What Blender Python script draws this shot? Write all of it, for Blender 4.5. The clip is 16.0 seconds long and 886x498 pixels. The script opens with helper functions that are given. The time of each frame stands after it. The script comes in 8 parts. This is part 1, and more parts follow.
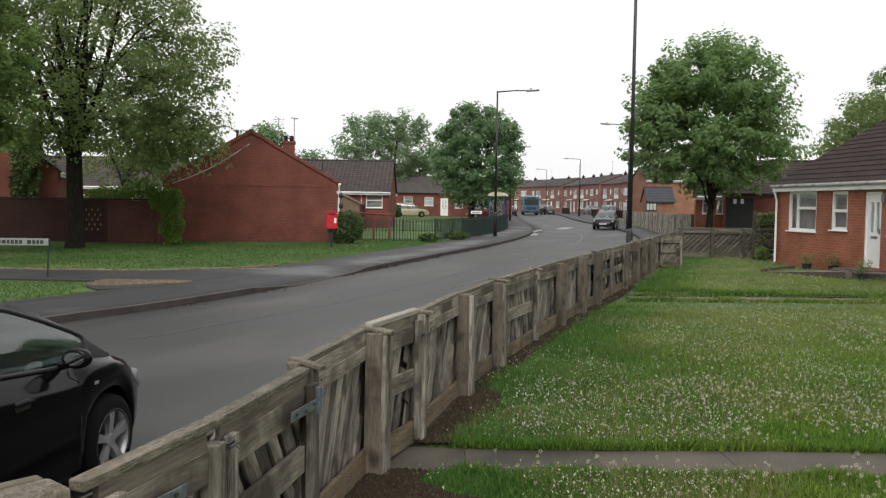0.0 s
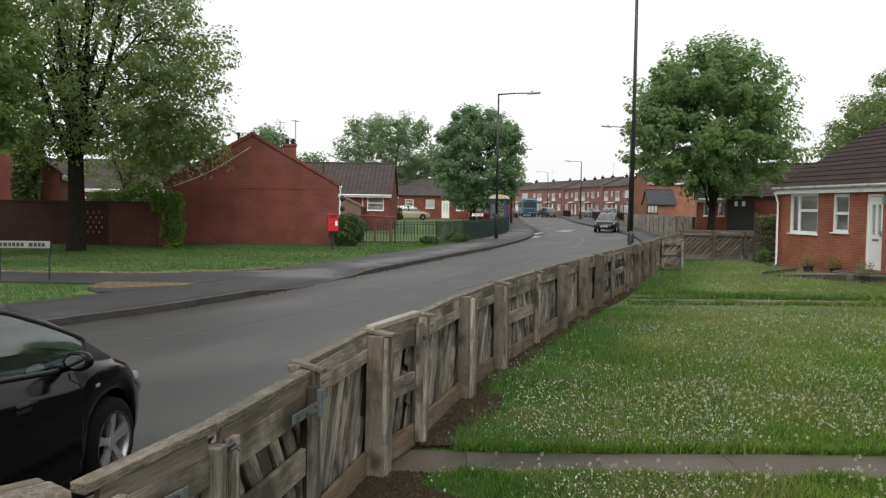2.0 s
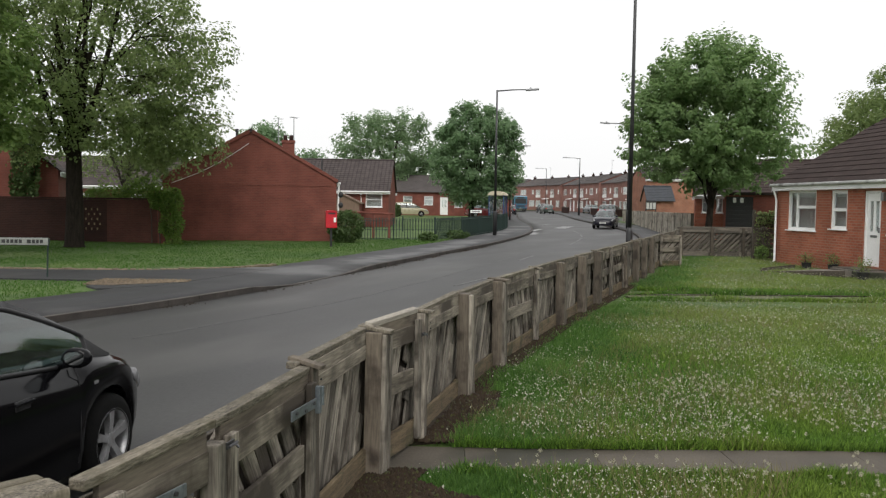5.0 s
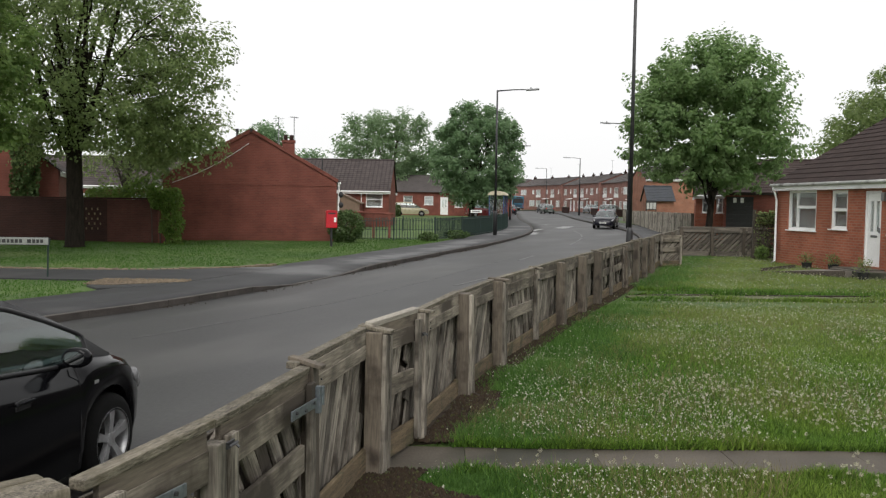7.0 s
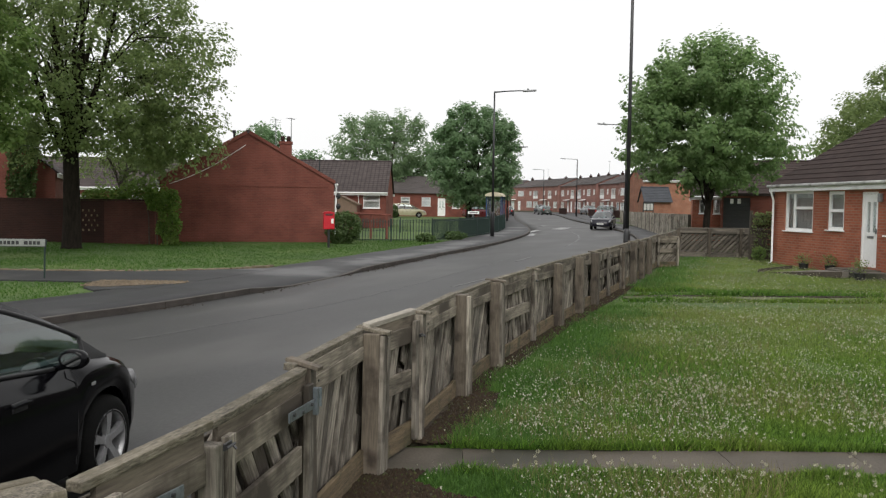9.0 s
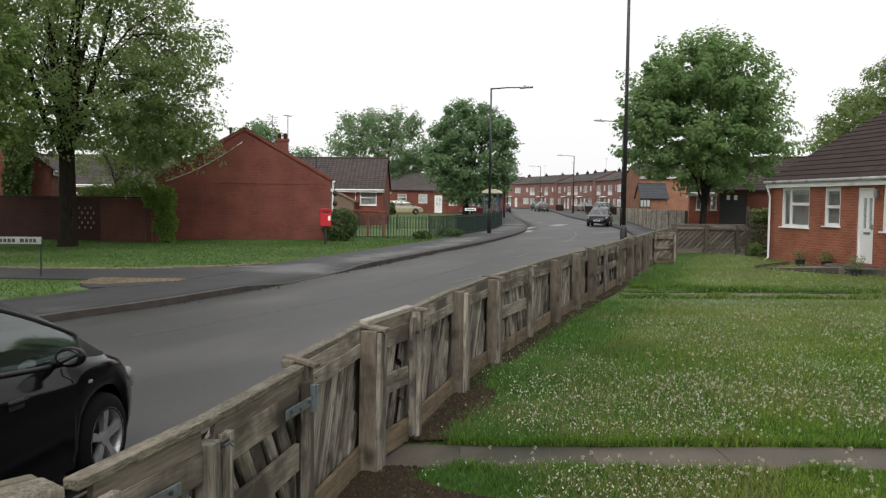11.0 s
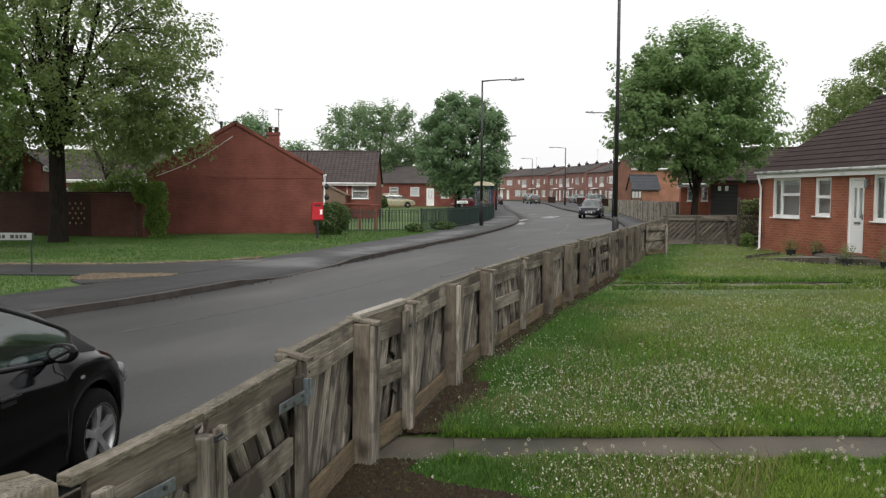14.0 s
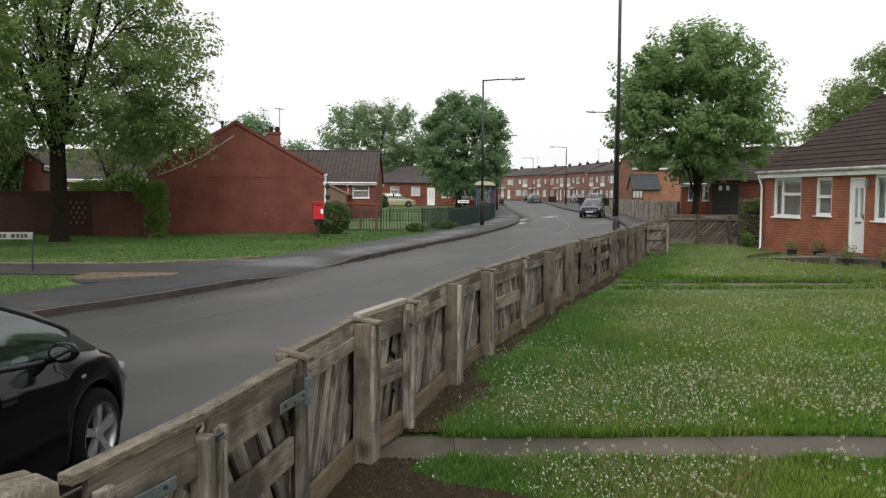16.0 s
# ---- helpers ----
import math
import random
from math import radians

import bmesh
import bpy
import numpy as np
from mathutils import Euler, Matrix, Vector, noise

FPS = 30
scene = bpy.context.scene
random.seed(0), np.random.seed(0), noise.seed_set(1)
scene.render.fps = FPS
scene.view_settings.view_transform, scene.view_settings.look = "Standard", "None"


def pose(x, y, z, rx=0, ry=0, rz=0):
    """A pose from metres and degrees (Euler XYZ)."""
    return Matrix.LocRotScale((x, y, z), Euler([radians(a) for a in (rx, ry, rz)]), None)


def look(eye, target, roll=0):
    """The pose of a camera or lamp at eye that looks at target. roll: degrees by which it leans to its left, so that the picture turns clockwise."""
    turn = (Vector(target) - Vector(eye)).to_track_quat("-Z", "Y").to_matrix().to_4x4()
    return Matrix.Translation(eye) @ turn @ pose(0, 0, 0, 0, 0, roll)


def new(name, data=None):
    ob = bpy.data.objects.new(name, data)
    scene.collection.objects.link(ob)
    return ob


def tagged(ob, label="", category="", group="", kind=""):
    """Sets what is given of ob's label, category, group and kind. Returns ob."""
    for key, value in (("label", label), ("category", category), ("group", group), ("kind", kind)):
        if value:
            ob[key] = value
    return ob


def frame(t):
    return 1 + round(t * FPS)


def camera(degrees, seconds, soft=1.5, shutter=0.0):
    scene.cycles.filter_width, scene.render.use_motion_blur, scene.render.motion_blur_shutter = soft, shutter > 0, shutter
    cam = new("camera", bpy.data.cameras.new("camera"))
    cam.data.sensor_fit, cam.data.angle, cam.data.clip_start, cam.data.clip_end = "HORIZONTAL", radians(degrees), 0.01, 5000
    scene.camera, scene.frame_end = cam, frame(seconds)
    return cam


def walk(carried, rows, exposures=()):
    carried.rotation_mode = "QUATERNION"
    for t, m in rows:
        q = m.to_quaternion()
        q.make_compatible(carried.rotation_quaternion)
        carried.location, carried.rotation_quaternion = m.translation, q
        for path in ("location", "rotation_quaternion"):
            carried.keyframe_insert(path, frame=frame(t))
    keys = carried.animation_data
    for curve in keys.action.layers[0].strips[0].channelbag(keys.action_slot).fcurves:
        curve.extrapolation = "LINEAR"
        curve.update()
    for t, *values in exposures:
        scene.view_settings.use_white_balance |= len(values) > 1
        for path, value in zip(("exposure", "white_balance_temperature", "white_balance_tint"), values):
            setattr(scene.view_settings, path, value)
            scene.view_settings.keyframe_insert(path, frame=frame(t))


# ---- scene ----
cam = camera(55.2, 16.0, soft=1.25)
EYE = (0.0, 0.0, 2.05)
# seconds, and the camera's turn about x, y and z; the feet stay where they are
TURNS = [
    (0.0, 87.000, -0.849, 0.044), (0.5, 87.114, -0.847, 0.109), (1.0, 87.232, -0.846, 0.150), (1.5, 87.388, -0.780, 0.147),
    (2.0, 87.173, -0.830, 0.125), (2.5, 87.211, -0.780, 0.052), (3.0, 87.176, -0.840, 0.040), (3.5, 87.181, -0.825, 0.036),
    (4.0, 86.953, -0.805, 0.044), (6.5, 86.942, -0.845, -0.008), (7.0, 86.939, -0.839, 0.039), (7.5, 86.942, -0.845, 0.036),
    (8.0, 86.905, -0.815, 0.030), (8.5, 86.834, -0.870, 0.014), (9.0, 87.023, -0.788, -0.143), (11.5, 86.785, -0.662, -0.376),
    (12.0, 86.782, -0.625, -0.382), (12.5, 86.788, -0.638, -0.380), (13.0, 86.793, -0.651, -0.388), (13.5, 86.447, -0.294, -0.926),
    (14.0, 86.336, -0.272, -0.902), (14.5, 86.272, -0.270, -0.923), (15.0, 86.279, -0.249, -0.864), (15.5, 86.353, -0.304, -0.808),
    (16.0, 86.304, -0.300, -0.848)]
walk(cam, [(t, pose(*EYE, a, b, c)) for t, a, b, c in TURNS])

# ---- light: a bright overcast sky and a weak, very wide sun ----
world = bpy.data.worlds.new("overcast")
scene.world = world
world.use_nodes = True
wn, wl = world.node_tree.nodes, world.node_tree.links
sky = wn.new("ShaderNodeTexSky")
sky.sky_type = "NISHITA"
sky.sun_disc = False
sky.sun_elevation, sky.sun_rotation = radians(46), radians(186)
sky.air_density, sky.dust_density = 1.0, 4.0
pale = wn.new("ShaderNodeHueSaturation")
pale.inputs["Saturation"].default_value = 0.12
cloud = wn.new("ShaderNodeMixRGB")
cloud.inputs[0].default_value = 0.8
cloud.inputs[2].default_value = (11.0, 11.0, 11.0, 1)
wl.new(sky.outputs[0], pale.inputs["Color"])
wl.new(pale.outputs[0], cloud.inputs[1])
wl.new(cloud.outputs[0], wn["Background"].inputs[0])
wn["Background"].inputs[1].default_value = 0.106
sun = new("sun", bpy.data.lights.new("sun", "SUN"))
sun.data.energy, sun.data.angle, sun.data.color = 1.7, radians(40), (1.0, 0.97, 0.93)
sun.matrix_basis = look((0, 0, 42), (4, 40, 0))
scene.view_settings.exposure = 0.0


# ---- materials ----
def nodes(name):
    m = bpy.data.materials.new(name)
    m.use_nodes = True
    n, l = m.node_tree.nodes, m.node_tree.links
    return m, n, l, n["Principled BSDF"]


def col(c):
    return (*c, 1)


def surface(name, dark, light, rough=0.8, metal=0.0, scale=6.0, fine=60.0, bump=0.3, spec=0.5, per_object=0.0, stretch=(1, 1, 1),
            stain=None, stain_scale=0.7, stain_low=0.52, depth=0.01, rough_var=0.12, coat=0.0, span=(0.34, 0.66), blotch=False, turn=0.0):
    """Two sizes of grain between two colours, an optional stain with a shape of its own, and fine relief."""
    m, n, l, b = nodes(name)
    tc, mp = n.new("ShaderNodeTexCoord"), n.new("ShaderNodeMapping")
    if turn:
        # streaks that run at an angle over the ground
        mp.vector_type = "TEXTURE"
        mp.inputs["Rotation"].default_value = (0, 0, radians(turn))
        mp.inputs["Scale"].default_value = tuple(1 / s for s in stretch)
    else:
        mp.inputs["Scale"].default_value = stretch
    l.new(tc.outputs["Object"], mp.inputs[0])
    big, small = n.new("ShaderNodeTexNoise"), n.new("ShaderNodeTexNoise")
    big.inputs["Scale"].default_value, big.inputs["Detail"].default_value = scale, 6
    small.inputs["Scale"].default_value, small.inputs["Detail"].default_value = fine, 4
    vec = mp.outputs[0]
    if per_object:
        info, add = n.new("ShaderNodeObjectInfo"), n.new("ShaderNodeVectorMath")
        mul = n.new("ShaderNodeVectorMath")
        mul.operation, add.operation = "MULTIPLY", "ADD"
        mul.inputs[1].default_value = (37, 53, 71)
        l.new(info.outputs["Random"], mul.inputs[0])
        l.new(mp.outputs[0], add.inputs[0])
        l.new(mul.outputs[0], add.inputs[1])
        vec = add.outputs[0]
    l.new(vec, big.inputs[0])
    l.new(vec, small.inputs[0])
    mixf = n.new("ShaderNodeMath")
    mixf.operation = "MULTIPLY_ADD"
    mixf.inputs[1].default_value = 0.55
    half = n.new("ShaderNodeMath")
    half.operation = "MULTIPLY"
    half.inputs[1].default_value = 0.45
    l.new(small.outputs[0], half.inputs[0])
    l.new(big.outputs[0], mixf.inputs[0])
    l.new(half.outputs[0], mixf.inputs[2])
    ramp = n.new("ShaderNodeValToRGB")
    ramp.color_ramp.elements[0].position, ramp.color_ramp.elements[1].position = span
    ramp.color_ramp.elements[0].color, ramp.color_ramp.elements[1].color = col(dark), col(light)
    l.new(mixf.outputs[0], ramp.inputs[0])
    out = ramp.outputs[0]
    if stain:
        sn, sr, mx = n.new("ShaderNodeTexNoise"), n.new("ShaderNodeValToRGB"), n.new("ShaderNodeMixRGB")
        sn.inputs["Scale"].default_value, sn.inputs["Detail"].default_value = stain_scale, 5
        sr.color_ramp.elements[0].position, sr.color_ramp.elements[1].position = stain_low, stain_low + 0.16
        if blotch:
            # stains spread evenly, whatever the grain does
            shift = n.new("ShaderNodeVectorMath")
            shift.operation = "ADD"
            l.new(tc.outputs["Object"], shift.inputs[0])
            l.new(mul.outputs[0], shift.inputs[1])
            l.new(shift.outputs[0], sn.inputs[0])
        else:
            l.new(vec, sn.inputs[0])
        l.new(sn.outputs[0], sr.inputs[0])
        l.new(sr.outputs[0], mx.inputs[0])
        l.new(out, mx.inputs[1])
        mx.inputs[2].default_value = col(stain)
        out = mx.outputs[0]
    if per_object:
        hs, rng = n.new("ShaderNodeHueSaturation"), n.new("ShaderNodeMapRange")
        rng.inputs[3].default_value, rng.inputs[4].default_value = 1 - per_object, 1 + per_object
        l.new(n["Object Info"].outputs["Random"], rng.inputs[0])
        l.new(rng.outputs[0], hs.inputs["Value"])
        l.new(out, hs.inputs["Color"])
        out = hs.outputs[0]
    l.new(out, b.inputs["Base Color"])
    rr = n.new("ShaderNodeMapRange")
    rr.inputs[3].default_value, rr.inputs[4].default_value = max(0.02, rough - rough_var), min(1, rough + rough_var)
    l.new(big.outputs[0], rr.inputs[0])
    l.new(rr.outputs[0], b.inputs["Roughness"])
    b.inputs["Metallic"].default_value = metal
    b.inputs["Specular IOR Level"].default_value = spec
    b.inputs["Coat Weight"].default_value = coat
    if bump:
        bp = n.new("ShaderNodeBump")
        bp.inputs["Strength"].default_value, bp.inputs["Distance"].default_value = bump, depth
        l.new(mixf.outputs[0], bp.inputs["Height"])
        l.new(bp.outputs[0], b.inputs["Normal"])
    return m


def sheen_tarmac(name, spots):
    """Dark pavement tarmac with pale areas that put wet sheen into its colour: (x, y, half width, half length) in plan.
    """
    m = surface(name, (0.021, 0.021, 0.0225), (0.038, 0.038, 0.04), 0.65, scale=0.8, fine=80, bump=0.3, depth=0.004, spec=0.4,
                stain=(0.06, 0.059, 0.058), stain_scale=0.5, stain_low=0.56, rough_var=0.15)
    n, l = m.node_tree.nodes, m.node_tree.links
    b = n["Principled BSDF"]
    tc, wob, shift = n.new("ShaderNodeTexCoord"), n.new("ShaderNodeTexNoise"), n.new("ShaderNodeVectorMath")
    wob.inputs["Scale"].default_value, wob.inputs["Detail"].default_value = 1.1, 5
    shift.operation = "MULTIPLY_ADD"
    shift.inputs[1].default_value = (2.4, 2.4, 0)
    l.new(tc.outputs["Object"], wob.inputs[0])
    l.new(wob.outputs["Color"], shift.inputs[0])
    l.new(tc.outputs["Object"], shift.inputs[2])
    total = None
    for x, y, rx, ry in spots:
        mp, ln, rg = n.new("ShaderNodeMapping"), n.new("ShaderNodeVectorMath"), n.new("ShaderNodeMapRange")
        mp.vector_type = "TEXTURE"
        mp.inputs["Location"].default_value = (x + 1.2, y + 1.2, 0)
        mp.inputs["Rotation"].default_value = (0, 0, radians(-18))
        mp.inputs["Scale"].default_value = (rx, ry, 1000)
        ln.operation = "LENGTH"
        rg.interpolation_type = "SMOOTHSTEP"
        rg.inputs[1].default_value, rg.inputs[2].default_value = 1.35, 0.35
        l.new(shift.outputs[0], mp.inputs[0])
        l.new(mp.outputs[0], ln.inputs[0])
        l.new(ln.outputs["Value"], rg.inputs[0])
        if total is None:
            total = rg.outputs[0]
        else:
            ad = n.new("ShaderNodeMath")
            ad.operation = "MAXIMUM"
            l.new(total, ad.inputs[0])
            l.new(rg.outputs[0], ad.inputs[1])
            total = ad.outputs[0]
    # the wet sheen is mixed into the base colour as pale grey
    cut, mx = n.new("ShaderNodeMath"), n.new("ShaderNodeMixRGB")
    cut.operation = "MULTIPLY"
    cut.inputs[1].default_value = 0.85
    l.new(total, cut.inputs[0])
    l.new(cut.outputs[0], mx.inputs[0])
    l.new(b.inputs["Base Color"].links[0].from_socket, mx.inputs[1])
    mx.inputs[2].default_value = (0.125, 0.125, 0.126, 1)
    l.new(mx.outputs[0], b.inputs["Base Color"])
    return m


def brickwork(name, one, two, mortar, long=0.225, high=0.075, joint=0.011, bump=0.5, rough=0.85):
    """Courses of bricks on upright walls whose local x and y run along the faces."""
    m, n, l, b = nodes(name)
    tc, sep, add, cmb = n.new("ShaderNodeTexCoord"), n.new("ShaderNodeSeparateXYZ"), n.new("ShaderNodeMath"), n.new("ShaderNodeCombineXYZ")
    l.new(tc.outputs["Object"], sep.inputs[0])
    l.new(sep.outputs[0], add.inputs[0])
    l.new(sep.outputs[1], add.inputs[1])
    l.new(add.outputs[0], cmb.inputs[0])
    l.new(sep.outputs[2], cmb.inputs[1])
    br = n.new("ShaderNodeTexBrick")
    br.inputs["Scale"].default_value = 1.0
    br.inputs["Brick Width"].default_value, br.inputs["Row Height"].default_value = long, high
    br.inputs["Mortar Size"].default_value, br.inputs["Mortar Smooth"].default_value = joint, 0.3
    br.inputs["Color1"].default_value, br.inputs["Color2"].default_value, br.inputs["Mortar"].default_value = col(one), col(two), col(mortar)
    l.new(cmb.outputs[0], br.inputs[0])
    big, mx, rp = n.new("ShaderNodeTexNoise"), n.new("ShaderNodeMixRGB"), n.new("ShaderNodeValToRGB")
    big.inputs["Scale"].default_value, big.inputs["Detail"].default_value = 0.9, 7
    rp.color_ramp.elements[0].position, rp.color_ramp.elements[1].position = 0.3, 0.7
    rp.color_ramp.elements[0].color, rp.color_ramp.elements[1].color = (0.66, 0.64, 0.62, 1), (1.08, 1.06, 1.04, 1)
    l.new(tc.outputs["Object"], big.inputs[0])
    l.new(big.outputs[0], rp.inputs[0])
    mx.blend_type = "MULTIPLY"
    mx.inputs[0].default_value = 1
    l.new(br.outputs[0], mx.inputs[1])
    l.new(rp.outputs[0], mx.inputs[2])
    l.new(mx.outputs[0], b.inputs["Base Color"])
    b.inputs["Roughness"].default_value = rough
    b.inputs["Specular IOR Level"].default_value = 0.25
    fine, hgt, bp = n.new("ShaderNodeTexNoise"), n.new("ShaderNodeMath"), n.new("ShaderNodeBump")
    fine.inputs["Scale"].default_value = 40
    l.new(tc.outputs["Object"], fine.inputs[0])
    hgt.operation = "MULTIPLY_ADD"
    hgt.inputs[1].default_value = -1.0
    l.new(br.outputs["Fac"], hgt.inputs[0])
    l.new(fine.outputs[0], hgt.inputs[2])
    bp.inputs["Strength"].default_value, bp.inputs["Distance"].default_value = bump, 0.01
    l.new(hgt.outputs[0], bp.inputs["Height"])
    l.new(bp.outputs[0], b.inputs["Normal"])
    return m


def ribbed_tiles(name, dark, light, pitch=0.3):
    """Roof tiles whose ribs run up the slope: local x along the eaves."""
    m = surface(name, dark, light, 0.85, spec=0.2, scale=2, fine=30, bump=0.4, per_object=0.1)
    n, l = m.node_tree.nodes, m.node_tree.links
    b = n["Principled BSDF"]
    tc, sep, mul, wav, rp, mx = n.new("ShaderNodeTexCoord"), n.new("ShaderNodeSeparateXYZ"), n.new("ShaderNodeMath"), n.new("ShaderNodeMath"), n.new("ShaderNodeMapRange"), n.new("ShaderNodeMixRGB")
    mul.operation, wav.operation, mx.blend_type = "MULTIPLY", "SINE", "MULTIPLY"
    mul.inputs[1].default_value = math.tau / pitch
    l.new(tc.outputs["Object"], sep.inputs[0])
    l.new(sep.outputs[0], mul.inputs[0])
    l.new(mul.outputs[0], wav.inputs[0])
    rp.inputs[1].default_value, rp.inputs[2].default_value, rp.inputs[3].default_value, rp.inputs[4].default_value = -1.0, -0.2, 0.68, 1.0
    l.new(wav.outputs[0], rp.inputs[0])
    mx.inputs[0].default_value = 1.0
    l.new(b.inputs["Base Color"].links[0].from_socket, mx.inputs[1])
    l.new(rp.outputs[0], mx.inputs[2])
    l.new(mx.outputs[0], b.inputs["Base Color"])
    return m


def foliage(name, dark, light, rough=0.55, through_light=0.35):
    """Leaves: each one its own tone, with some light passing through."""
    m, n, l, b = nodes(name)
    geo, ramp = n.new("ShaderNodeNewGeometry"), n.new("ShaderNodeValToRGB")
    ramp.color_ramp.elements[0].color, ramp.color_ramp.elements[1].color = col(dark), col(light)
    tc, big, mix = n.new("ShaderNodeTexCoord"), n.new("ShaderNodeTexNoise"), n.new("ShaderNodeMath")
    big.inputs["Scale"].default_value = 0.8
    mix.operation = "MULTIPLY_ADD"
    mix.inputs[1].default_value = 0.5
    sub = n.new("ShaderNodeMath")
    sub.operation = "MULTIPLY"
    sub.inputs[1].default_value = 0.5
    l.new(tc.outputs["Object"], big.inputs[0])
    l.new(big.outputs[0], sub.inputs[0])
    l.new(geo.outputs["Random Per Island"], mix.inputs[0])
    l.new(sub.outputs[0], mix.inputs[2])
    l.new(mix.outputs[0], ramp.inputs[0])
    l.new(ramp.outputs[0], b.inputs["Base Color"])
    b.inputs["Roughness"].default_value = rough
    b.inputs["Specular IOR Level"].default_value = 0.3
    tr, ms = n.new("ShaderNodeBsdfTranslucent"), n.new("ShaderNodeMixShader")
    l.new(ramp.outputs[0], tr.inputs[0])
    ms.inputs[0].default_value = through_light
    l.new(b.outputs[0], ms.inputs[1])
    l.new(tr.outputs[0], ms.inputs[2])
    l.new(ms.outputs[0], n["Material Output"].inputs[0])
    return m


def grass_blade(name):
    """Blades of many greens: deep and bluish in some patches, yellower in others."""
    m, n, l, b = nodes(name)
    geo, tc = n.new("ShaderNodeNewGeometry"), n.new("ShaderNodeTexCoord")
    lush, dry, patch, ramp, mx = n.new("ShaderNodeValToRGB"), n.new("ShaderNodeValToRGB"), n.new("ShaderNodeTexNoise"), n.new("ShaderNodeValToRGB"), n.new("ShaderNodeMixRGB")
    lush.color_ramp.elements[0].color, lush.color_ramp.elements[1].color = col((0.018, 0.06, 0.011)), col((0.165, 0.335, 0.042))
    dry.color_ramp.elements[0].color, dry.color_ramp.elements[1].color = col((0.05, 0.092, 0.012)), col((0.25, 0.365, 0.058))
    patch.inputs["Scale"].default_value, patch.inputs["Detail"].default_value = 0.7, 5
    ramp.color_ramp.elements[0].position, ramp.color_ramp.elements[1].position = 0.4, 0.62
    l.new(tc.outputs["Object"], patch.inputs[0])
    l.new(patch.outputs[0], ramp.inputs[0])
    for r in (lush, dry):
        l.new(geo.outputs["Random Per Island"], r.inputs[0])
    l.new(ramp.outputs[0], mx.inputs[0])
    l.new(lush.outputs[0], mx.inputs[1])
    l.new(dry.outputs[0], mx.inputs[2])
    l.new(mx.outputs[0], b.inputs["Base Color"])
    b.inputs["Roughness"].default_value = 0.6
    b.inputs["Specular IOR Level"].default_value = 0.3
    tr, ms = n.new("ShaderNodeBsdfTranslucent"), n.new("ShaderNodeMixShader")
    l.new(mx.outputs[0], tr.inputs[0])
    ms.inputs[0].default_value = 0.42
    l.new(b.outputs[0], ms.inputs[1])
    l.new(tr.outputs[0], ms.inputs[2])
    l.new(ms.outputs[0], n["Material Output"].inputs[0])
    return m


def pane_glass(name, tint=(0.8, 0.85, 0.85), rough=0.02, share=0.0):
    """Clear glass that mirrors the sky at a slant."""
    m, n, l, b = nodes(name)
    tr, gl, fr, mx = n.new("ShaderNodeBsdfTransparent"), n.new("ShaderNodeBsdfGlossy"), n.new("ShaderNodeLayerWeight"), n.new("ShaderNodeMixShader")
    pw, ma = n.new("ShaderNodeMath"), n.new("ShaderNodeMath")
    pw.operation, ma.operation = "POWER", "MULTIPLY_ADD"
    pw.inputs[1].default_value = 4.0
    ma.inputs[1].default_value, ma.inputs[2].default_value = 0.85, 0.06 + share
    tr.inputs[0].default_value = col(tint)
    gl.inputs["Roughness"].default_value = rough
    fr.inputs["Blend"].default_value = 0.5
    l.new(fr.outputs["Facing"], pw.inputs[0])
    l.new(pw.outputs[0], ma.inputs[0])
    l.new(ma.outputs[0], mx.inputs[0])
    l.new(tr.outputs[0], mx.inputs[1])
    l.new(gl.outputs[0], mx.inputs[2])
    l.new(mx.outputs[0], n["Material Output"].inputs[0])
    return m


ASPHALT = surface("asphalt", (0.03, 0.03, 0.0305), (0.055, 0.054, 0.053), 0.56, scale=0.7, fine=42, bump=0.5, depth=0.004,
                  spec=0.35, stain=(0.067, 0.066, 0.064), stain_scale=0.5, stain_low=0.5, stretch=(0.9, 0.3, 1), turn=-21, rough_var=0.12, span=(0.36, 0.64))
TARMAC = sheen_tarmac("pavement_tarmac", [(-4.0, 23.4, 1.5, 1.3), (-2.3, 27.2, 0.7, 1.6), (-5.6, 24.0, 1.3, 0.5), (-1.5, 30.0, 0.75, 2.6), (0.1, 35.0, 0.6, 3.0), (1.3, 40.5, 0.6, 3.0), (3.9, 54.0, 0.7, 3.0), (3.0, 49.6, 0.9, 1.2), (4.9, 58.5, 0.9, 2.0), (5.9, 65.5, 0.8, 1.6)])
KERB = surface("kerb_concrete", (0.027, 0.022, 0.0195), (0.08, 0.069, 0.06), 0.8, scale=3, fine=50, bump=0.5, per_object=0.035, stain=(0.03, 0.027, 0.02), stain_scale=2.2, stain_low=0.55)
PAINT_LINE = surface("road_paint", (0.1, 0.1, 0.1), (0.42, 0.42, 0.41), 0.5, scale=5, fine=40, stain=(0.06, 0.06, 0.06), stain_scale=2.0, stain_low=0.46)
PAINT_FAINT = surface("faded_road_paint", (0.055, 0.055, 0.055), (0.15, 0.15, 0.148), 0.55, scale=6, fine=40, stain=(0.048, 0.048, 0.048), stain_scale=2.5, stain_low=0.45)
SEAM = surface("asphalt_seam", (0.039, 0.039, 0.039), (0.053, 0.052, 0.051), 0.6, scale=4, fine=40, bump=0.3, depth=0.003, stain=(0.043, 0.043, 0.043), stain_scale=1.5, stain_low=0.45)
GRASS_SOIL = surface("grass_ground", (0.03, 0.064, 0.011), (0.078, 0.13, 0.026), 0.95, scale=0.8, fine=30, bump=0.8, depth=0.03,
                     stain=(0.1, 0.145, 0.035), stain_scale=0.3, stain_low=0.52)
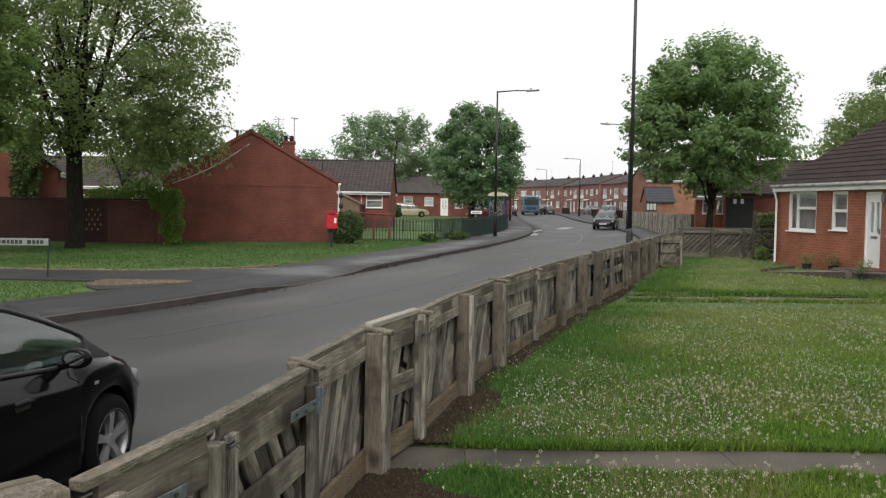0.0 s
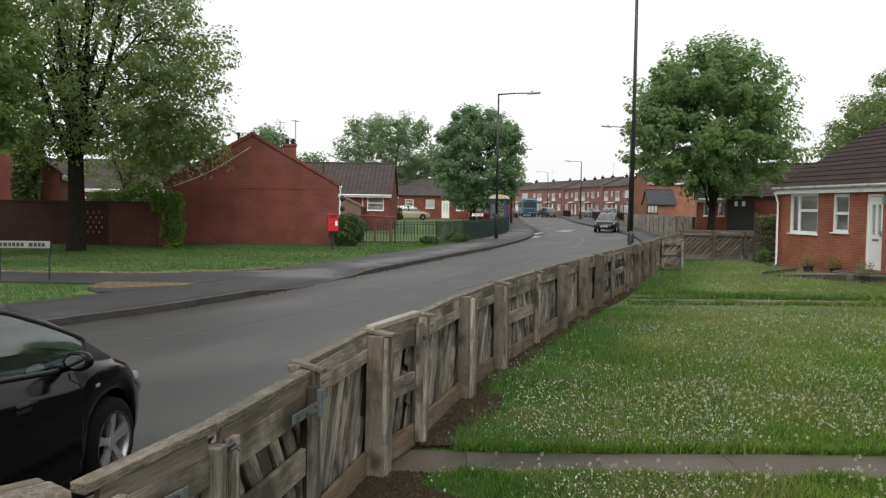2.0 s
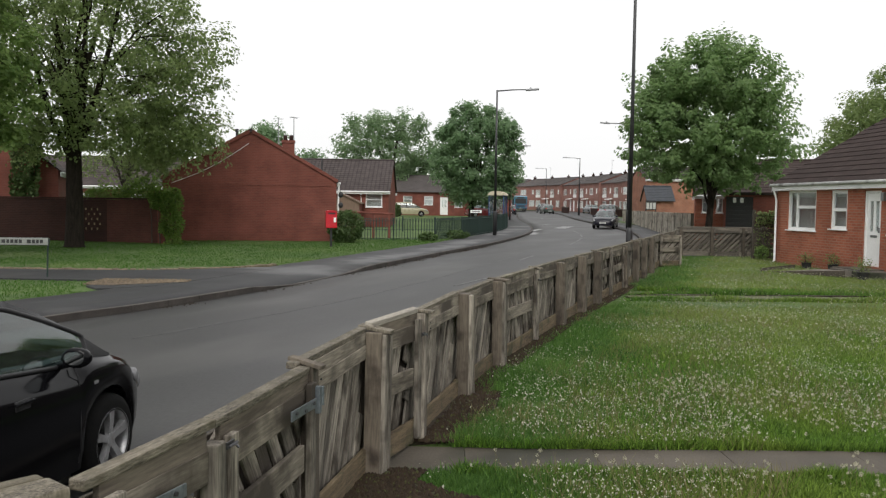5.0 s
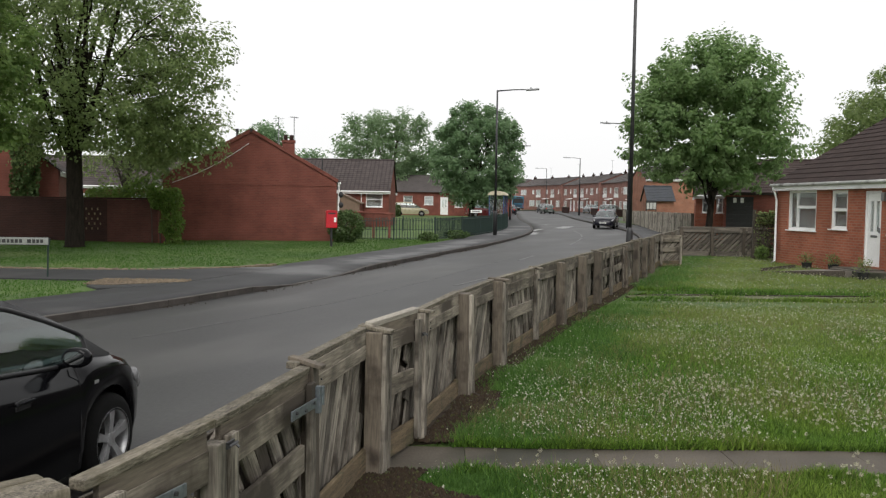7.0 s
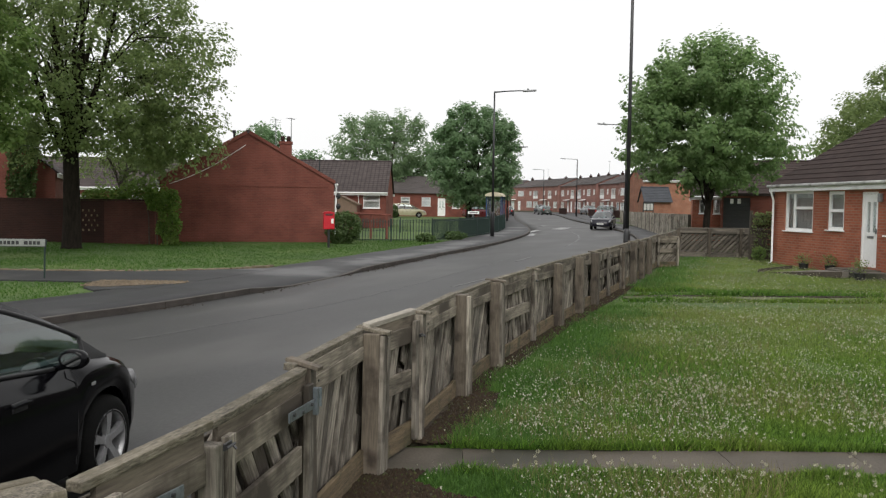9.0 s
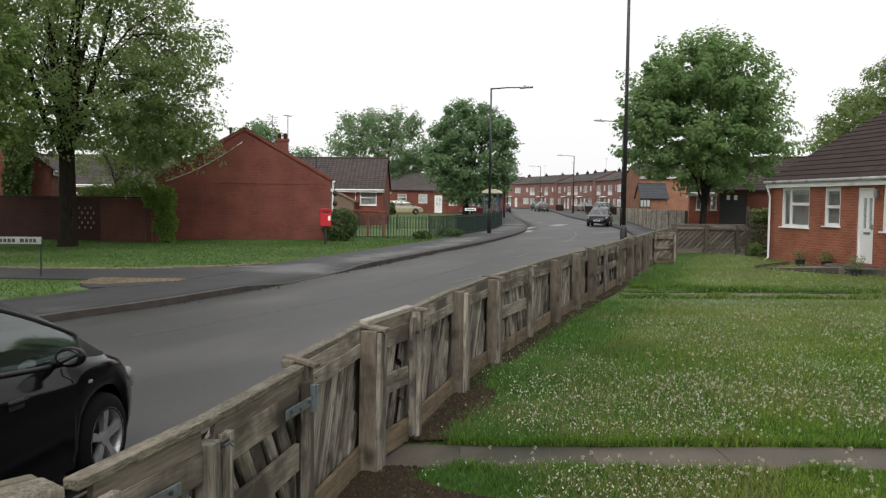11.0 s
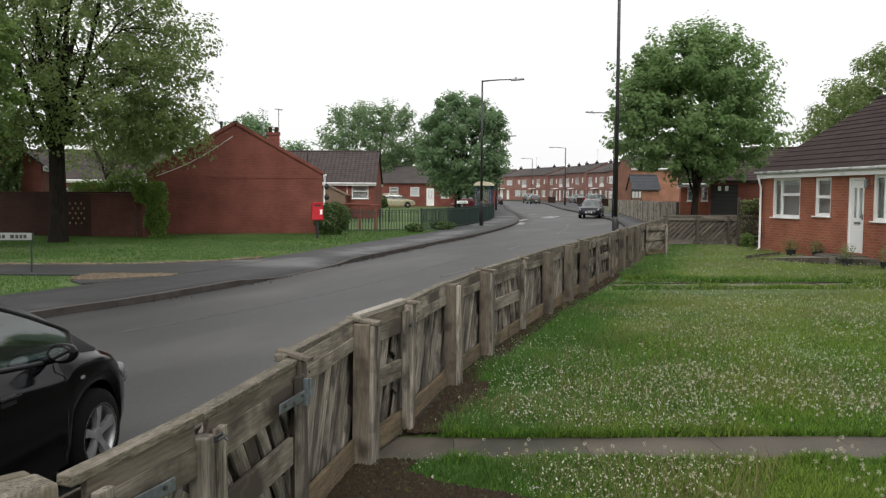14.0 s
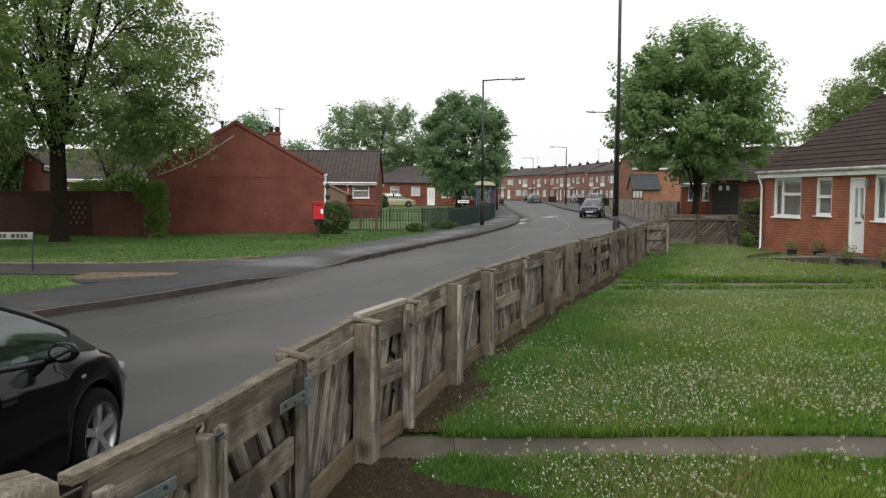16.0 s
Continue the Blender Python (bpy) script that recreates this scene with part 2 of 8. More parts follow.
SOIL = surface("soil", (0.013, 0.008, 0.005), (0.04, 0.026, 0.015), 0.95, scale=5, fine=45, bump=1.0, depth=0.03, stain=(0.045, 0.055, 0.02), stain_scale=4)
GRAVEL = surface("gravel", (0.06, 0.045, 0.03), (0.17, 0.135, 0.095), 0.95, scale=18, fine=70, bump=1.0, depth=0.03)
BLOCK_TAN = surface("tan_block", (0.1, 0.075, 0.05), (0.22, 0.175, 0.12), 0.85, scale=6, fine=60, bump=0.5, per_object=0.2)
SLAB = surface("path_concrete", (0.045, 0.036, 0.027), (0.1, 0.084, 0.065), 0.75, scale=2.2, fine=70, bump=0.4, depth=0.006,
               stain=(0.035, 0.033, 0.022), stain_scale=1.3, stain_low=0.5, per_object=0.16)
WOOD = surface("weathered_wood", (0.049, 0.041, 0.032), (0.33, 0.295, 0.243), 0.85, scale=1.8, fine=13, bump=0.6, depth=0.012, per_object=0.34, span=(0.38, 0.63),
               stretch=(6, 6, 0.5), stain=(0.045, 0.036, 0.027), stain_scale=4.0, stain_low=0.49, blotch=True)
WOOD_BOARD = surface("weathered_board", (0.05, 0.041, 0.03), (0.285, 0.25, 0.198), 0.85, scale=1.5, fine=11, bump=0.5, depth=0.01, per_object=0.2, stretch=(9, 9, 0.7),
                     stain=(0.048, 0.038, 0.028), stain_scale=2.6, stain_low=0.46, span=(0.36, 0.64), blotch=True)
WOOD_DAMP = surface("damp_brown_wood", (0.045, 0.032, 0.019), (0.2, 0.15, 0.088), 0.85, scale=3.0, fine=22, bump=0.8, depth=0.012, per_object=0.2,
                    stretch=(12, 12, 0.9), stain=(0.05, 0.05, 0.024), stain_scale=4.0, stain_low=0.5, blotch=True)
WOOD_FLAT = surface("weathered_coping", (0.05, 0.042, 0.03), (0.225, 0.198, 0.152), 0.88, scale=4.0, fine=16, bump=0.9, depth=0.012, per_object=0.15,
                    stretch=(7, 7, 1.6), stain=(0.1, 0.086, 0.058), stain_scale=9.0, stain_low=0.5, blotch=True)
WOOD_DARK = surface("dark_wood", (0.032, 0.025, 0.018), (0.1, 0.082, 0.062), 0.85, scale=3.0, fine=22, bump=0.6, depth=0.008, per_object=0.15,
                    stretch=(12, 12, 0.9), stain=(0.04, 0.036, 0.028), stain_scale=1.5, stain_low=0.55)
WOOD_POST = surface("brown_post_wood", (0.05, 0.039, 0.029), (0.165, 0.138, 0.105), 0.82, scale=1.8, fine=14, bump=0.4, depth=0.01, per_object=0.25,
                    stretch=(6, 6, 0.6), stain=(0.042, 0.032, 0.024), stain_scale=4.0, stain_low=0.52, blotch=True)
WOOD_GREY = surface("grey_slat_wood", (0.045, 0.038, 0.03), (0.17, 0.148, 0.12), 0.85, scale=3.0, fine=22, bump=0.6, depth=0.008, per_object=0.25,
                    stretch=(8, 8, 0.8), stain=(0.05, 0.045, 0.035), stain_scale=1.0, stain_low=0.54)
WOOD_BLEACHED = surface("bleached_coping", (0.2, 0.18, 0.15), (0.42, 0.385, 0.325), 0.85, scale=2, fine=20, bump=0.3, per_object=0.05, stretch=(8, 8, 0.8), stain=(0.1, 0.088, 0.07), stain_scale=3.0, stain_low=0.5, blotch=True)
WOOD_PALE = surface("pale_fence_wood", (0.19, 0.172, 0.14), (0.5, 0.46, 0.385), 0.85, scale=2, fine=20, bump=0.3, per_object=0.16, stretch=(8, 8, 0.8),
                    stain=(0.1, 0.088, 0.07), stain_scale=3.0, stain_low=0.5, blotch=True)
WORN = surface("worn_path", (0.055, 0.065, 0.026), (0.13, 0.13, 0.066), 0.95, scale=4, fine=50, bump=0.8, depth=0.02, stain=(0.05, 0.085, 0.02), stain_scale=1.2, stain_low=0.5)
BROWN_BOARDS = surface("brown_boards", (0.13, 0.085, 0.06), (0.21, 0.145, 0.105), 0.85, scale=3, fine=22, bump=0.4, stretch=(8, 8, 0.8))
BRICK_ORANGE = brickwork("orange_brick", (0.4, 0.13, 0.075), (0.3, 0.094, 0.056), (0.33, 0.185, 0.135))
BRICK_RED = brickwork("red_brick", (0.215, 0.07, 0.052), (0.178, 0.06, 0.046), (0.2, 0.085, 0.067))
# dark brown brick, made darker still to hold the shade of the trees
BRICK_BROWN_SHADED = brickwork("shaded_brown_brick", (0.04, 0.0145, 0.0105), (0.026, 0.0098, 0.008), (0.04, 0.022, 0.0175))
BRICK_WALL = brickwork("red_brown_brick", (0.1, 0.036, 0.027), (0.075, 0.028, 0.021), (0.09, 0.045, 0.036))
# terrace brick, its tones raised to paint in the haze of distance
BRICK_HAZED = brickwork("hazed_terrace_brick", (0.31, 0.145, 0.122), (0.245, 0.116, 0.1), (0.32, 0.22, 0.195))
BRICK_TAN = brickwork("tan_brick", (0.36, 0.16, 0.1), (0.29, 0.125, 0.08), (0.32, 0.2, 0.15))
TILE_BROWN = surface("brown_roof_tile", (0.021, 0.0148, 0.0135), (0.053, 0.038, 0.0345), 0.8, spec=0.2, scale=4, fine=40, bump=0.4, per_object=0.16)
# far roof tiles, likewise paled in colour for haze
TILE_HAZED = surface("hazed_roof_tile", (0.06, 0.053, 0.051), (0.1, 0.088, 0.085), 0.85, spec=0.2, scale=1, fine=12, bump=0.3, per_object=0.12)
SLATE = surface("blue_grey_slate", (0.03, 0.033, 0.038), (0.06, 0.065, 0.074), 0.7, spec=0.3, scale=2, fine=30, bump=0.3)
TILE_GREY = surface("grey_roof_tile", (0.032, 0.026, 0.025), (0.07, 0.058, 0.055), 0.85, spec=0.2, scale=2, fine=30, bump=0.4, per_object=0.1)
TILE_RIB = ribbed_tiles("ribbed_roof_tile", (0.042, 0.034, 0.033), (0.085, 0.07, 0.067))
WHITE = surface("white_plastic", (0.76, 0.76, 0.75), (0.88, 0.88, 0.87), 0.4, scale=2, fine=20, bump=0.02, stain=(0.55, 0.54, 0.5), stain_scale=1.2, stain_low=0.62)
BLACK_METAL = surface("black_paint_metal", (0.012, 0.012, 0.013), (0.03, 0.03, 0.032), 0.4, scale=8, fine=60, bump=0.1)
GREEN_METAL = surface("dark_green_metal", (0.008, 0.022, 0.018), (0.018, 0.04, 0.034), 0.45, scale=8, fine=60, bump=0.1)
GREY_METAL = surface("galvanised_metal", (0.2, 0.205, 0.21), (0.38, 0.385, 0.39), 0.45, metal=0.7, scale=10, fine=60, bump=0.1)
SIGN_PLATE = surface("dull_sign_plate", (0.17, 0.18, 0.165), (0.27, 0.28, 0.26), 0.6, scale=3, fine=30, bump=0.05)
BLUE_STEEL = surface("blue_grey_hinge", (0.085, 0.1, 0.115), (0.19, 0.215, 0.23), 0.5, metal=0.5, scale=12, fine=60, bump=0.2)
POST_RED = surface("post_box_red", (0.42, 0.008, 0.018), (0.52, 0.013, 0.025), 0.35, scale=4, fine=40, bump=0.03)
CAR_BLACK = surface("black_car_paint", (0.003, 0.003, 0.004), (0.006, 0.006, 0.007), 0.13, scale=3, fine=40, bump=0.0, rough_var=0.03, spec=0.17)
TRIM_BLACK = surface("black_plastic_trim", (0.012, 0.012, 0.013), (0.025, 0.025, 0.026), 0.6, scale=20, fine=90, bump=0.1)
RUBBER = surface("tyre_rubber", (0.005, 0.005, 0.005), (0.011, 0.0108, 0.0105), 0.85, spec=0.12, scale=10, fine=60, bump=0.2)
ALLOY = surface("alloy_rim", (0.3, 0.3, 0.305), (0.44, 0.44, 0.45), 0.32, metal=0.35, scale=9, fine=60, bump=0.03, stain=(0.22, 0.2, 0.18), stain_scale=5, stain_low=0.6)
BARK = surface("bark", (0.028, 0.022, 0.017), (0.09, 0.073, 0.058), 0.95, scale=4, fine=25, bump=1.0, depth=0.03, stretch=(3, 3, 0.7))
BARK_DARK = surface("dark_bark", (0.01, 0.008, 0.0065), (0.036, 0.029, 0.023), 0.95, spec=0.1, scale=4, fine=25, bump=1.0, depth=0.03, stretch=(3, 3, 0.7))
ROOM_SHADE = surface("painted_room_shade", (0.03, 0.03, 0.03), (0.06, 0.058, 0.055), 0.9, scale=2, fine=20, bump=0.0)
CURTAIN = surface("net_curtain", (0.6, 0.62, 0.6), (0.8, 0.82, 0.8), 0.9, scale=3, fine=30, bump=0.4, stretch=(9, 9, 0.5))
GLASS = pane_glass("window_glass", (0.94, 0.96, 0.96), 0.02, 0.08)
CAR_GLASS = pane_glass("car_glass", (0.6, 0.74, 0.72), 0.01, 0.08)
SLAB_PALE = surface("pale_concrete", (0.11, 0.098, 0.082), (0.21, 0.19, 0.165), 0.8, scale=2.2, fine=60, bump=0.4, depth=0.006, stain=(0.07, 0.065, 0.05), stain_scale=1.6)
PAPER = surface("pale_paper", (0.34, 0.34, 0.32), (0.5, 0.5, 0.47), 0.6, scale=3, fine=20, bump=0.02)
GUTTER = surface("stained_gutter_plastic", (0.3, 0.3, 0.29), (0.62, 0.62, 0.6), 0.5, scale=1.5, fine=14, bump=0.05, stain=(0.16, 0.155, 0.14), stain_scale=2.2, stain_low=0.52)
SLAB_DARK = surface("dark_concrete", (0.06, 0.052, 0.043), (0.14, 0.125, 0.105), 0.8, scale=2.2, fine=60, bump=0.4, depth=0.006, stain=(0.03, 0.034, 0.02), stain_scale=1.6)


# ---- small builders ----
def rise(y):
    """Height of the road: it climbs gently away from the garden."""
    return 0.005 * min(max(y - 12.0, 0.0), 230.0)


def mesh_from(name, verts, faces, material, smooth=False):
    me = bpy.data.meshes.new(name)
    me.from_pydata([tuple(v) for v in verts], [], faces)
    me.materials.append(material)
    if smooth:
        me.shade_smooth()
    me.update()
    return me


def thing(name, label, category, m=None, group="", kind="", mesh=None):
    ob = tagged(new(name, mesh), label, category, group, kind)
    if m is not None:
        ob.matrix_basis = m
    return ob


def part(name, bm, material, parent, label="", smooth=False, kind=""):
    """Links a bmesh, or a ready mesh, as one mesh object under a thing or a part."""
    if isinstance(bm, bpy.types.Mesh):
        me = bm
    else:
        me = bpy.data.meshes.new(name)
        bmesh.ops.recalc_face_normals(bm, faces=bm.faces[:])
        bm.to_mesh(me)
        bm.free()
        me.materials.append(material)
        if smooth:
            me.shade_smooth()
    ob = new(name, me)
    if parent:
        ob.parent = parent
    return tagged(ob, label, kind=kind)


def box(bm, size, m=None, bevel=0.0):
    """A block with its middle at the pose m."""
    r = bmesh.ops.create_cube(bm, size=1.0)
    vs = r["verts"]
    bmesh.ops.scale(bm, vec=size, verts=vs)
    if bevel:
        es = list({e for v in vs for e in v.link_edges})
        out = bmesh.ops.bevel(bm, geom=es, offset=bevel, segments=2, affect="EDGES", profile=0.6)
        vs = list({v for f in out["faces"] for v in f.verts} | {v for v in vs if v.is_valid})
    if m is not None:
        bmesh.ops.transform(bm, matrix=m, verts=vs)
    return vs


def block(size, m=None, bevel=0.0):
    bm = bmesh.new()
    box(bm, size, m, bevel)
    return bm


def rod(bm, points, radii, sides=8, cap=True):
    """A tapered tube through the points."""
    rings = []
    pts = [Vector(p) for p in points]
    if not isinstance(radii, (list, tuple)):
        radii = [radii] * len(pts)
    for i, p in enumerate(pts):
        d = (pts[min(i + 1, len(pts) - 1)] - pts[max(i - 1, 0)]).normalized()
        a = d.orthogonal().normalized() if abs(d.z) < 0.9 else (d.cross(Vector((0, 1, 0)))).normalized()
        b = d.cross(a)
        rings.append([bm.verts.new(p + (a * math.cos(k * math.tau / sides) + b * math.sin(k * math.tau / sides)) * radii[i]) for k in range(sides)])
    for r, s in zip(rings, rings[1:]):
        for k in range(sides):
            bm.faces.new((r[k], r[(k + 1) % sides], s[(k + 1) % sides], s[k]))
    if cap:
        bm.faces.new(rings[0][::-1])
        bm.faces.new(rings[-1])


def tube(points, radii, sides=8):
    bm = bmesh.new()
    rod(bm, points, radii, sides)
    return bm


def spline(points, step=1.0):
    """A smooth line through plan points, sampled about every step metres."""
    p = [np.array(q, float) for q in points]
    p = [2 * p[0] - p[1], *p, 2 * p[-1] - p[-2]]
    out = []
    for i in range(1, len(p) - 2):
        n = max(2, int(np.linalg.norm(p[i + 1] - p[i]) / step))
        for k in range(n):
            t = k / n
            out.append(0.5 * (2 * p[i] + (p[i + 1] - p[i - 1]) * t + (2 * p[i - 1] - 5 * p[i] + 4 * p[i + 1] - p[i + 2]) * t * t
                              + (3 * p[i] - p[i - 1] - 3 * p[i + 1] + p[i + 2]) * t ** 3))
    out.append(p[-2])
    return np.array(out)


def normals(line):
    d = np.gradient(line, axis=0)
    d /= np.linalg.norm(d, axis=1)[:, None]
    return np.stack([d[:, 1], -d[:, 0]], 1)     # to the right of the way along


def ribbon(line, a, b, top, deep, cols=1, wobble_a=0.0, wobble_b=0.0, seed=0):
    """A band beside a line, from offset a to b, its top at rise + top, with sides that go down by deep."""
    rnd = np.random.RandomState(seed)
    nrm = normals(line)
    wa, wb = rnd.uniform(-wobble_a, wobble_a, len(line)), rnd.uniform(-wobble_b, wobble_b, len(line))
    verts, faces = [], []
    w = cols + 3
    for i, (p, n) in enumerate(zip(line, nrm)):
        offs = np.linspace(a + wa[i], b + wb[i], cols + 1)
        for j, o in enumerate([offs[0], *offs, offs[-1]]):
            q = p + n * o
            z = rise(q[1]) + top - (deep if j in (0, cols + 2) else 0)
            verts.append((q[0], q[1], z))
    for i in range(len(line) - 1):
        for j in range(w - 1):
            k = i * w + j
            faces.append((k, k + 1, k + w + 1, k + w))
    return verts, faces


# ---- ground, road and pavements ----
KERB_LEFT = [(-10.5, -45), (-10.0, -12), (-9.3, 0), (-8.6, 5.5), (-7.75, 9.8), (-6.4, 13.7), (-5.32, 15.8), (-3.75, 19.8), (-2.81, 22.9), (-1.52, 27.2), (0.36, 33.4),
             (2.6, 40.8), (5.05, 51.2), (6.5, 61.3), (7.4, 74), (7.9, 85), (9.0, 103), (11.0, 125), (12.4, 146), (12.6, 160), (12.0, 171), (9.3, 178.5), (4.0, 182.3), (-10, 185), (-40, 188), (-90, 190)]
ROAD_WIDE = 6.6
kerb_line = spline(KERB_LEFT, 0.9)


def road_offset(x, y):
    d = kerb_line - np.array((x, y))
    i = int(np.argmin((d ** 2).sum(1)))
    n = normals(kerb_line[max(0, i - 2):i + 3])[min(2, i)]
    return float(np.dot(np.array((x, y)) - kerb_line[i], n))


def build_ground():
    xs = np.concatenate([-np.geomspace(1500, 45, 16), np.arange(-40, 50, 1.0), np.geomspace(52, 1500, 16)])
    ys = np.concatenate([-np.geomspace(1500, 45, 10), np.arange(-40, 90, 1.0), np.arange(92, 290, 6.0), np.geomspace(300, 2500, 12)])
    nrm = normals(kerb_line)
    X, Y = np.meshgrid(xs, ys)
    P = np.stack([X.ravel(), Y.ravel()], 1)
    off = np.empty(len(P))
    for a in range(0, len(P), 2000):
        d = P[a:a + 2000, None, :] - kerb_line[None]
        i = (d ** 2).sum(2).argmin(1)
        off[a:a + 2000] = (d[np.arange(len(i)), i] * nrm[i]).sum(1)
    verts = []
    for (x, y), o in zip(P, off):
        under = -1.6 < o < ROAD_WIDE + 0.9
        bump_z = 0.03 * noise.noise((x * 0.3, y * 0.3, 0))
        verts.append((x, y, rise(y) + (-0.08 if under else 0.085 + bump_z * (0.4 if abs(o) < 8 else 1.0))))
    w = len(xs)
    faces = [(j * w + i, j * w + i + 1, (j + 1) * w + i + 1, (j + 1) * w + i) for j in range(len(ys) - 1) for i in range(w - 1)]
    thing("ground", "grass-covered ground running out to the distance", "ground", kind="structure", mesh=mesh_from("ground", verts, faces, GRASS_SOIL, True))


def build_road():
    v, f = ribbon(kerb_line, 0.0, ROAD_WIDE, 0.0, 0.3, cols=6)
    thing("road", "worn grey asphalt road, damp and patched, curving away", "road", kind="structure", mesh=mesh_from("road", v, f, ASPHALT, True))
    v, f = ribbon(kerb_line, -2.45, -0.13, 0.115, 0.25, cols=3, wobble_a=0.05, seed=4)
    # the pavement dips to the dropped kerb where the footpath comes out
    dip = lambda y: min(1.0, max(0.0, min(y - 18.4, 25.2 - y) / 1.6))
    v = [(x, y, z - (0.1, 0.1, 0.03, 0.0, 0.0, 0.0)[5 - k % 6] * dip(y)) for k, (x, y, z) in enumerate(v)]
    thing("pavement", "damp dark tarmac pavement beside the road", "pavement", kind="structure", mesh=mesh_from("pavement", v, f, TARMAC, True))
    near = kerb_line[(kerb_line[:, 1] > -20)]
    v, f = ribbon(near, ROAD_WIDE + 0.13, ROAD_WIDE + 1.55, 0.115, 0.25, cols=2)
    thing("pavement", "tarmac pavement between the road and the wooden fence", "pavement", kind="structure", mesh=mesh_from("pavement", v, f, TARMAC, True))
    wide = kerb_line[(kerb_line[:, 1] > 33) & (kerb_line[:, 1] < 130)]
    v, f = ribbon(wide, ROAD_WIDE + 1.5, ROAD_WIDE + 2.9, 0.111, 0.25, cols=2)
    thing("pavement", "wider tarmac pavement beside the pale roadside fence", "pavement", kind="structure", mesh=mesh_from("pavement", v, f, TARMAC, True))
    wide = kerb_line[(kerb_line[:, 1] > 92) & (kerb_line[:, 1] < 168)]
    v, f = ribbon(wide, ROAD_WIDE + 1.45, ROAD_WIDE + 6.2, 0.107, 0.25, cols=2)
    thing("pavement", "tarmac forecourt before the terrace", "pavement", kind="structure", mesh=mesh_from("pavement", v, f, TARMAC, True))
    # kerbs: single stones where the walk sees them well, a joined run beyond
    for side, (a, b) in enumerate(((-0.13, 0.0), (ROAD_WIDE, ROAD_WIDE + 0.13))):
        kerb = thing("kerb", "dark weathered concrete kerb along the road's edge", "kerb", kind="structure")
        far = kerb_line[kerb_line[:, 1] > 62]
        v, f = ribbon(far, a, b, 0.12, 0.2)
        part("kerb_run", mesh_from("kerb_run", v, f, KERB), KERB, kerb)
        back = kerb_line[kerb_line[:, 1] < 8]
        v, f = ribbon(back, a, b, 0.12, 0.2)
        part("kerb_run", mesh_from("kerb_run", v, f, KERB), KERB, kerb)
        dense = spline(KERB_LEFT, 0.02)
        dn = normals(dense)
        stone = bpy.data.meshes.new("kerbstone")
        bm = block((0.912, 0.13, 0.3), None, 0.006)
        bm.to_mesh(stone)
        bm.free()
        stone.materials.append(KERB)
        length, last, rnd = 0.0, 0, random.Random(3 + side)
        for i in range(1, len(dense)):
            length += np.linalg.norm(dense[i] - dense[i - 1])
            if length < 0.912:
                continue
            p, q = dense[last], dense[i]
            length, last = 0.0, i
            if not 7.5 < p[1] < 62.5:
                continue
            mid = (p + q) / 2 + dn[i] * (a + b) / 2
            d = q - p
            # the kerb is dropped where the footpath comes out
            fall = [0.105 * min(1.0, max(0.0, min(w[1] - 18.6, 25.0 - w[1]) / 1.6)) if side == 0 else 0.0 for w in (p, q)]
            drop = (fall[0] + fall[1]) / 2
            ob = new("kerbstone", stone)
            ob.parent = kerb
            ob.matrix_basis = pose(mid[0], mid[1], rise(mid[1]) + 0.12 - 0.15 - drop + rnd.uniform(-0.0015, 0.0015), rnd.uniform(-0.4, 0.4), -math.degrees(math.atan2(rise(q[1]) - rise(p[1]) - fall[1] + fall[0], math.hypot(*d))),
                                   math.degrees(math.atan2(d[1], d[0])) + rnd.uniform(-0.25, 0.25))


def flat_patch(name, outline, z, material, label, category, ragged=0.0, seed=1, step=0.25, deep=0.12, kind="structure"):
    """A thin slab with an outline in plan, its edge broken up a little."""
    rnd = random.Random(seed)
    pts = []
    for (x0, y0), (x1, y1) in zip(outline, outline[1:] + outline[:1]):
        n = max(1, int(math.hypot(x1 - x0, y1 - y0) / step))
        for k in range(n):
            pts.append((x0 + (x1 - x0) * k / n + rnd.uniform(-ragged, ragged), y0 + (y1 - y0) * k / n + rnd.uniform(-ragged, ragged)))
    bm = bmesh.new()
    top = [bm.verts.new((x, y, z(y))) for x, y in pts]
    low = [bm.verts.new((x, y, z(y) - deep)) for x, y in pts]
    bm.faces.new(top)
    for i in range(len(pts)):
        j = (i + 1) % len(pts)
        bm.faces.new((top[i], low[i], low[j], top[j]))
    bmesh.ops.triangulate(bm, faces=[f for f in bm.faces if len(f.verts) > 4])
    bmesh.ops.recalc_face_normals(bm, faces=bm.faces[:])
    me = bpy.data.meshes.new(name)
    bm.to_mesh(me)
    bm.free()
    me.materials.append(material)
    return thing(name, label, category, kind=kind, mesh=me)


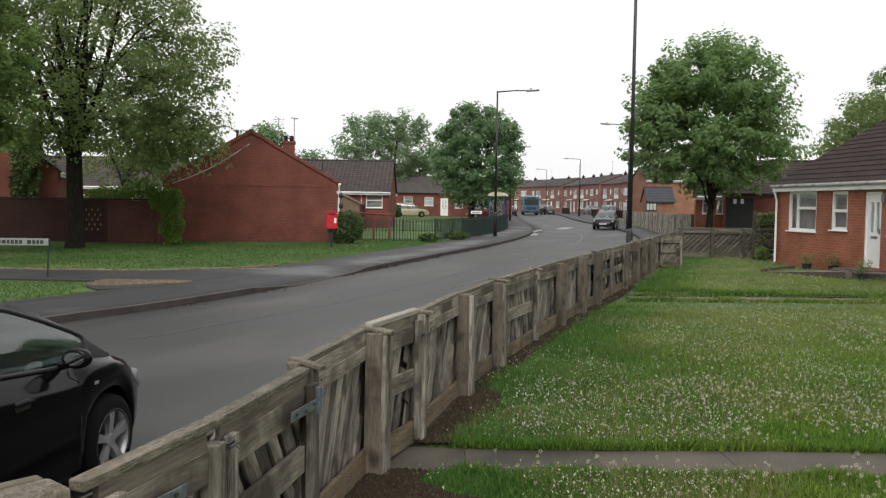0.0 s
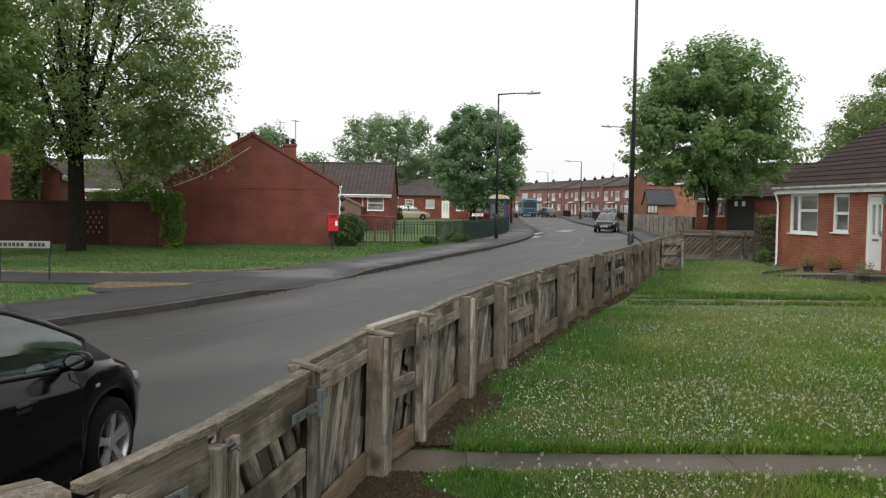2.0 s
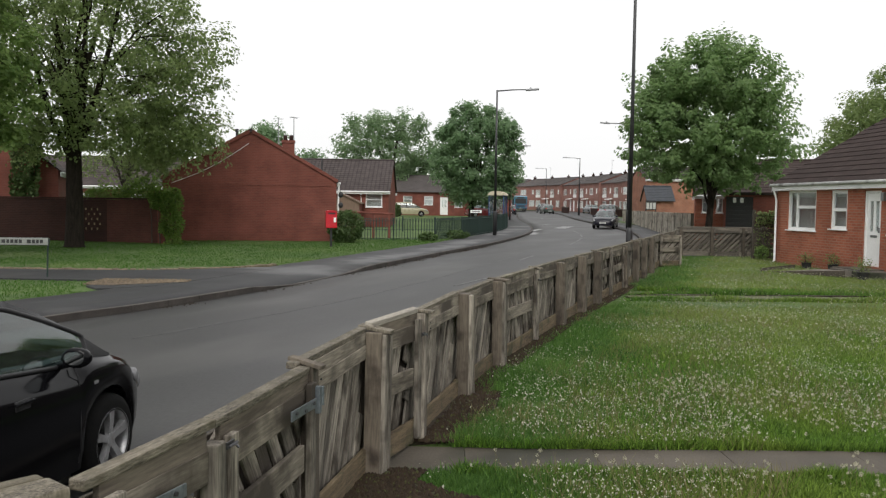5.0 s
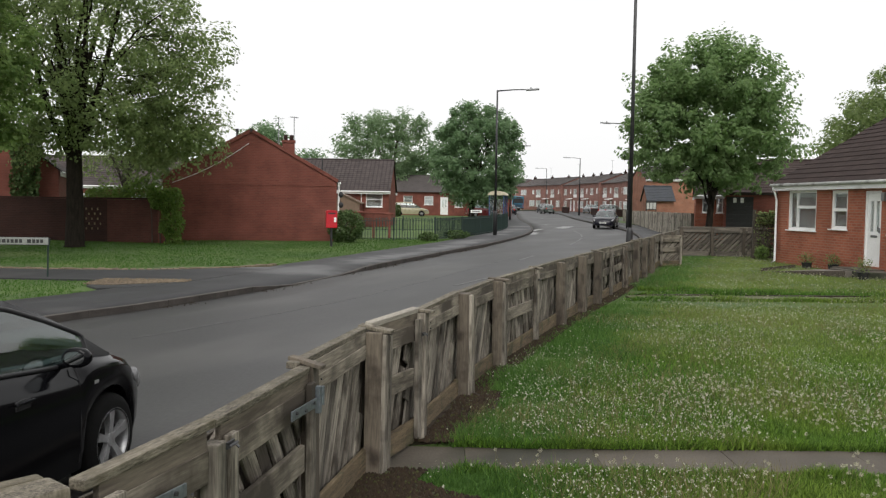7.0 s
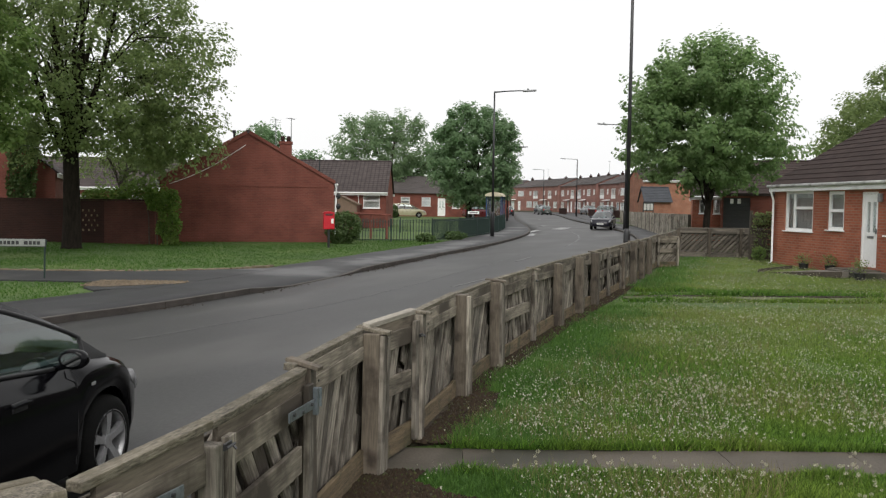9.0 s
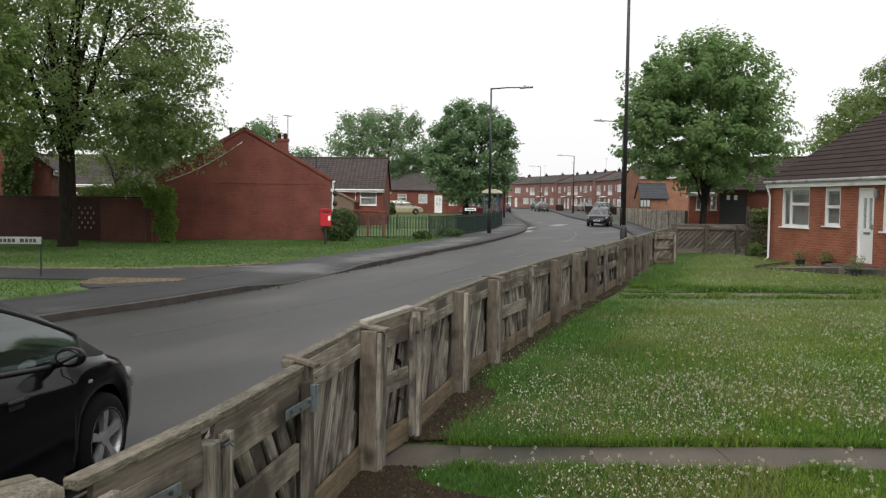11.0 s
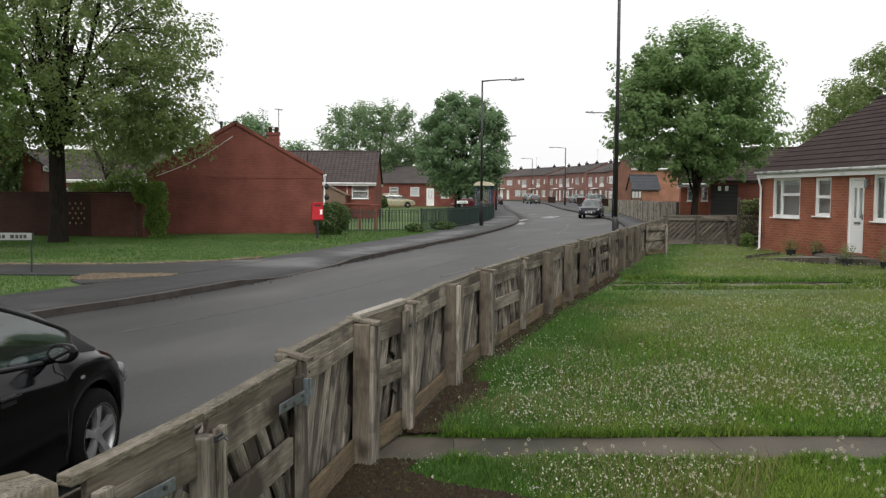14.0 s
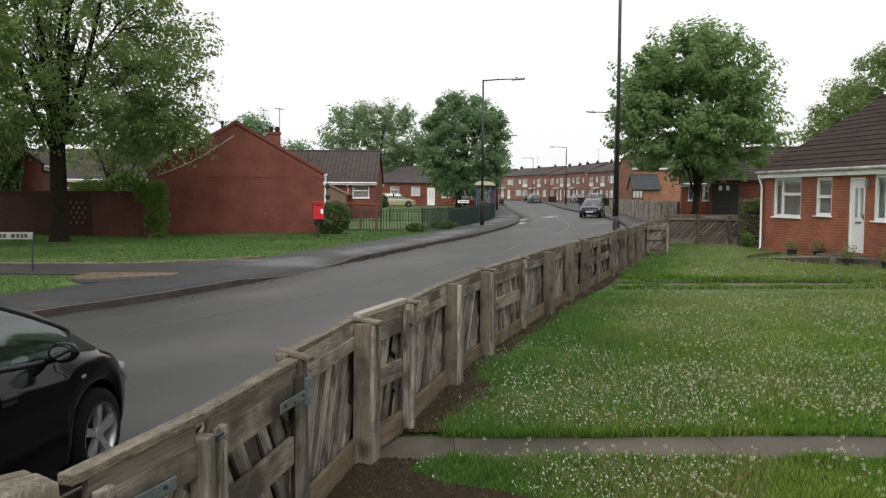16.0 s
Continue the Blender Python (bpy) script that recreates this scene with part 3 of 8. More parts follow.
def build_footpath():
    z = lambda y: rise(y) + 0.119
    edge = kerb_line - normals(kerb_line) * 2.05
    edge = edge[(kerb_line[:, 1] > 17.0) & (kerb_line[:, 1] < 24.6)]
    flat_patch("footpath", [tuple(q) for q in edge] + [(-5.9, 23.6), (-8.5, 22.5), (-11.5, 22.4), (-40, 22.0), (-40, 19.4), (-10.5, 19.85), (-7.9, 19.75), (-7.8, 18.5), (-7.35, 17.95)],
               z, TARMAC, "damp tarmac footpath that leaves the road between two grass verges", "footpath", 0.0)
    flat_patch("gravel_patch", [(-7.85, 18.7), (-7.3, 18.6), (-6.6, 19.1), (-5.9, 19.75), (-6.9, 19.75), (-7.9, 19.7)],
               lambda y: rise(y) + 0.132, GRAVEL, "worn patch of gravel and dead leaves beside the path", "gravel", 0.07)
    # pale edging blocks along the far side of the path
    rnd = random.Random(5)
    edge = thing("path_edging", "pale worn block edging between footpath and grass", "edging", kind="structure")
    me = bpy.data.meshes.new("edging_block")
    bm = block((0.14, 0.2, 0.12), None, 0.012)
    bm.to_mesh(me)
    bm.free()
    me.materials.append(BLOCK_TAN)
    line = spline([(-14, 22.5), (-8.5, 22.6), (-6.0, 23.75), (-4.9, 25.0)], 0.15)
    for p, q in zip(line, line[1:]):
        ob = new("edging_block", me)
        ob.parent = edge
        ob.matrix_basis = pose(p[0], p[1], rise(p[1]) + 0.085 + rnd.uniform(-0.014, 0.014), rnd.uniform(-2, 2), rnd.uniform(-2, 2), math.degrees(math.atan2(q[1] - p[1], q[0] - p[0])) + rnd.uniform(-6, 6))


def build_road_seam():
    """A paler seam where the road was once resurfaced."""
    line = spline([(-4.6, 12.4), (-3.6, 14.2), (-2.2, 17.1), (-0.2, 22.6), (2.0, 29.5), (3.6, 35.5)], 0.5)
    v, f = ribbon(line, -0.07, 0.07, 0.003, 0.002, wobble_a=0.04, wobble_b=0.04, seed=6)
    thing("road_seam", "thin pale seam along the resurfaced asphalt", "road seam", kind="structure", mesh=mesh_from("road_seam", v, f, SEAM))


def build_road_marks():
    """Worn white lines: a dash, the long bend of a lane edge, and the broad faded marks before the shelter."""
    for x0, y0, x1, y1, wide, mat in [(2.7, 29.9, 3.5, 32.5, 0.1, PAINT_FAINT), (0.3, 20.7, 1.3, 23.1, 0.08, PAINT_FAINT), (6.1, 40.9, 6.85, 43.7, 0.1, PAINT_FAINT), (7.0, 44.4, 8.0, 48.8, 0.1, PAINT_FAINT),
                                      (8.15, 49.6, 8.9, 54.8, 0.1, PAINT_FAINT), (8.95, 55.4, 9.35, 61.0, 0.1, PAINT_FAINT), (6.1, 58.8, 7.3, 63.4, 0.45, PAINT_LINE), (9.0, 65.6, 10.5, 71.0, 0.95, PAINT_LINE),
                                      (5.6, 52.8, 6.2, 56.4, 0.4, PAINT_LINE), (8.6, 73.0, 9.6, 77.6, 0.5, PAINT_FAINT), (15.1, 88.5, 15.9, 96.0, 0.25, PAINT_LINE), (11.6, 100.0, 12.3, 105.0, 0.3, PAINT_FAINT)]:
        long, a = math.hypot(x1 - x0, y1 - y0), math.degrees(math.atan2(y1 - y0, x1 - x0))
        me = bpy.data.meshes.new("road_marking")
        bm = block((long, wide, 0.008), None, 0.003)
        bm.to_mesh(me)
        bm.free()
        me.materials.append(mat)
        ob = thing("road_marking", "worn white painted line on the asphalt", "road marking", group="painted lines on the road", mesh=me)
        y = (y0 + y1) / 2
        ob.matrix_basis = pose((x0 + x1) / 2, y, rise(y) + 0.004, 0, -math.degrees(math.atan(0.005)) * math.sin(math.radians(a)), a)


# ---- the garden: lawn, path, soil ----
FENCE = [(-1.5, -3.2), (-1.45, -1.4), (-1.38, 0.4), (-1.3, 1.7), (-1.0, 2.37), (-0.82, 3.04), (-0.63, 4.1), (-0.42, 5.28), (-0.14, 6.05), (0.2, 7.48), (0.59, 8.85), (1.18, 10.55), (1.67, 11.95),
         (2.2, 13.4), (2.66, 14.6), (3.2, 16.05), (3.75, 17.5), (4.35, 19.1), (4.85, 20.4), (5.4, 21.9), (6.35, 24.5), (7.3, 27.0), (8.4, 29.9)]
LAWN = 0.33
fence_line = spline(FENCE, 0.3)


def fence_x(y):
    return float(np.interp(y, fence_line[:, 1], fence_line[:, 0]))


def build_lawn():
    ys = np.concatenate([np.arange(-14, 2, 2.0), np.arange(2, 18, 0.125), np.arange(18, 29.95, 0.5), [29.95]])
    us = np.concatenate([[0.0], np.geomspace(0.15, 50, 40)])
    verts = []
    for y in ys:
        x0 = fence_x(max(y, -3.2)) - 0.1
        for u in us:
            x = x0 + u
            h = LAWN + 0.02 * noise.noise((x * 0.7, y * 0.7, 3)) - (0.09 if 5.29 < y - 0.006 * x < 5.99 and x > -0.7 else 0.0)
            verts.append((x, y, h))
    w = len(us)
    faces = [(j * w + i, j * w + i + 1, (j + 1) * w + i + 1, (j + 1) * w + i) for j in range(len(ys) - 1) for i in range(w - 1)]
    # the bank under the fence, down to the street
    n0 = len(verts)
    for y in ys:
        verts.append((fence_x(max(y, -3.2)) - 0.12, y, -0.1))
    for j in range(len(ys) - 1):
        faces.append((j * w, (j + 1) * w, n0 + j + 1, n0 + j))
    for i in range(len(us)):
        x = verts[(len(ys) - 1) * w + i][0]
        verts.append((x, 29.97, -0.1))
    m0 = n0 + len(ys)
    for i in range(len(us) - 1):
        faces.append(((len(ys) - 1) * w + i, (len(ys) - 1) * w + i + 1, m0 + i + 1, m0 + i))
    thing("lawn", "rough green lawn of the raised front garden", "lawn", kind="structure", mesh=mesh_from("lawn", verts, faces, GRASS_SOIL, True))
    # bare soil along the fence and the mossy patch beside the path
    for a, b in ((4.6, 5.35), (6.0, 17.5)):
        strip = [(fence_x(y) - 0.05, y) for y in np.linspace(a, b, max(3, int((b - a) / 0.4)))]
        strip += [(fence_x(y) + (0.26 if y < 7.6 else 0.17) + 0.16 * noise.noise((0, y * 0.8, 0)) + (0.05 if 5.4 < y < 7.4 else 0.0), y) for y in np.linspace(b, a, max(3, int((b - a) / 0.4)))]
        flat_patch("soil_and_shade_strip", strip, lambda y: LAWN + 0.03, SOIL, "bare dark soil along the foot of the fence", "soil", 0.03, seed=7)
    flat_patch("soil_patch", [(-0.6, 3.7), (1.3, 3.7), (1.05, 4.3), (0.79, 4.48), (0.41, 4.67), (0.1, 4.82), (-0.15, 5.08), (-0.5, 5.2)], lambda y: LAWN + 0.032, SOIL,
               "mossy patch of bare soil and dead leaves by the gate", "soil", 0.05, seed=8)
    # concrete path of single slabs from the gate
    path = thing("garden_path", "grey concrete slab path leading from the gate across the lawn", "path", kind="structure")
    rnd = random.Random(2)
    x = -0.42
    while x < 16:
        long = rnd.choice((0.6, 0.9, 0.9, 1.2)) * rnd.uniform(0.98, 1.02)
        b = part("slab", block((long, 0.6, 0.08), pose(0, 0, 0), 0.006), SLAB, path)
        b.matrix_basis = pose(x + long / 2, 5.64 + 0.006 * x + rnd.uniform(-0.015, 0.015), LAWN - 0.04 + rnd.uniform(-0.004, 0.004), rnd.uniform(-0.6, 0.6), rnd.uniform(-0.6, 0.6), rnd.uniform(-0.8, 0.8))
        x += long + 0.004
    # an old path across the lawn, almost grown over: a worn strip, and broken dark pieces painted for the shade beside
    # it
    for y0, y1, seed, mat, what in ((15.8, 16.25, 10, WORN, "thin worn strip of old path across the lawn"), (16.38, 16.48, 11, SOIL, "dark line across the lawn painted as the shade under a grass edge")):
        rnd = random.Random(seed)
        x = fence_x(y0) + 0.4
        while x < 13.0:
            long = rnd.uniform(0.9, 2.6)
            xs = np.linspace(x, x + long, 6)
            mid = lambda a, b, k: (a, b + 0.065 * (a - 6) + 0.09 * noise.noise((a * 0.7, seed, 0)) + (0.0 if 0 < k < 5 else 0.05 if b == y0 else -0.05))
            flat_patch("soil_and_shade_strip" if mat is SOIL else "worn_strip", [mid(a, y0, k) for k, a in enumerate(xs)] + [mid(a, y1, 5 - k) for k, a in enumerate(xs[::-1])], lambda y: LAWN + 0.03, mat, what, "soil" if mat is SOIL else "path", 0.025, seed=seed)
            x += long + rnd.uniform(0.05, 0.9) * (1.0 if mat is SOIL else 0.4)


# ---- the wooden fence ----
def slats(length, low, high, wide, gap, lean, steep, rnd):
    """Leaning boards cut off by a frame from 0 to length and low to high: (middle, board length, tilt) for each."""
    out = []
    h = high - low
    run = h / math.tan(math.radians(steep))
    step = (wide + gap) / math.sin(math.radians(steep))
    c = -run
    while c < length:
        # the board's middle line goes from (c, 0) to (c + run, h), or mirrored
        fa, fb = max(0.0, -c / run), min(1.0, (length - c) / run)
        if fb - fa > 0.06:
            sa, sb = c + run * fa, c + run * fb
            mid = (sa + sb) / 2
            tilt = 90 - steep
            out.append(((mid if lean > 0 else length - mid, low + h * (fa + fb) / 2), math.hypot(sb - sa, h * (fb - fa)) + 0.02, lean * (tilt + rnd.uniform(-2.5, 2.5))))
        c += step * rnd.uniform(0.96, 1.06)
    return out


def fence_bay(fence, p, q, z0, rnd, gate=None, lean=1, top=0.93, material=WOOD, wide=0.098, gap=0.009, coping=True, side=0.03, steep=62, back=0.1, fore=-0.03, fall=(), open_end=0.0, split=0.0, backed=True, hung=False, pale=False, mossy=False):
    """One bay between two posts: boards, leaning slats, a layer of boards behind them coloured dark as the gaps' shade,
    and a coping. The lawn side is to the right of p to q.
    open_end: the share of the bay beside its second post that has lost its slats; split: where the slats change their
    lean, as a share of the bay."""
    d = Vector((q[0] - p[0], q[1] - p[1], 0))
    length = d.length
    yaw = math.degrees(math.atan2(d.y, d.x))
    base = pose(p[0], p[1], z0, 0, 0, yaw)
    holder = gate or fence
    wooden = material is WOOD

    def board(name, size, x, y, z, tilt=0.0, mat=None, bevel=0.004, twist=0.0):
        # boards are modelled upright along z, so that the grain runs with them
        b = part(name, block(size, None, bevel), mat or material, holder)
        b.matrix_basis = base @ pose(x, y, z, 0, tilt, 0) @ pose(0, 0, 0, 0, 0, twist)
        return b

    e = 0.05 if gate else -0.13
    span = length - 2 * e
    if coping:
        # the coping lies flat: its wide side is turned up
        flat = board("coping", (0.055, 0.034, length + back + fore), 0, 0, 0, mat=WOOD_BLEACHED if pale else WOOD_FLAT if wooden else None, bevel=0.006)
        flat.matrix_basis = base @ pose((length + fore - back) / 2, side + (0.002 if gate else 0.01), top - 0.018, rnd.uniform(2, 9), rnd.uniform(-0.5, 0.5)) @ Matrix(((0, 0, 1, 0), (1, 0, 0, 0), (0, 1, 0, 0), (0, 0, 0, 1)))
    slope = rnd.uniform(-0.7, 0.7)
    board("top_rail", (0.09, 0.022, span), length / 2, side - 0.008, top - 0.08, 90, WOOD_POST if hung or mossy else WOOD_BOARD if wooden else None)
    board("top_board", (0.085 if not gate else 0.12, 0.024, span), length / 2, side - 0.014, top - 0.16 + rnd.uniform(-0.008, 0.008), 90 + slope, WOOD_BOARD if wooden else None)
    board("bottom_board", (0.16, 0.028, span), length / 2, side - 0.014, 0.1 + rnd.uniform(-0.012, 0.012), 90 + rnd.uniform(-0.7, 0.7), WOOD_DAMP if wooden else None)
    low, high = 0.07, top - 0.1
    if gate:
        for x in ((e + 0.035, length - e - 0.035) if not hung else (e + 0.035,)):
            board("stile", (0.075, 0.03, top - 0.13), x, side - 0.046, (top - 0.02) / 2)
        board("mid_rail", (0.13, 0.026, span - 0.16), length / 2, side - 0.018, 0.5, 90 + rnd.uniform(-2, 2), WOOD_BOARD if wooden else None)
    runs = [(0.0, span * (1 - open_end), lean)] if not split else [(0.0, span * split, lean), (span * split, span * (1 - open_end), -lean)]
    k = -1
    for a, b, way in runs:
        for (s, z), long, tilt in slats(b - a, low, high, wide, gap * (2.6 if gate else 1.0), way, steep, rnd):
            k += 1
            if k in fall:
                continue
            board("slat", (wide * (rnd.uniform(0.86, 1.04) if gate else rnd.uniform(0.97, 1.1)), 0.018, long), a + s + e, side + 0.016 + rnd.uniform(0, 0.024), z, tilt, twist=rnd.uniform(-6, 2) if wooden else 0.0)
    if split:
        board("brace", (0.06, 0.026, high - low), e + span * split, side + 0.004, (high + low) / 2, rnd.uniform(-2, 2))
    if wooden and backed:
        # upright boards on the street side, coloured dark for the shade in the gaps
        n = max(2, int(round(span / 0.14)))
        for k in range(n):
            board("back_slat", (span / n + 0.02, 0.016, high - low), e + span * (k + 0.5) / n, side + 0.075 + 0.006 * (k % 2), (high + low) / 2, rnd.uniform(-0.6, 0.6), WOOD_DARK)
    return base, length


def build_garden_fence():
    rnd = random.Random(11)
    fence = thing("garden_fence", "weathered grey-brown wooden fence with leaning slats along the front garden", "fence")
    slim = {4: 0.09, 5: 0.075, 6: 0.085, 8: 0.075, 11: 0.07, 15: 0.08}
    for i, (x, y) in enumerate(FENCE):
        d = np.array(FENCE[min(i + 1, len(FENCE) - 1)]) - np.array(FENCE[max(i - 1, 0)])
        yaw = math.degrees(math.atan2(d[1], d[0]))
        big = slim.get(i, 0.14)
        deep = 0.108 if i not in slim else 0.07
        high = 0.905 + (rnd.uniform(0.005, 0.035) if i > 5 else -0.06)
        b = part("post", block((big, deep, high + 0.3), pose(0, 0, (high - 0.3) / 2), 0.008), WOOD_DARK if i == 6 else WOOD if i in slim else WOOD_POST, fence)
        b.matrix_basis = pose(x, y, LAWN, rnd.uniform(-0.8, 0.8), rnd.uniform(-0.8, 0.8), yaw) @ pose(0, (-0.068 if i not in slim else -0.06) + (0.06 if i > 4 else 0.0), 0)
        if i in (4, 5):
            continue
        if i not in slim:
            # a paler board nailed to the lawn side, and a narrow one beside it
            f = part("cover_board", block((big * 0.62, 0.026, high + 0.2), pose(0, 0, (high - 0.2) / 2), 0.004), WOOD if i < 12 else WOOD_POST, fence)
            f.matrix_basis = b.matrix_basis @ pose(-big * 0.17, -deep / 2 - 0.01, -0.012, 0, rnd.uniform(-0.6, 0.6))
            f = part("cover_board", block((big * 0.34, 0.03, high + 0.17), pose(0, 0, (high - 0.17) / 2), 0.004), WOOD if i < 9 else WOOD_GREY, fence)
            f.matrix_basis = b.matrix_basis @ pose(big * 0.32, -deep / 2 - 0.014, -0.03, 0, rnd.uniform(-0.8, 0.8))
        if i > 8 and i not in (10, 11, 14, 17):
            continue
        # a thin board laid across a post's top, falling towards the lawn
        cap = part("post_cap", block((rnd.uniform(0.075, 0.1) if i not in slim else 0.06, deep + 0.11, 0.02), None, 0.004), rnd.choice((WOOD_FLAT, WOOD_POST)), fence)
        cap.matrix_basis = b.matrix_basis @ pose(rnd.uniform(-0.03, 0.01), 0.008, high + 0.016, rnd.uniform(5, 13), rnd.uniform(-3, 3), rnd.uniform(-7, 7))
        for z in (high - 0.07, high - 0.11):
            part("nail", tube([(big * 0.1, -deep / 2 - 0.026, z), (big * 0.1, -deep / 2 - 0.02, z)], 0.006, 6), BLACK_METAL, b)
    # the thick corner post before the first gate, its sawn top grey with lichen
    b = part("corner_post", block((0.15, 0.16, 1.1), pose(0, 0, 0.36), 0.012), WOOD_FLAT, fence, "thick corner post with a lichen-grey top")
    b.matrix_basis = pose(-1.075, 2.265, LAWN + 0.02, 1.5, -2, -43)
    b = part("corner_rail", block((0.4, 0.05, 0.09), None, 0.008), WOOD_FLAT, fence, "short lichen-grey rail behind the corner post")
    b.matrix_basis = pose(-1.27, 2.23, LAWN + 0.885, 0, 0, 49)
    # bay: lean, height, how steep the slats stand, which slats have fallen out, the bare share of the bay, and where the lean changes
    gates = {4: (1, 0.93, 58, (), 0.0, 0.0), 5: (-1, 0.93, 56, (6,), 0.0, 0.0), 7: (1, 0.975, 72, (5,), 0.24, 0.0), 10: (1, 0.95, 68, (2,), 0.0, 0.45), 14: (1, 0.96, 64, (3,), 0.1, 0.5), 15: (-1, 0.95, 58, (2, 4), 0.1, 0.0)}
    for i, (p, q) in enumerate(zip(FENCE, FENCE[1:])):
        if i in gates:
            lean, top, steep, fall, bare_end, split = gates[i]
            gate = thing("garden_gate", "closed weathered wooden garden gate with leaning slats in the fence", "gate", group="gates in the garden fence")
            base, length = fence_bay(fence, p, q, LAWN, rnd, gate=gate, lean=lean, top=top, steep=steep, fall=fall, side=0.02 if i in (4, 5) else 0.04, back=0.02 if i == 4 else 0.0, fore=0.0 if i == 4 else -0.02,
                                     open_end=bare_end, split=split, hung=i == 4, pale=i == 7, mossy=i in (5, 7))
            if i in (4, 5):
                # strap hinge on the post, one leaf hung at each end
                at = length - 0.23 if i == 5 else 0.25
                hinge = part("strap_hinge", block((0.36, 0.008, 0.045), None, 0.002), BLUE_STEEL, gate, "blue-grey metal strap hinge")
                hinge.matrix_basis = base @ pose(at, -0.047, 0.765, 0, 2)
                for k in range(3):
                    b = part("bolt", tube([(0, 0, 0), (0, -0.009, 0)], 0.008, 8), BLACK_METAL, hinge)
                    b.matrix_basis = pose(-0.13 + 0.12 * k, -0.004, 0.006 * (-1) ** k)
                if i == 5:
                    b = part("hinge_plate", block((0.03, 0.03, 0.13), None, 0.002), BLUE_STEEL, gate, "blue-grey metal hinge plate")
                    b.matrix_basis = base @ pose(length - 0.055, -0.05, 0.77)
                    b = part("hinge_pin", tube([(0, 0, -0.04), (0, 0, 0.05)], 0.012, 8), BLUE_STEEL, gate, "blue-grey hinge pin")
                    b.matrix_basis = base @ pose(length - 0.03, -0.062, 0.78)
            if i != 4:
                bm = bmesh.new()
                box(bm, (0.06, 0.01, 0.026), pose(0, 0, 0), 0.002)
                rod(bm, [(-0.035, -0.012, 0.0), (0.035, -0.012, 0.0)], 0.006, 6)
                rod(bm, [(0.015, -0.012, 0.0), (0.015, -0.028, -0.014)], 0.005, 6)
                b = part("latch", bm, BLACK_METAL, gate, "rusty dark metal latch")
                b.matrix_basis = base @ pose(-0.02 if i == 5 else length - 0.1, -0.07 if i == 5 else -0.05, 0.845 if i == 5 else 0.8)
        else:
            fence_bay(fence, p, q, LAWN, rnd, lean=1, top=0.93 + (rnd.uniform(0.008, 0.032) if i > 4 else -0.07), side=0.06 if i > 4 else -0.005, back=0.1 if i > 4 else 0.02, fore=-0.03,
                      steep=rnd.uniform(62, 70), open_end=rnd.uniform(0.08, 0.16), backed=i > 5)
    # the far gate stands open into the garden
    gate = thing("garden_gate", "weathered wooden garden gate standing open on the lawn", "gate", group="gates in the garden fence")
    fence_bay(fence, (6.15, 24.25), (6.92, 24.5), LAWN, rnd, gate=gate, lean=1, top=0.95, coping=False, side=-0.02, steep=45)


def build_cross_fence():
    rnd = random.Random(12)
    fence = thing("cross_fence", "dark timber fence with crossing slats at the garden end", "fence")
    pts = [(8.4, 29.9), (9.45, 29.75), (10.5, 29.6), (11.3, 29.5)]
    for x, y in pts:
        b = part("post", block((0.1, 0.1, 1.24), pose(0, 0, 0.4), 0.006), WOOD_DARK, fence)
        b.matrix_basis = pose(x, y, LAWN, 0, 0, rnd.uniform(-3, 3))
    for p, q in zip(pts, pts[1:]):
        fence_bay(fence, p, q, LAWN, rnd, lean=1, top=1.05, material=WOOD_GREY, wide=0.075, gap=0.05, steep=45, side=0.0, back=0.0, fore=0.0)
        for k in range(5):
            d = math.hypot(q[0] - p[0], q[1] - p[1])
            b = part("back_board", block((0.17, 0.018, d), None, 0.003), WOOD_DARK, fence)
            b.matrix_basis = pose((p[0] + q[0]) / 2, (p[1] + q[1]) / 2 + 0.09, LAWN + 0.14 + 0.185 * k, 0, 0, math.degrees(math.atan2(q[1] - p[1], q[0] - p[0]))) @ pose(0, 0, 0, 0, 90)
    trellis = thing("trellis_screen", "tall dark timber screen of level boards with ivy on it", "fence screen")
    for k in range(9):
        b = part("board", block((0.13, 0.02, 1.15), None, 0.004), WOOD_DARK, trellis)
        b.matrix_basis = pose(10.95, 28.3 + 0.02 * (k % 2), LAWN + 0.12 + k * 0.17, 0, 90, 0)
    for x in (10.4, 11.5):
        b = part("post", block((0.09, 0.09, 1.75), pose(0, 0, 0.8), 0.005), WOOD_DARK, trellis)
        b.matrix_basis = pose(x, 28.36, LAWN)


build_ground()
build_road()
build_footpath()
build_road_seam()
build_road_marks()
build_lawn()
build_garden_fence()
build_cross_fence()


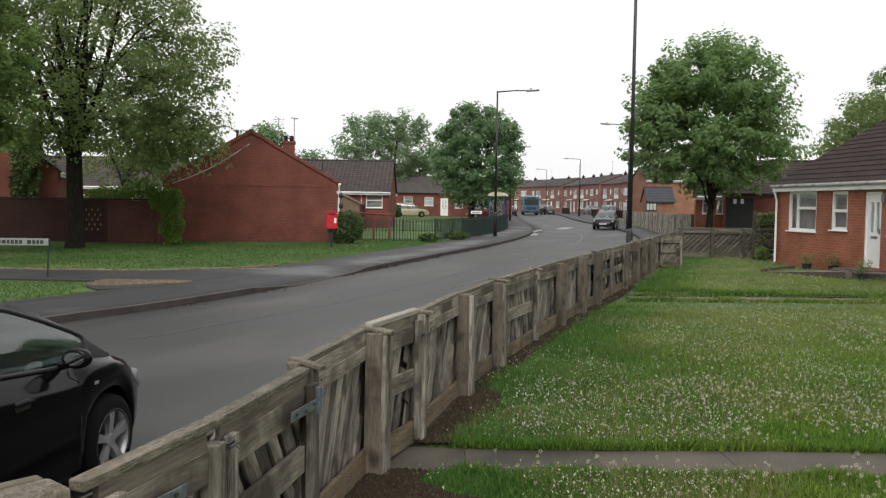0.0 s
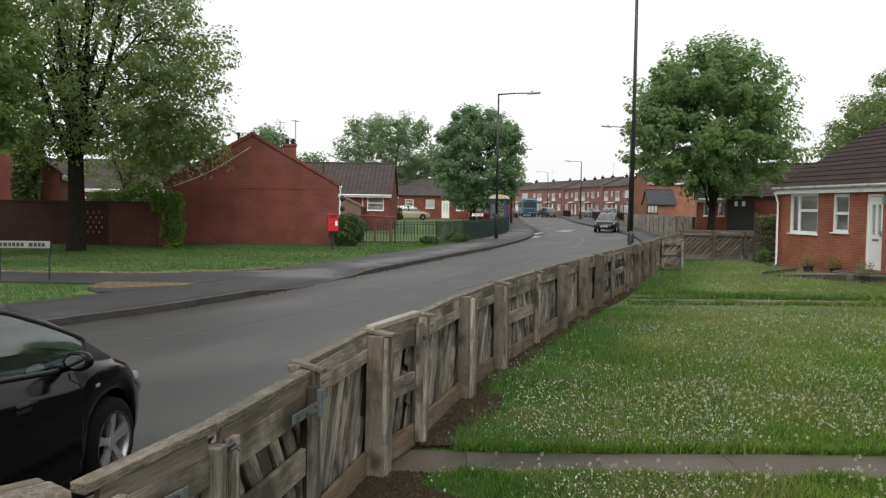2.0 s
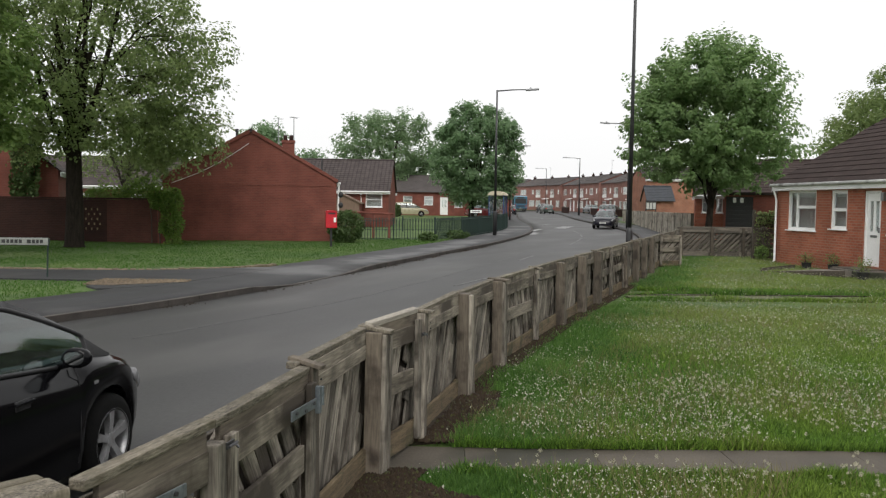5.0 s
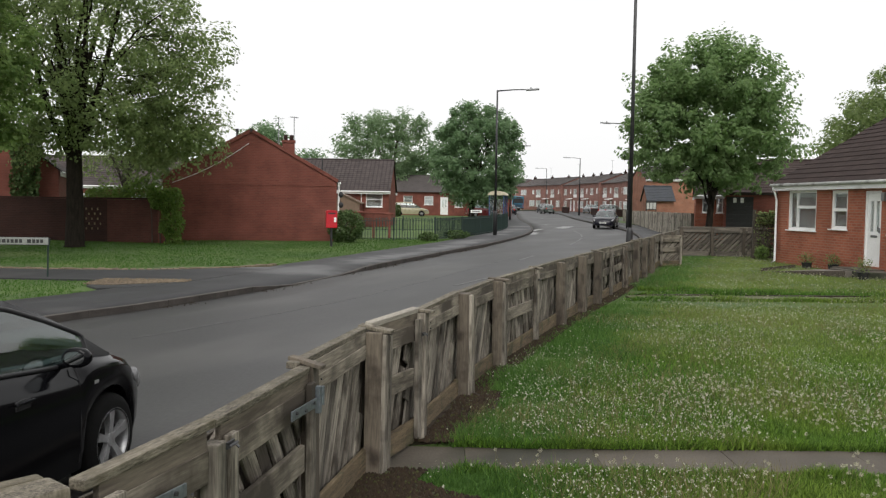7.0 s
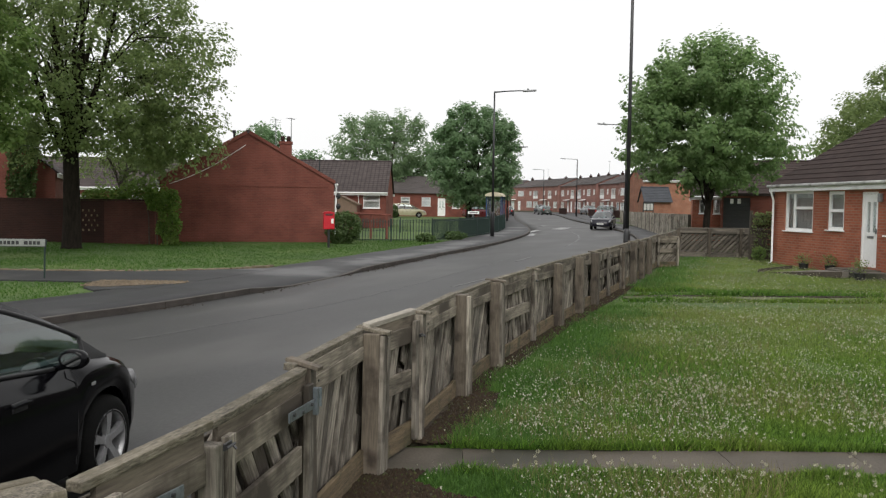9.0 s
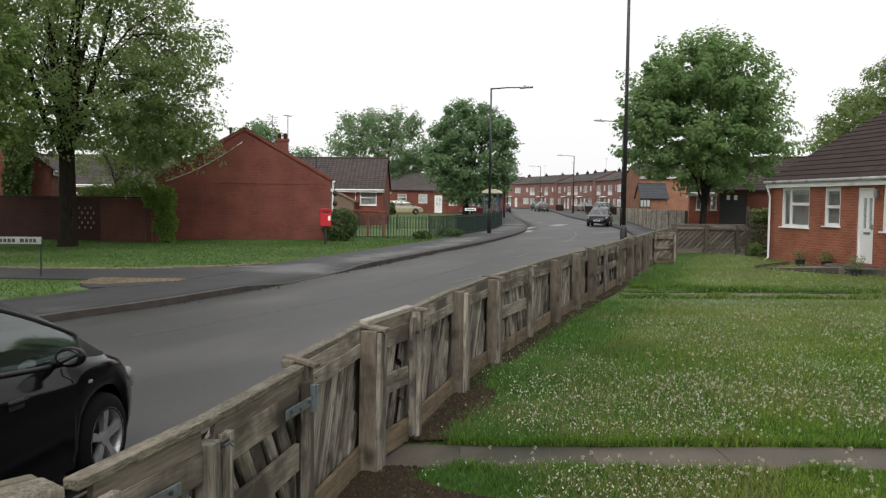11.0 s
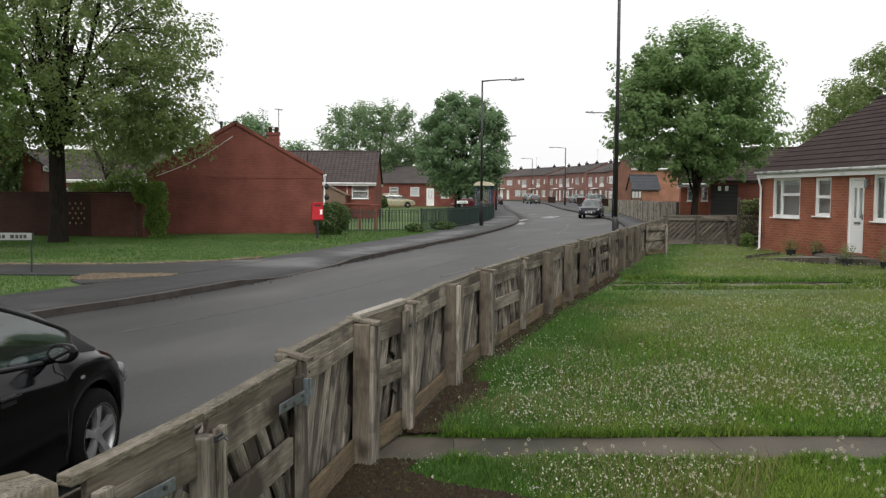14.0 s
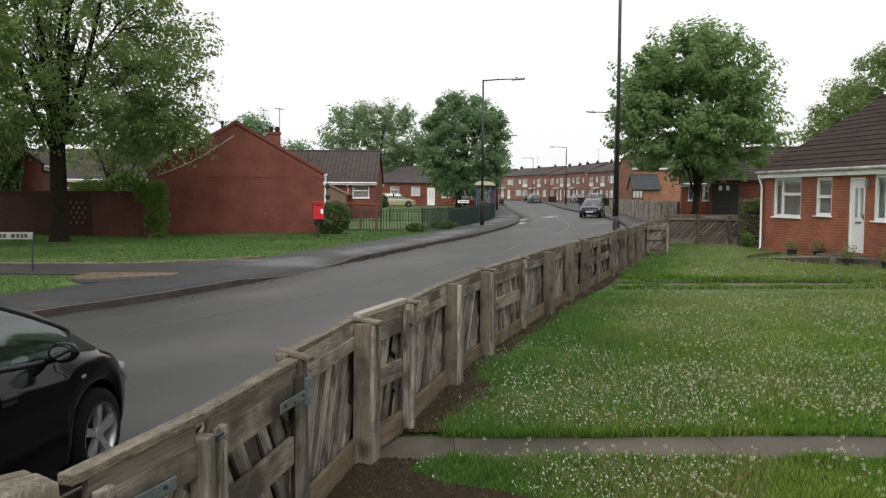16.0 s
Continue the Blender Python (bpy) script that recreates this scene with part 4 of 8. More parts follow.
# ---- buildings ----
def wall_mesh(length, high, thick, holes, gable=0.0):
    """An upright wall along local x from 0, its outer face at y = 0, with openings (x0, x1, z0, z1) cut right through, and a gable on top."""
    xs = sorted({0.0, length, *(h[0] for h in holes), *(h[1] for h in holes)})
    zs = sorted({0.0, high, *(h[2] for h in holes), *(h[3] for h in holes)})
    solid = [[not any(h[0] <= (a + b) / 2 <= h[1] and h[2] <= (c + d) / 2 <= h[3] for h in holes) for c, d in zip(zs, zs[1:])] for a, b in zip(xs, xs[1:])]
    bm = bmesh.new()
    V = {}

    def v(x, y, z):
        k = (round(x, 4), round(y, 4), round(z, 4))
        if k not in V:
            V[k] = bm.verts.new(k)
        return V[k]

    def face(*p):
        bm.faces.new([v(*q) for q in p])
    nx, nz = len(xs) - 1, len(zs) - 1
    for i in range(nx):
        for j in range(nz):
            if not solid[i][j]:
                continue
            a, b, c, d = xs[i], xs[i + 1], zs[j], zs[j + 1]
            face((a, 0, c), (b, 0, c), (b, 0, d), (a, 0, d))
            face((a, thick, c), (a, thick, d), (b, thick, d), (b, thick, c))
            if i == 0 or not solid[i - 1][j]:
                face((a, 0, c), (a, 0, d), (a, thick, d), (a, thick, c))
            if i == nx - 1 or not solid[i + 1][j]:
                face((b, 0, c), (b, thick, c), (b, thick, d), (b, 0, d))
            if j == 0 or not solid[i][j - 1]:
                face((a, 0, c), (a, thick, c), (b, thick, c), (b, 0, c))
            if j == nz - 1 or not solid[i][j + 1]:
                face((a, 0, d), (b, 0, d), (b, thick, d), (a, thick, d))
    if gable:
        w = length / 2
        face((0, 0, high), (length, 0, high), (w, 0, high + gable))
        face((0, thick, high), (w, thick, high + gable), (length, thick, high))
        face((0, 0, high), (w, 0, high + gable), (w, thick, high + gable), (0, thick, high))
        face((w, 0, high + gable), (length, 0, high), (length, thick, high), (w, thick, high + gable))
    return bm


def roof_slope(long, run, drop, course=0.33, thick=0.05, butt=0.022):
    """One slope of tile courses. Local x along the eaves, y up the slope in plan, z up; eaves at 0, ridge at y = run, z = drop."""
    n = max(2, int(math.hypot(run, drop) / course))
    bm = bmesh.new()
    line = [(0.0, -thick)]
    for k in range(n):
        line += [(run * k / n, drop * k / n + butt), (run * (k + 1) / n, drop * (k + 1) / n)]
    line.append((run, drop - thick))
    ends = [[bm.verts.new((x, y, z)) for y, z in line] for x in (0.0, long)]
    m = len(line)
    for i in range(m):
        j = (i + 1) % m
        bm.faces.new((ends[0][i], ends[1][i], ends[1][j], ends[0][j]))
    bm.faces.new(ends[0])
    bm.faces.new(ends[1][::-1])
    bmesh.ops.triangulate(bm, faces=[f for f in bm.faces if len(f.verts) > 4])
    return bm


def add_window(house, m, wide, high, bars=(), sill=True, name="window", curtain=True, frame_w=0.06):
    """A white plastic window set in an opening: frame, panes, sill and a net curtain behind. m: the lower corner, x along the wall, y inwards."""
    f = frame_w
    bm = wall_mesh(wide, high, 0.07, [(f, wide - f, f, high - f)])
    bmesh.ops.translate(bm, verts=bm.verts, vec=(0, 0.015, 0))
    win = part(name, bm, WHITE, house, "white plastic framed window")
    win.matrix_basis = m
    for kind, at, a, b in bars:
        if kind == "v":
            part("glazing_bar", block((f, 0.06, (b - a) * high - f), pose(at * wide, 0.05, (a + b) / 2 * high), 0.006), WHITE, win)
        else:
            part("glazing_bar", block(((b - a) * wide - f, 0.065, f), pose((a + b) / 2 * wide, 0.045, at * high), 0.006), WHITE, win)
    p = part("pane", block((wide - f, 0.012, high - f), pose(wide / 2, 0.06, high / 2)), GLASS, win)
    p.visible_shadow = False
    if sill:
        part("sill", block((wide + 0.1, 0.13, 0.035), pose(wide / 2, -0.01, -0.016), 0.008), WHITE, win)
    if curtain:
        bm = bmesh.new()
        n = 24
        vs = [[bm.verts.new((0.03 + (wide - 0.06) * i / n, 0.13 + 0.012 * math.sin(i * 2.3), z)) for z in (0.04, high - 0.04)] for i in range(n + 1)]
        for a, b in zip(vs, vs[1:]):
            bm.faces.new((a[0], b[0], b[1], a[1]))
        bmesh.ops.solidify(bm, geom=bm.faces[:], thickness=0.004)
        part("net_curtain", bm, CURTAIN, win, "pale net curtain")
    return win


def add_door(house, m, wide, high, panes=2):
    """A white front door with two tall panes and a letter box."""
    bm = bmesh.new()
    f = 0.06
    for x in (f / 2, wide - f / 2):
        box(bm, (f, 0.08, high), pose(x, 0.05, high / 2), 0.006)
    box(bm, (wide - 2 * f, 0.08, f), pose(wide / 2, 0.05, high - f / 2), 0.006)
    # the leaf, with holes for the panes
    inner = wide - 2 * f
    holes = []
    if panes:
        pw = inner * 0.24
        for c in (0.3, 0.7):
            holes.append((inner * c - pw / 2, inner * c + pw / 2, high * 0.46, high * 0.86))
    leaf = wall_mesh(inner, high - f - 0.01, 0.045, holes)
    bmesh.ops.translate(leaf, verts=leaf.verts, vec=(f, 0.045, 0.005))
    door = part("door", bm, WHITE, house, "white plastic front door, closed")
    door.matrix_basis = m
    part("leaf", leaf, WHITE, door)
    for x0, x1, z0, z1 in holes:
        part("pane", block((x1 - x0 + 0.01, 0.012, z1 - z0 + 0.01), pose((x0 + x1) / 2 + f, 0.066, (z0 + z1) / 2 + 0.005)), GLASS, door)
        part("backing", block((x1 - x0 + 0.04, 0.01, z1 - z0 + 0.04), pose((x0 + x1) / 2 + f, 0.098, (z0 + z1) / 2 + 0.005)), CURTAIN, door)
    part("letter_box", block((0.26, 0.02, 0.06), pose(wide / 2, 0.038, high * 0.4), 0.004), GREY_METAL, door, "grey metal letter box")
    part("handle", block((0.03, 0.05, 0.14), pose(wide - f - 0.07, 0.03, high * 0.48), 0.008), GREY_METAL, door, "grey metal handle")
    return door


def house(name, label, m, long, deep, eave, ridge, brick, tile, front=(), doors=(), right=(), left=(), ridge_along="x", over=0.25, verge=0.12, course=0.33,
          fascia=True, thick=0.25, window_bars=(("h", 0.62, 0.0, 1.0),), curtain=True, group="", ridge_tiles=True, category="house"):
    """A brick house. Local x along its front, y into it. front, right, left: windows (x, z, wide, high); doors on the front (x, z, wide, high).
    ridge_along x: the front is an eaves side; y: the front is a gable."""
    h = thing(name, label, category, m, group=group)
    hole = lambda ws: [(x, x + w, z, z + hh) for x, z, w, hh in ws]
    gx = ridge - eave if ridge_along == "y" else 0.0
    gy = ridge - eave if ridge_along == "x" else 0.0
    part("wall", wall_mesh(long, eave, thick, hole(front) + hole(doors), gx), brick, h)
    b = part("wall", wall_mesh(long, eave, thick, [], gx), brick, h)
    b.matrix_basis = pose(long, deep, 0, 0, 0, 180)
    b = part("wall", wall_mesh(deep - 2 * thick, eave, thick, hole(right)), brick, h)
    b.matrix_basis = pose(long, thick, 0, 0, 0, 90)
    c = part("wall", wall_mesh(deep - 2 * thick, eave, thick, hole(left)), brick, h)
    c.matrix_basis = pose(0, deep - thick, 0, 0, 0, -90)
    if gy:
        for x in (0.0, long):
            bm = bmesh.new()
            s = 1 if x == 0 else -1
            tri = [(x, 0, eave), (x, deep, eave), (x, deep / 2, ridge)]
            vs = [bm.verts.new(q) for q in tri] + [bm.verts.new((q[0] + s * thick, q[1], q[2])) for q in tri]
            bm.faces.new(vs[:3])
            bm.faces.new(vs[3:][::-1])
            for i in range(3):
                j = (i + 1) % 3
                bm.faces.new((vs[i], vs[j], vs[j + 3], vs[i + 3]))
            part("gable_wall", bm, brick, h)
    if ridge_along == "x":
        run, lng = deep / 2 + over, long + 2 * verge
        mats = [pose(-verge, -over, 0), pose(long + verge, deep + over, 0, 0, 0, 180)]
        half = deep / 2
    else:
        run, lng = long / 2 + over, deep + 2 * verge
        mats = [pose(-over, deep + verge, 0, 0, 0, -90), pose(long + over, -verge, 0, 0, 0, 90)]
        half = long / 2
    slope = (ridge - eave) / half
    z0 = eave - slope * over + 0.08
    for q in mats:
        b = part("roof", roof_slope(lng, run, slope * run, course), tile, h, "tiled roof slope in level courses")
        b.matrix_basis = Matrix.Translation((0, 0, z0)) @ q
        if fascia:
            b = part("fascia", block((lng, 0.03, 0.2), pose(lng / 2, 0.045, -0.12), 0.004), WHITE, h, "white fascia board")
            b.matrix_basis = Matrix.Translation((0, 0, z0)) @ q
            bm = tube([(0, -0.03, -0.06), (lng, -0.03, -0.06)], 0.055, 8)
            b = part("gutter", bm, WHITE, h, "white plastic gutter", True)
            b.matrix_basis = Matrix.Translation((0, 0, z0)) @ q
    if ridge_tiles:
        n = int(lng / 0.45)
        bm = bmesh.new()
        cuts = [(lng * (k + e) / n, 0.098 if e == 0.02 else 0.086) for k in range(n) for e in (0.02, 0.98)]
        rod(bm, [(a, 0, 0) for a, _ in cuts], [q for _, q in cuts], 8)
        b = part("ridge", bm, tile, h, "row of ridge tiles", True)
        b.matrix_basis = (pose(-verge, deep / 2, z0 + slope * run + 0.0) if ridge_along == "x" else pose(long / 2, -verge, z0 + slope * run, 0, 0, 90))
    for x, z, w, hh in front:
        add_window(h, pose(x, 0, z), w, hh, window_bars, curtain=curtain)
    for x, z, w, hh in right:
        add_window(h, pose(long, thick + x, z, 0, 0, 90), w, hh, window_bars, curtain=curtain)
    for x, z, w, hh in left:
        add_window(h, pose(0, deep - thick - x, z, 0, 0, -90), w, hh, window_bars, curtain=curtain)
    for x, z, w, hh in doors:
        add_door(h, pose(x, 0, z), w, hh)
    # a solid block behind the windows, painted dark as the shade of an unlit room
    part("room_shade_block", block((long - 2 * thick - 0.9, deep - 2 * thick - 0.9, eave - 0.3), pose(long / 2, deep / 2 + 0.2, eave / 2 - 0.05)), ROOM_SHADE, h)
    return h


def downpipe(h, x, top, over):
    bm = bmesh.new()
    rod(bm, [(x, -over + 0.02, top), (x, -over + 0.04, top - 0.1), (x, -0.06, top - 0.42), (x, -0.06, 0.08), (x, -0.14, 0.0)], 0.034, 8)
    part("downpipe", bm, WHITE, h, "white plastic downpipe", True)


def chimney(h, x, y, z0, z1, wide, brick, pots=1):
    bm = bmesh.new()
    box(bm, (wide, wide, z1 - z0), pose(x, y, (z0 + z1) / 2))
    box(bm, (wide + 0.09, wide + 0.09, 0.14), pose(x, y, z1 - 0.07), 0.01)
    c = part("chimney", bm, brick, h, "brick chimney stack")
    for k in range(pots):
        b = part("chimney_pot", tube([(0, 0, 0), (0, 0, 0.12), (0, 0, 0.3)], [0.12, 0.1, 0.11], 10), BRICK_BROWN_SHADED, c, "clay chimney pot", True)
        b.matrix_basis = pose(x + (k - (pots - 1) / 2) * 0.32, y, z1)


def aerial(x, y, z, high, arms=7, yaw=20):
    t = thing("tv_aerial", "thin grey television aerial on a pole above the roof", "aerial", pose(x, y, z, 0, 0, yaw), group="roof aerials")
    part("pole", tube([(0, 0, 0), (0, 0, high)], 0.022, 6), GREY_METAL, t)
    bm = bmesh.new()
    rod(bm, [(-0.3, 0, high - 0.06), (0.3, 0, high - 0.06)], 0.012, 5)
    for k in range(arms):
        a = -0.28 + 0.56 * k / (arms - 1)
        rod(bm, [(a, -0.14, high - 0.04), (a, 0.14, high - 0.04)], 0.007, 4)
    part("antenna", bm, GREY_METAL, t)


def build_garden_bungalow():
    """The orange brick bungalow beside the lawn."""
    yaw = math.degrees(math.atan2(-0.994, 0.11))
    wins = [(0.67, 1.08, 1.6, 1.2), (3.03, 1.17, 0.8, 1.08), (5.66, 1.1, 1.5, 1.18), (9.5, 1.1, 1.5, 1.18)]
    h = thing("bungalow", "orange brick bungalow with brown tiled roof and white windows", "house", pose(10.62, 27.0, LAWN, 0, 0, yaw))
    holes = [(x, x + w, z, z + hh) for x, z, w, hh in wins] + [(4.6, 5.32, 0.24, 2.22)]
    eave, deep, long = 2.46, 8.0, 15.0
    part("wall", wall_mesh(long, eave, 0.28, holes), BRICK_ORANGE, h)
    for q in (pose(long, deep, 0, 0, 0, 180),):
        b = part("wall", wall_mesh(long, eave, 0.28, []), BRICK_ORANGE, h)
        b.matrix_basis = q
    for q in (pose(0, deep, 0, 0, 0, -90), pose(long, 0, 0, 0, 0, 90)):
        b = part("wall", wall_mesh(deep, eave, 0.28, [], 2.1), BRICK_ORANGE, h)
        b.matrix_basis = q
    run, drop, z0 = 4.2, 2.42, 2.48
    for x, z, w, hh in wins:
        wide = w > 1.0
        bars = (("v", 0.3, 0.0, 1.0), ("h", 0.58, 0.3, 1.0)) if wide else (("h", 0.5, 0.0, 1.0),)
        add_window(h, pose(x, 0.02, z), w, hh, bars, frame_w=0.085)
    add_door(h, pose(4.6, 0.02, 0.24), 0.72, 1.98)
    part("doorstep", block((1.2, 0.7, 0.2), pose(4.96, -0.35, 0.1), 0.015), SLAB, h, "grey concrete doorstep")
    for q in (pose(-0.06, -0.2, z0), pose(long + 0.06, deep + 0.2, z0, 0, 0, 180)):
        b = part("fascia", block((long + 0.12, 0.03, 0.2), pose((long + 0.12) / 2, 0.06, -0.1), 0.004), WHITE, h, "white fascia board")
        b.matrix_basis = q
        b = part("soffit", block((long + 0.12, 0.16, 0.02), pose((long + 0.12) / 2, 0.12, -0.19)), WHITE, h, "white soffit board")
        b.matrix_basis = q
        b = part("gutter", tube([(0, -0.01, -0.03), (long + 0.12, -0.01, -0.03)], 0.05, 10), GUTTER, h, "stained white plastic gutter", True)
        b.matrix_basis = q
    downpipe(h, 0.05, z0 - 0.05, 0.2)
    part("wall_lamp", block((0.11, 0.1, 0.22), pose(5.47, -0.05, 2.06), 0.02), GREY_METAL, h, "grey bulkhead lamp beside the door")
    # roof: single tiles over the part above the lawn, joined courses beyond
    b = part("roof", roof_slope(long + 0.12, run, drop, 0.327), TILE_BROWN, h, "brown concrete tile roof in level courses")
    b.matrix_basis = pose(long + 0.06, deep + 0.2, z0, 0, 0, 180)
    b = part("roof", roof_slope(long + 0.12, run, drop, 0.327, 0.04, 0.005), TILE_BROWN, h, "brown concrete tile roof in level courses")
    b.matrix_basis = pose(-0.06, -0.2, z0 - 0.012)
    roof = b
    n = 15
    ang = math.degrees(math.atan2(drop, run))
    step = math.hypot(run, drop) / n
    bm = bmesh.new()
    prof = [(-0.165, 0.0), (-0.12, 0.018), (-0.06, 0.0), (0.0, 0.0), (0.05, 0.018), (0.11, 0.0), (0.165, 0.004)]
    low = [bm.verts.new((x, -0.02, z + 0.026)) for x, z in prof]
    up = [bm.verts.new((x, step + 0.03, z + 0.002)) for x, z in prof]
    for i in range(len(prof) - 1):
        bm.faces.new((low[i], low[i + 1], up[i + 1], up[i]))
    foot = [bm.verts.new((x, -0.02, -0.004)) for x in (-0.165, 0.165)]
    bm.faces.new([foot[0], foot[1], *low[::-1]])
    tile = bpy.data.meshes.new("roof_tile")
    bm.to_mesh(tile)
    bm.free()
    tile.materials.append(TILE_BROWN)
    rnd = random.Random(21)
    for k in range(n):
        for c in range(20):
            ob = new("roof_tile", tile)
            ob.parent = roof
            s = step * k
            ob.matrix_basis = pose(0.17 + c * 0.333 + rnd.uniform(-0.003, 0.003), s * math.cos(radians(ang)), s * math.sin(radians(ang)) + 0.012, ang + rnd.uniform(-0.4, 0.4), 0, rnd.uniform(-0.5, 0.5))
    bm = roof_slope(long - 6.4, run, drop, 0.327)
    b = part("roof", bm, TILE_BROWN, h)
    b.matrix_basis = pose(6.6, -0.2, z0 + 0.004)
    bm = bmesh.new()
    cuts = [((k + e) * 0.46, 0.11 if e == 0.02 else 0.095) for k in range(33) for e in (0.02, 0.98)]
    rod(bm, [(a, 0, 0) for a, _ in cuts], [q for _, q in cuts], 8)
    b = part("ridge", bm, TILE_BROWN, h, "row of ridge tiles", True)
    b.matrix_basis = pose(-0.1, 4.0, z0 + drop)
    # a short concrete ramp up to the landing before the door, and a thin edging board along the bed
    ramp = thing("ramp_path", "grey concrete ramp with a low dark edge leading up to the door", "ramp")
    bm = bmesh.new()
    top = [(8.95, 22.85, LAWN + 0.02), (10.1, 21.3, LAWN + 0.17), (10.75, 21.55, LAWN + 0.17), (10.3, 22.9, LAWN + 0.1), (9.5, 23.2, LAWN + 0.03)]
    vs = [bm.verts.new(p) for p in top] + [bm.verts.new((x, y, LAWN - 0.1)) for x, y, _ in top]
    bm.faces.new(vs[:5])
    for i in range(5):
        bm.faces.new((vs[i], vs[(i + 1) % 5], vs[(i + 1) % 5 + 5], vs[i + 5]))
    part("surface", bm, SLAB_PALE, ramp, "pale worn concrete surface")
    bm = bmesh.new()
    A, B = Vector((8.9, 22.8, LAWN + 0.02)), Vector((10.1, 21.22, LAWN + 0.17))
    d = B - A
    box(bm, (d.length, 0.06, 0.16), pose(*((A + B) / 2 - Vector((0, 0, 0.065))), 0, -math.degrees(math.atan2(d.z, math.hypot(d.x, d.y))), math.degrees(math.atan2(d.y, d.x))), 0.01)
    part("edge_wall", bm, WOOD_DARK, ramp, "low dark edging board")
    b = part("landing", block((1.7, 0.75, 0.42), pose(0, 0, -0.05), 0.02), SLAB_DARK, ramp, "raised brownish concrete landing by the door")
    b.matrix_basis = pose(10.72, 21.6, LAWN + 0.02, 0, 0, yaw)
    edging = thing("bed_edging", "thin dark board edging the bed along the bungalow", "edging", pose(0, 0, 0))
    A, B = Vector((8.65, 22.95, LAWN + 0.03)), Vector((10.25, 24.6, LAWN + 0.05))
    d = B - A
    part("board", block((d.length, 0.03, 0.12), pose(*((A + B) / 2), 0, 0, math.degrees(math.atan2(d.y, d.x))), 0.006), WOOD_DARK, edging)


def build_gable_house():
    z = rise(39) + 0.06
    h = house("gable_house", "red brick bungalow with a windowless gable end beside the verge", pose(-12.7, 38.38, z, 0, 0, 9.0), 7.8, 12.0, 2.78, 5.0, BRICK_RED, TILE_RIB,
              right=[(1.2, 1.0, 1.2, 1.1)], ridge_along="y", over=0.12, verge=0.05)
    part("string_course", block((7.82, 0.03, 0.075), pose(3.9, -0.004, 2.62)), BRICK_RED, h, "slightly proud brick course")
    bm = bmesh.new()
    pts = []
    for k in range(19):
        t = k / 18
        pts.append((3.8 - 3.4 * t, -0.02, 4.48 - 1.85 * t - 0.3 * math.sin(t * math.pi) * 0.6))
    rod(bm, pts, 0.012, 6)
    part("cable", bm, WHITE, h, "pale loose cable hanging across the gable", True)
    for sx in (-1, 1):
        for k in range(11):
            x = 3.9 + sx * (3.9 * (k + 0.5) / 11 + 0.06)
            zz = 2.78 + 2.22 * (1 - (k + 0.5) / 11) + 0.1
            part("verge_brick", block((0.4, 0.06, 0.15), pose(x, -0.035, zz - 0.05, 0, sx * math.degrees(math.atan2(2.22, 3.9)), 0), 0.008), BRICK_RED, h)
    chimney(h, 5.4, 8.0, 4.0, 5.22, 0.66, BRICK_RED, 2)
    part("soil_pipe", tube([(3.2, 0.9, 4.2), (3.2, 0.9, 5.05), (3.2, 0.9, 5.08), (3.2, 0.9, 5.2)], [0.05, 0.05, 0.085, 0.085], 8), BLACK_METAL, h, "black vent pipe")
    bm = bmesh.new()
    rod(bm, [(7.92, 0.1, 2.75), (7.86, 0.06, 0.05)], 0.04, 8)
    part("downpipe", bm, WHITE, h, "white plastic downpipe")
    for zz in (2.2, 1.72):
        bm = bmesh.new()
        bmesh.ops.create_uvsphere(bm, u_segments=12, v_segments=8, radius=0.125)
        bmesh.ops.scale(bm, vec=(1, 0.8, 1.1), verts=bm.verts)
        rod(bm, [(0, 0, 0.15), (-0.1, 0, 0.32)], 0.012, 5)
        b = part("hanging_basket", bm, TRIM_BLACK, h, "dark hanging basket on the corner", True)
        b.matrix_basis = pose(8.0, 0.1, zz)
    aerial(-9.15, 47.0, 4.9, 1.75, yaw=10)
    aerial(-8.35, 47.3, 4.9, 1.85, yaw=60)


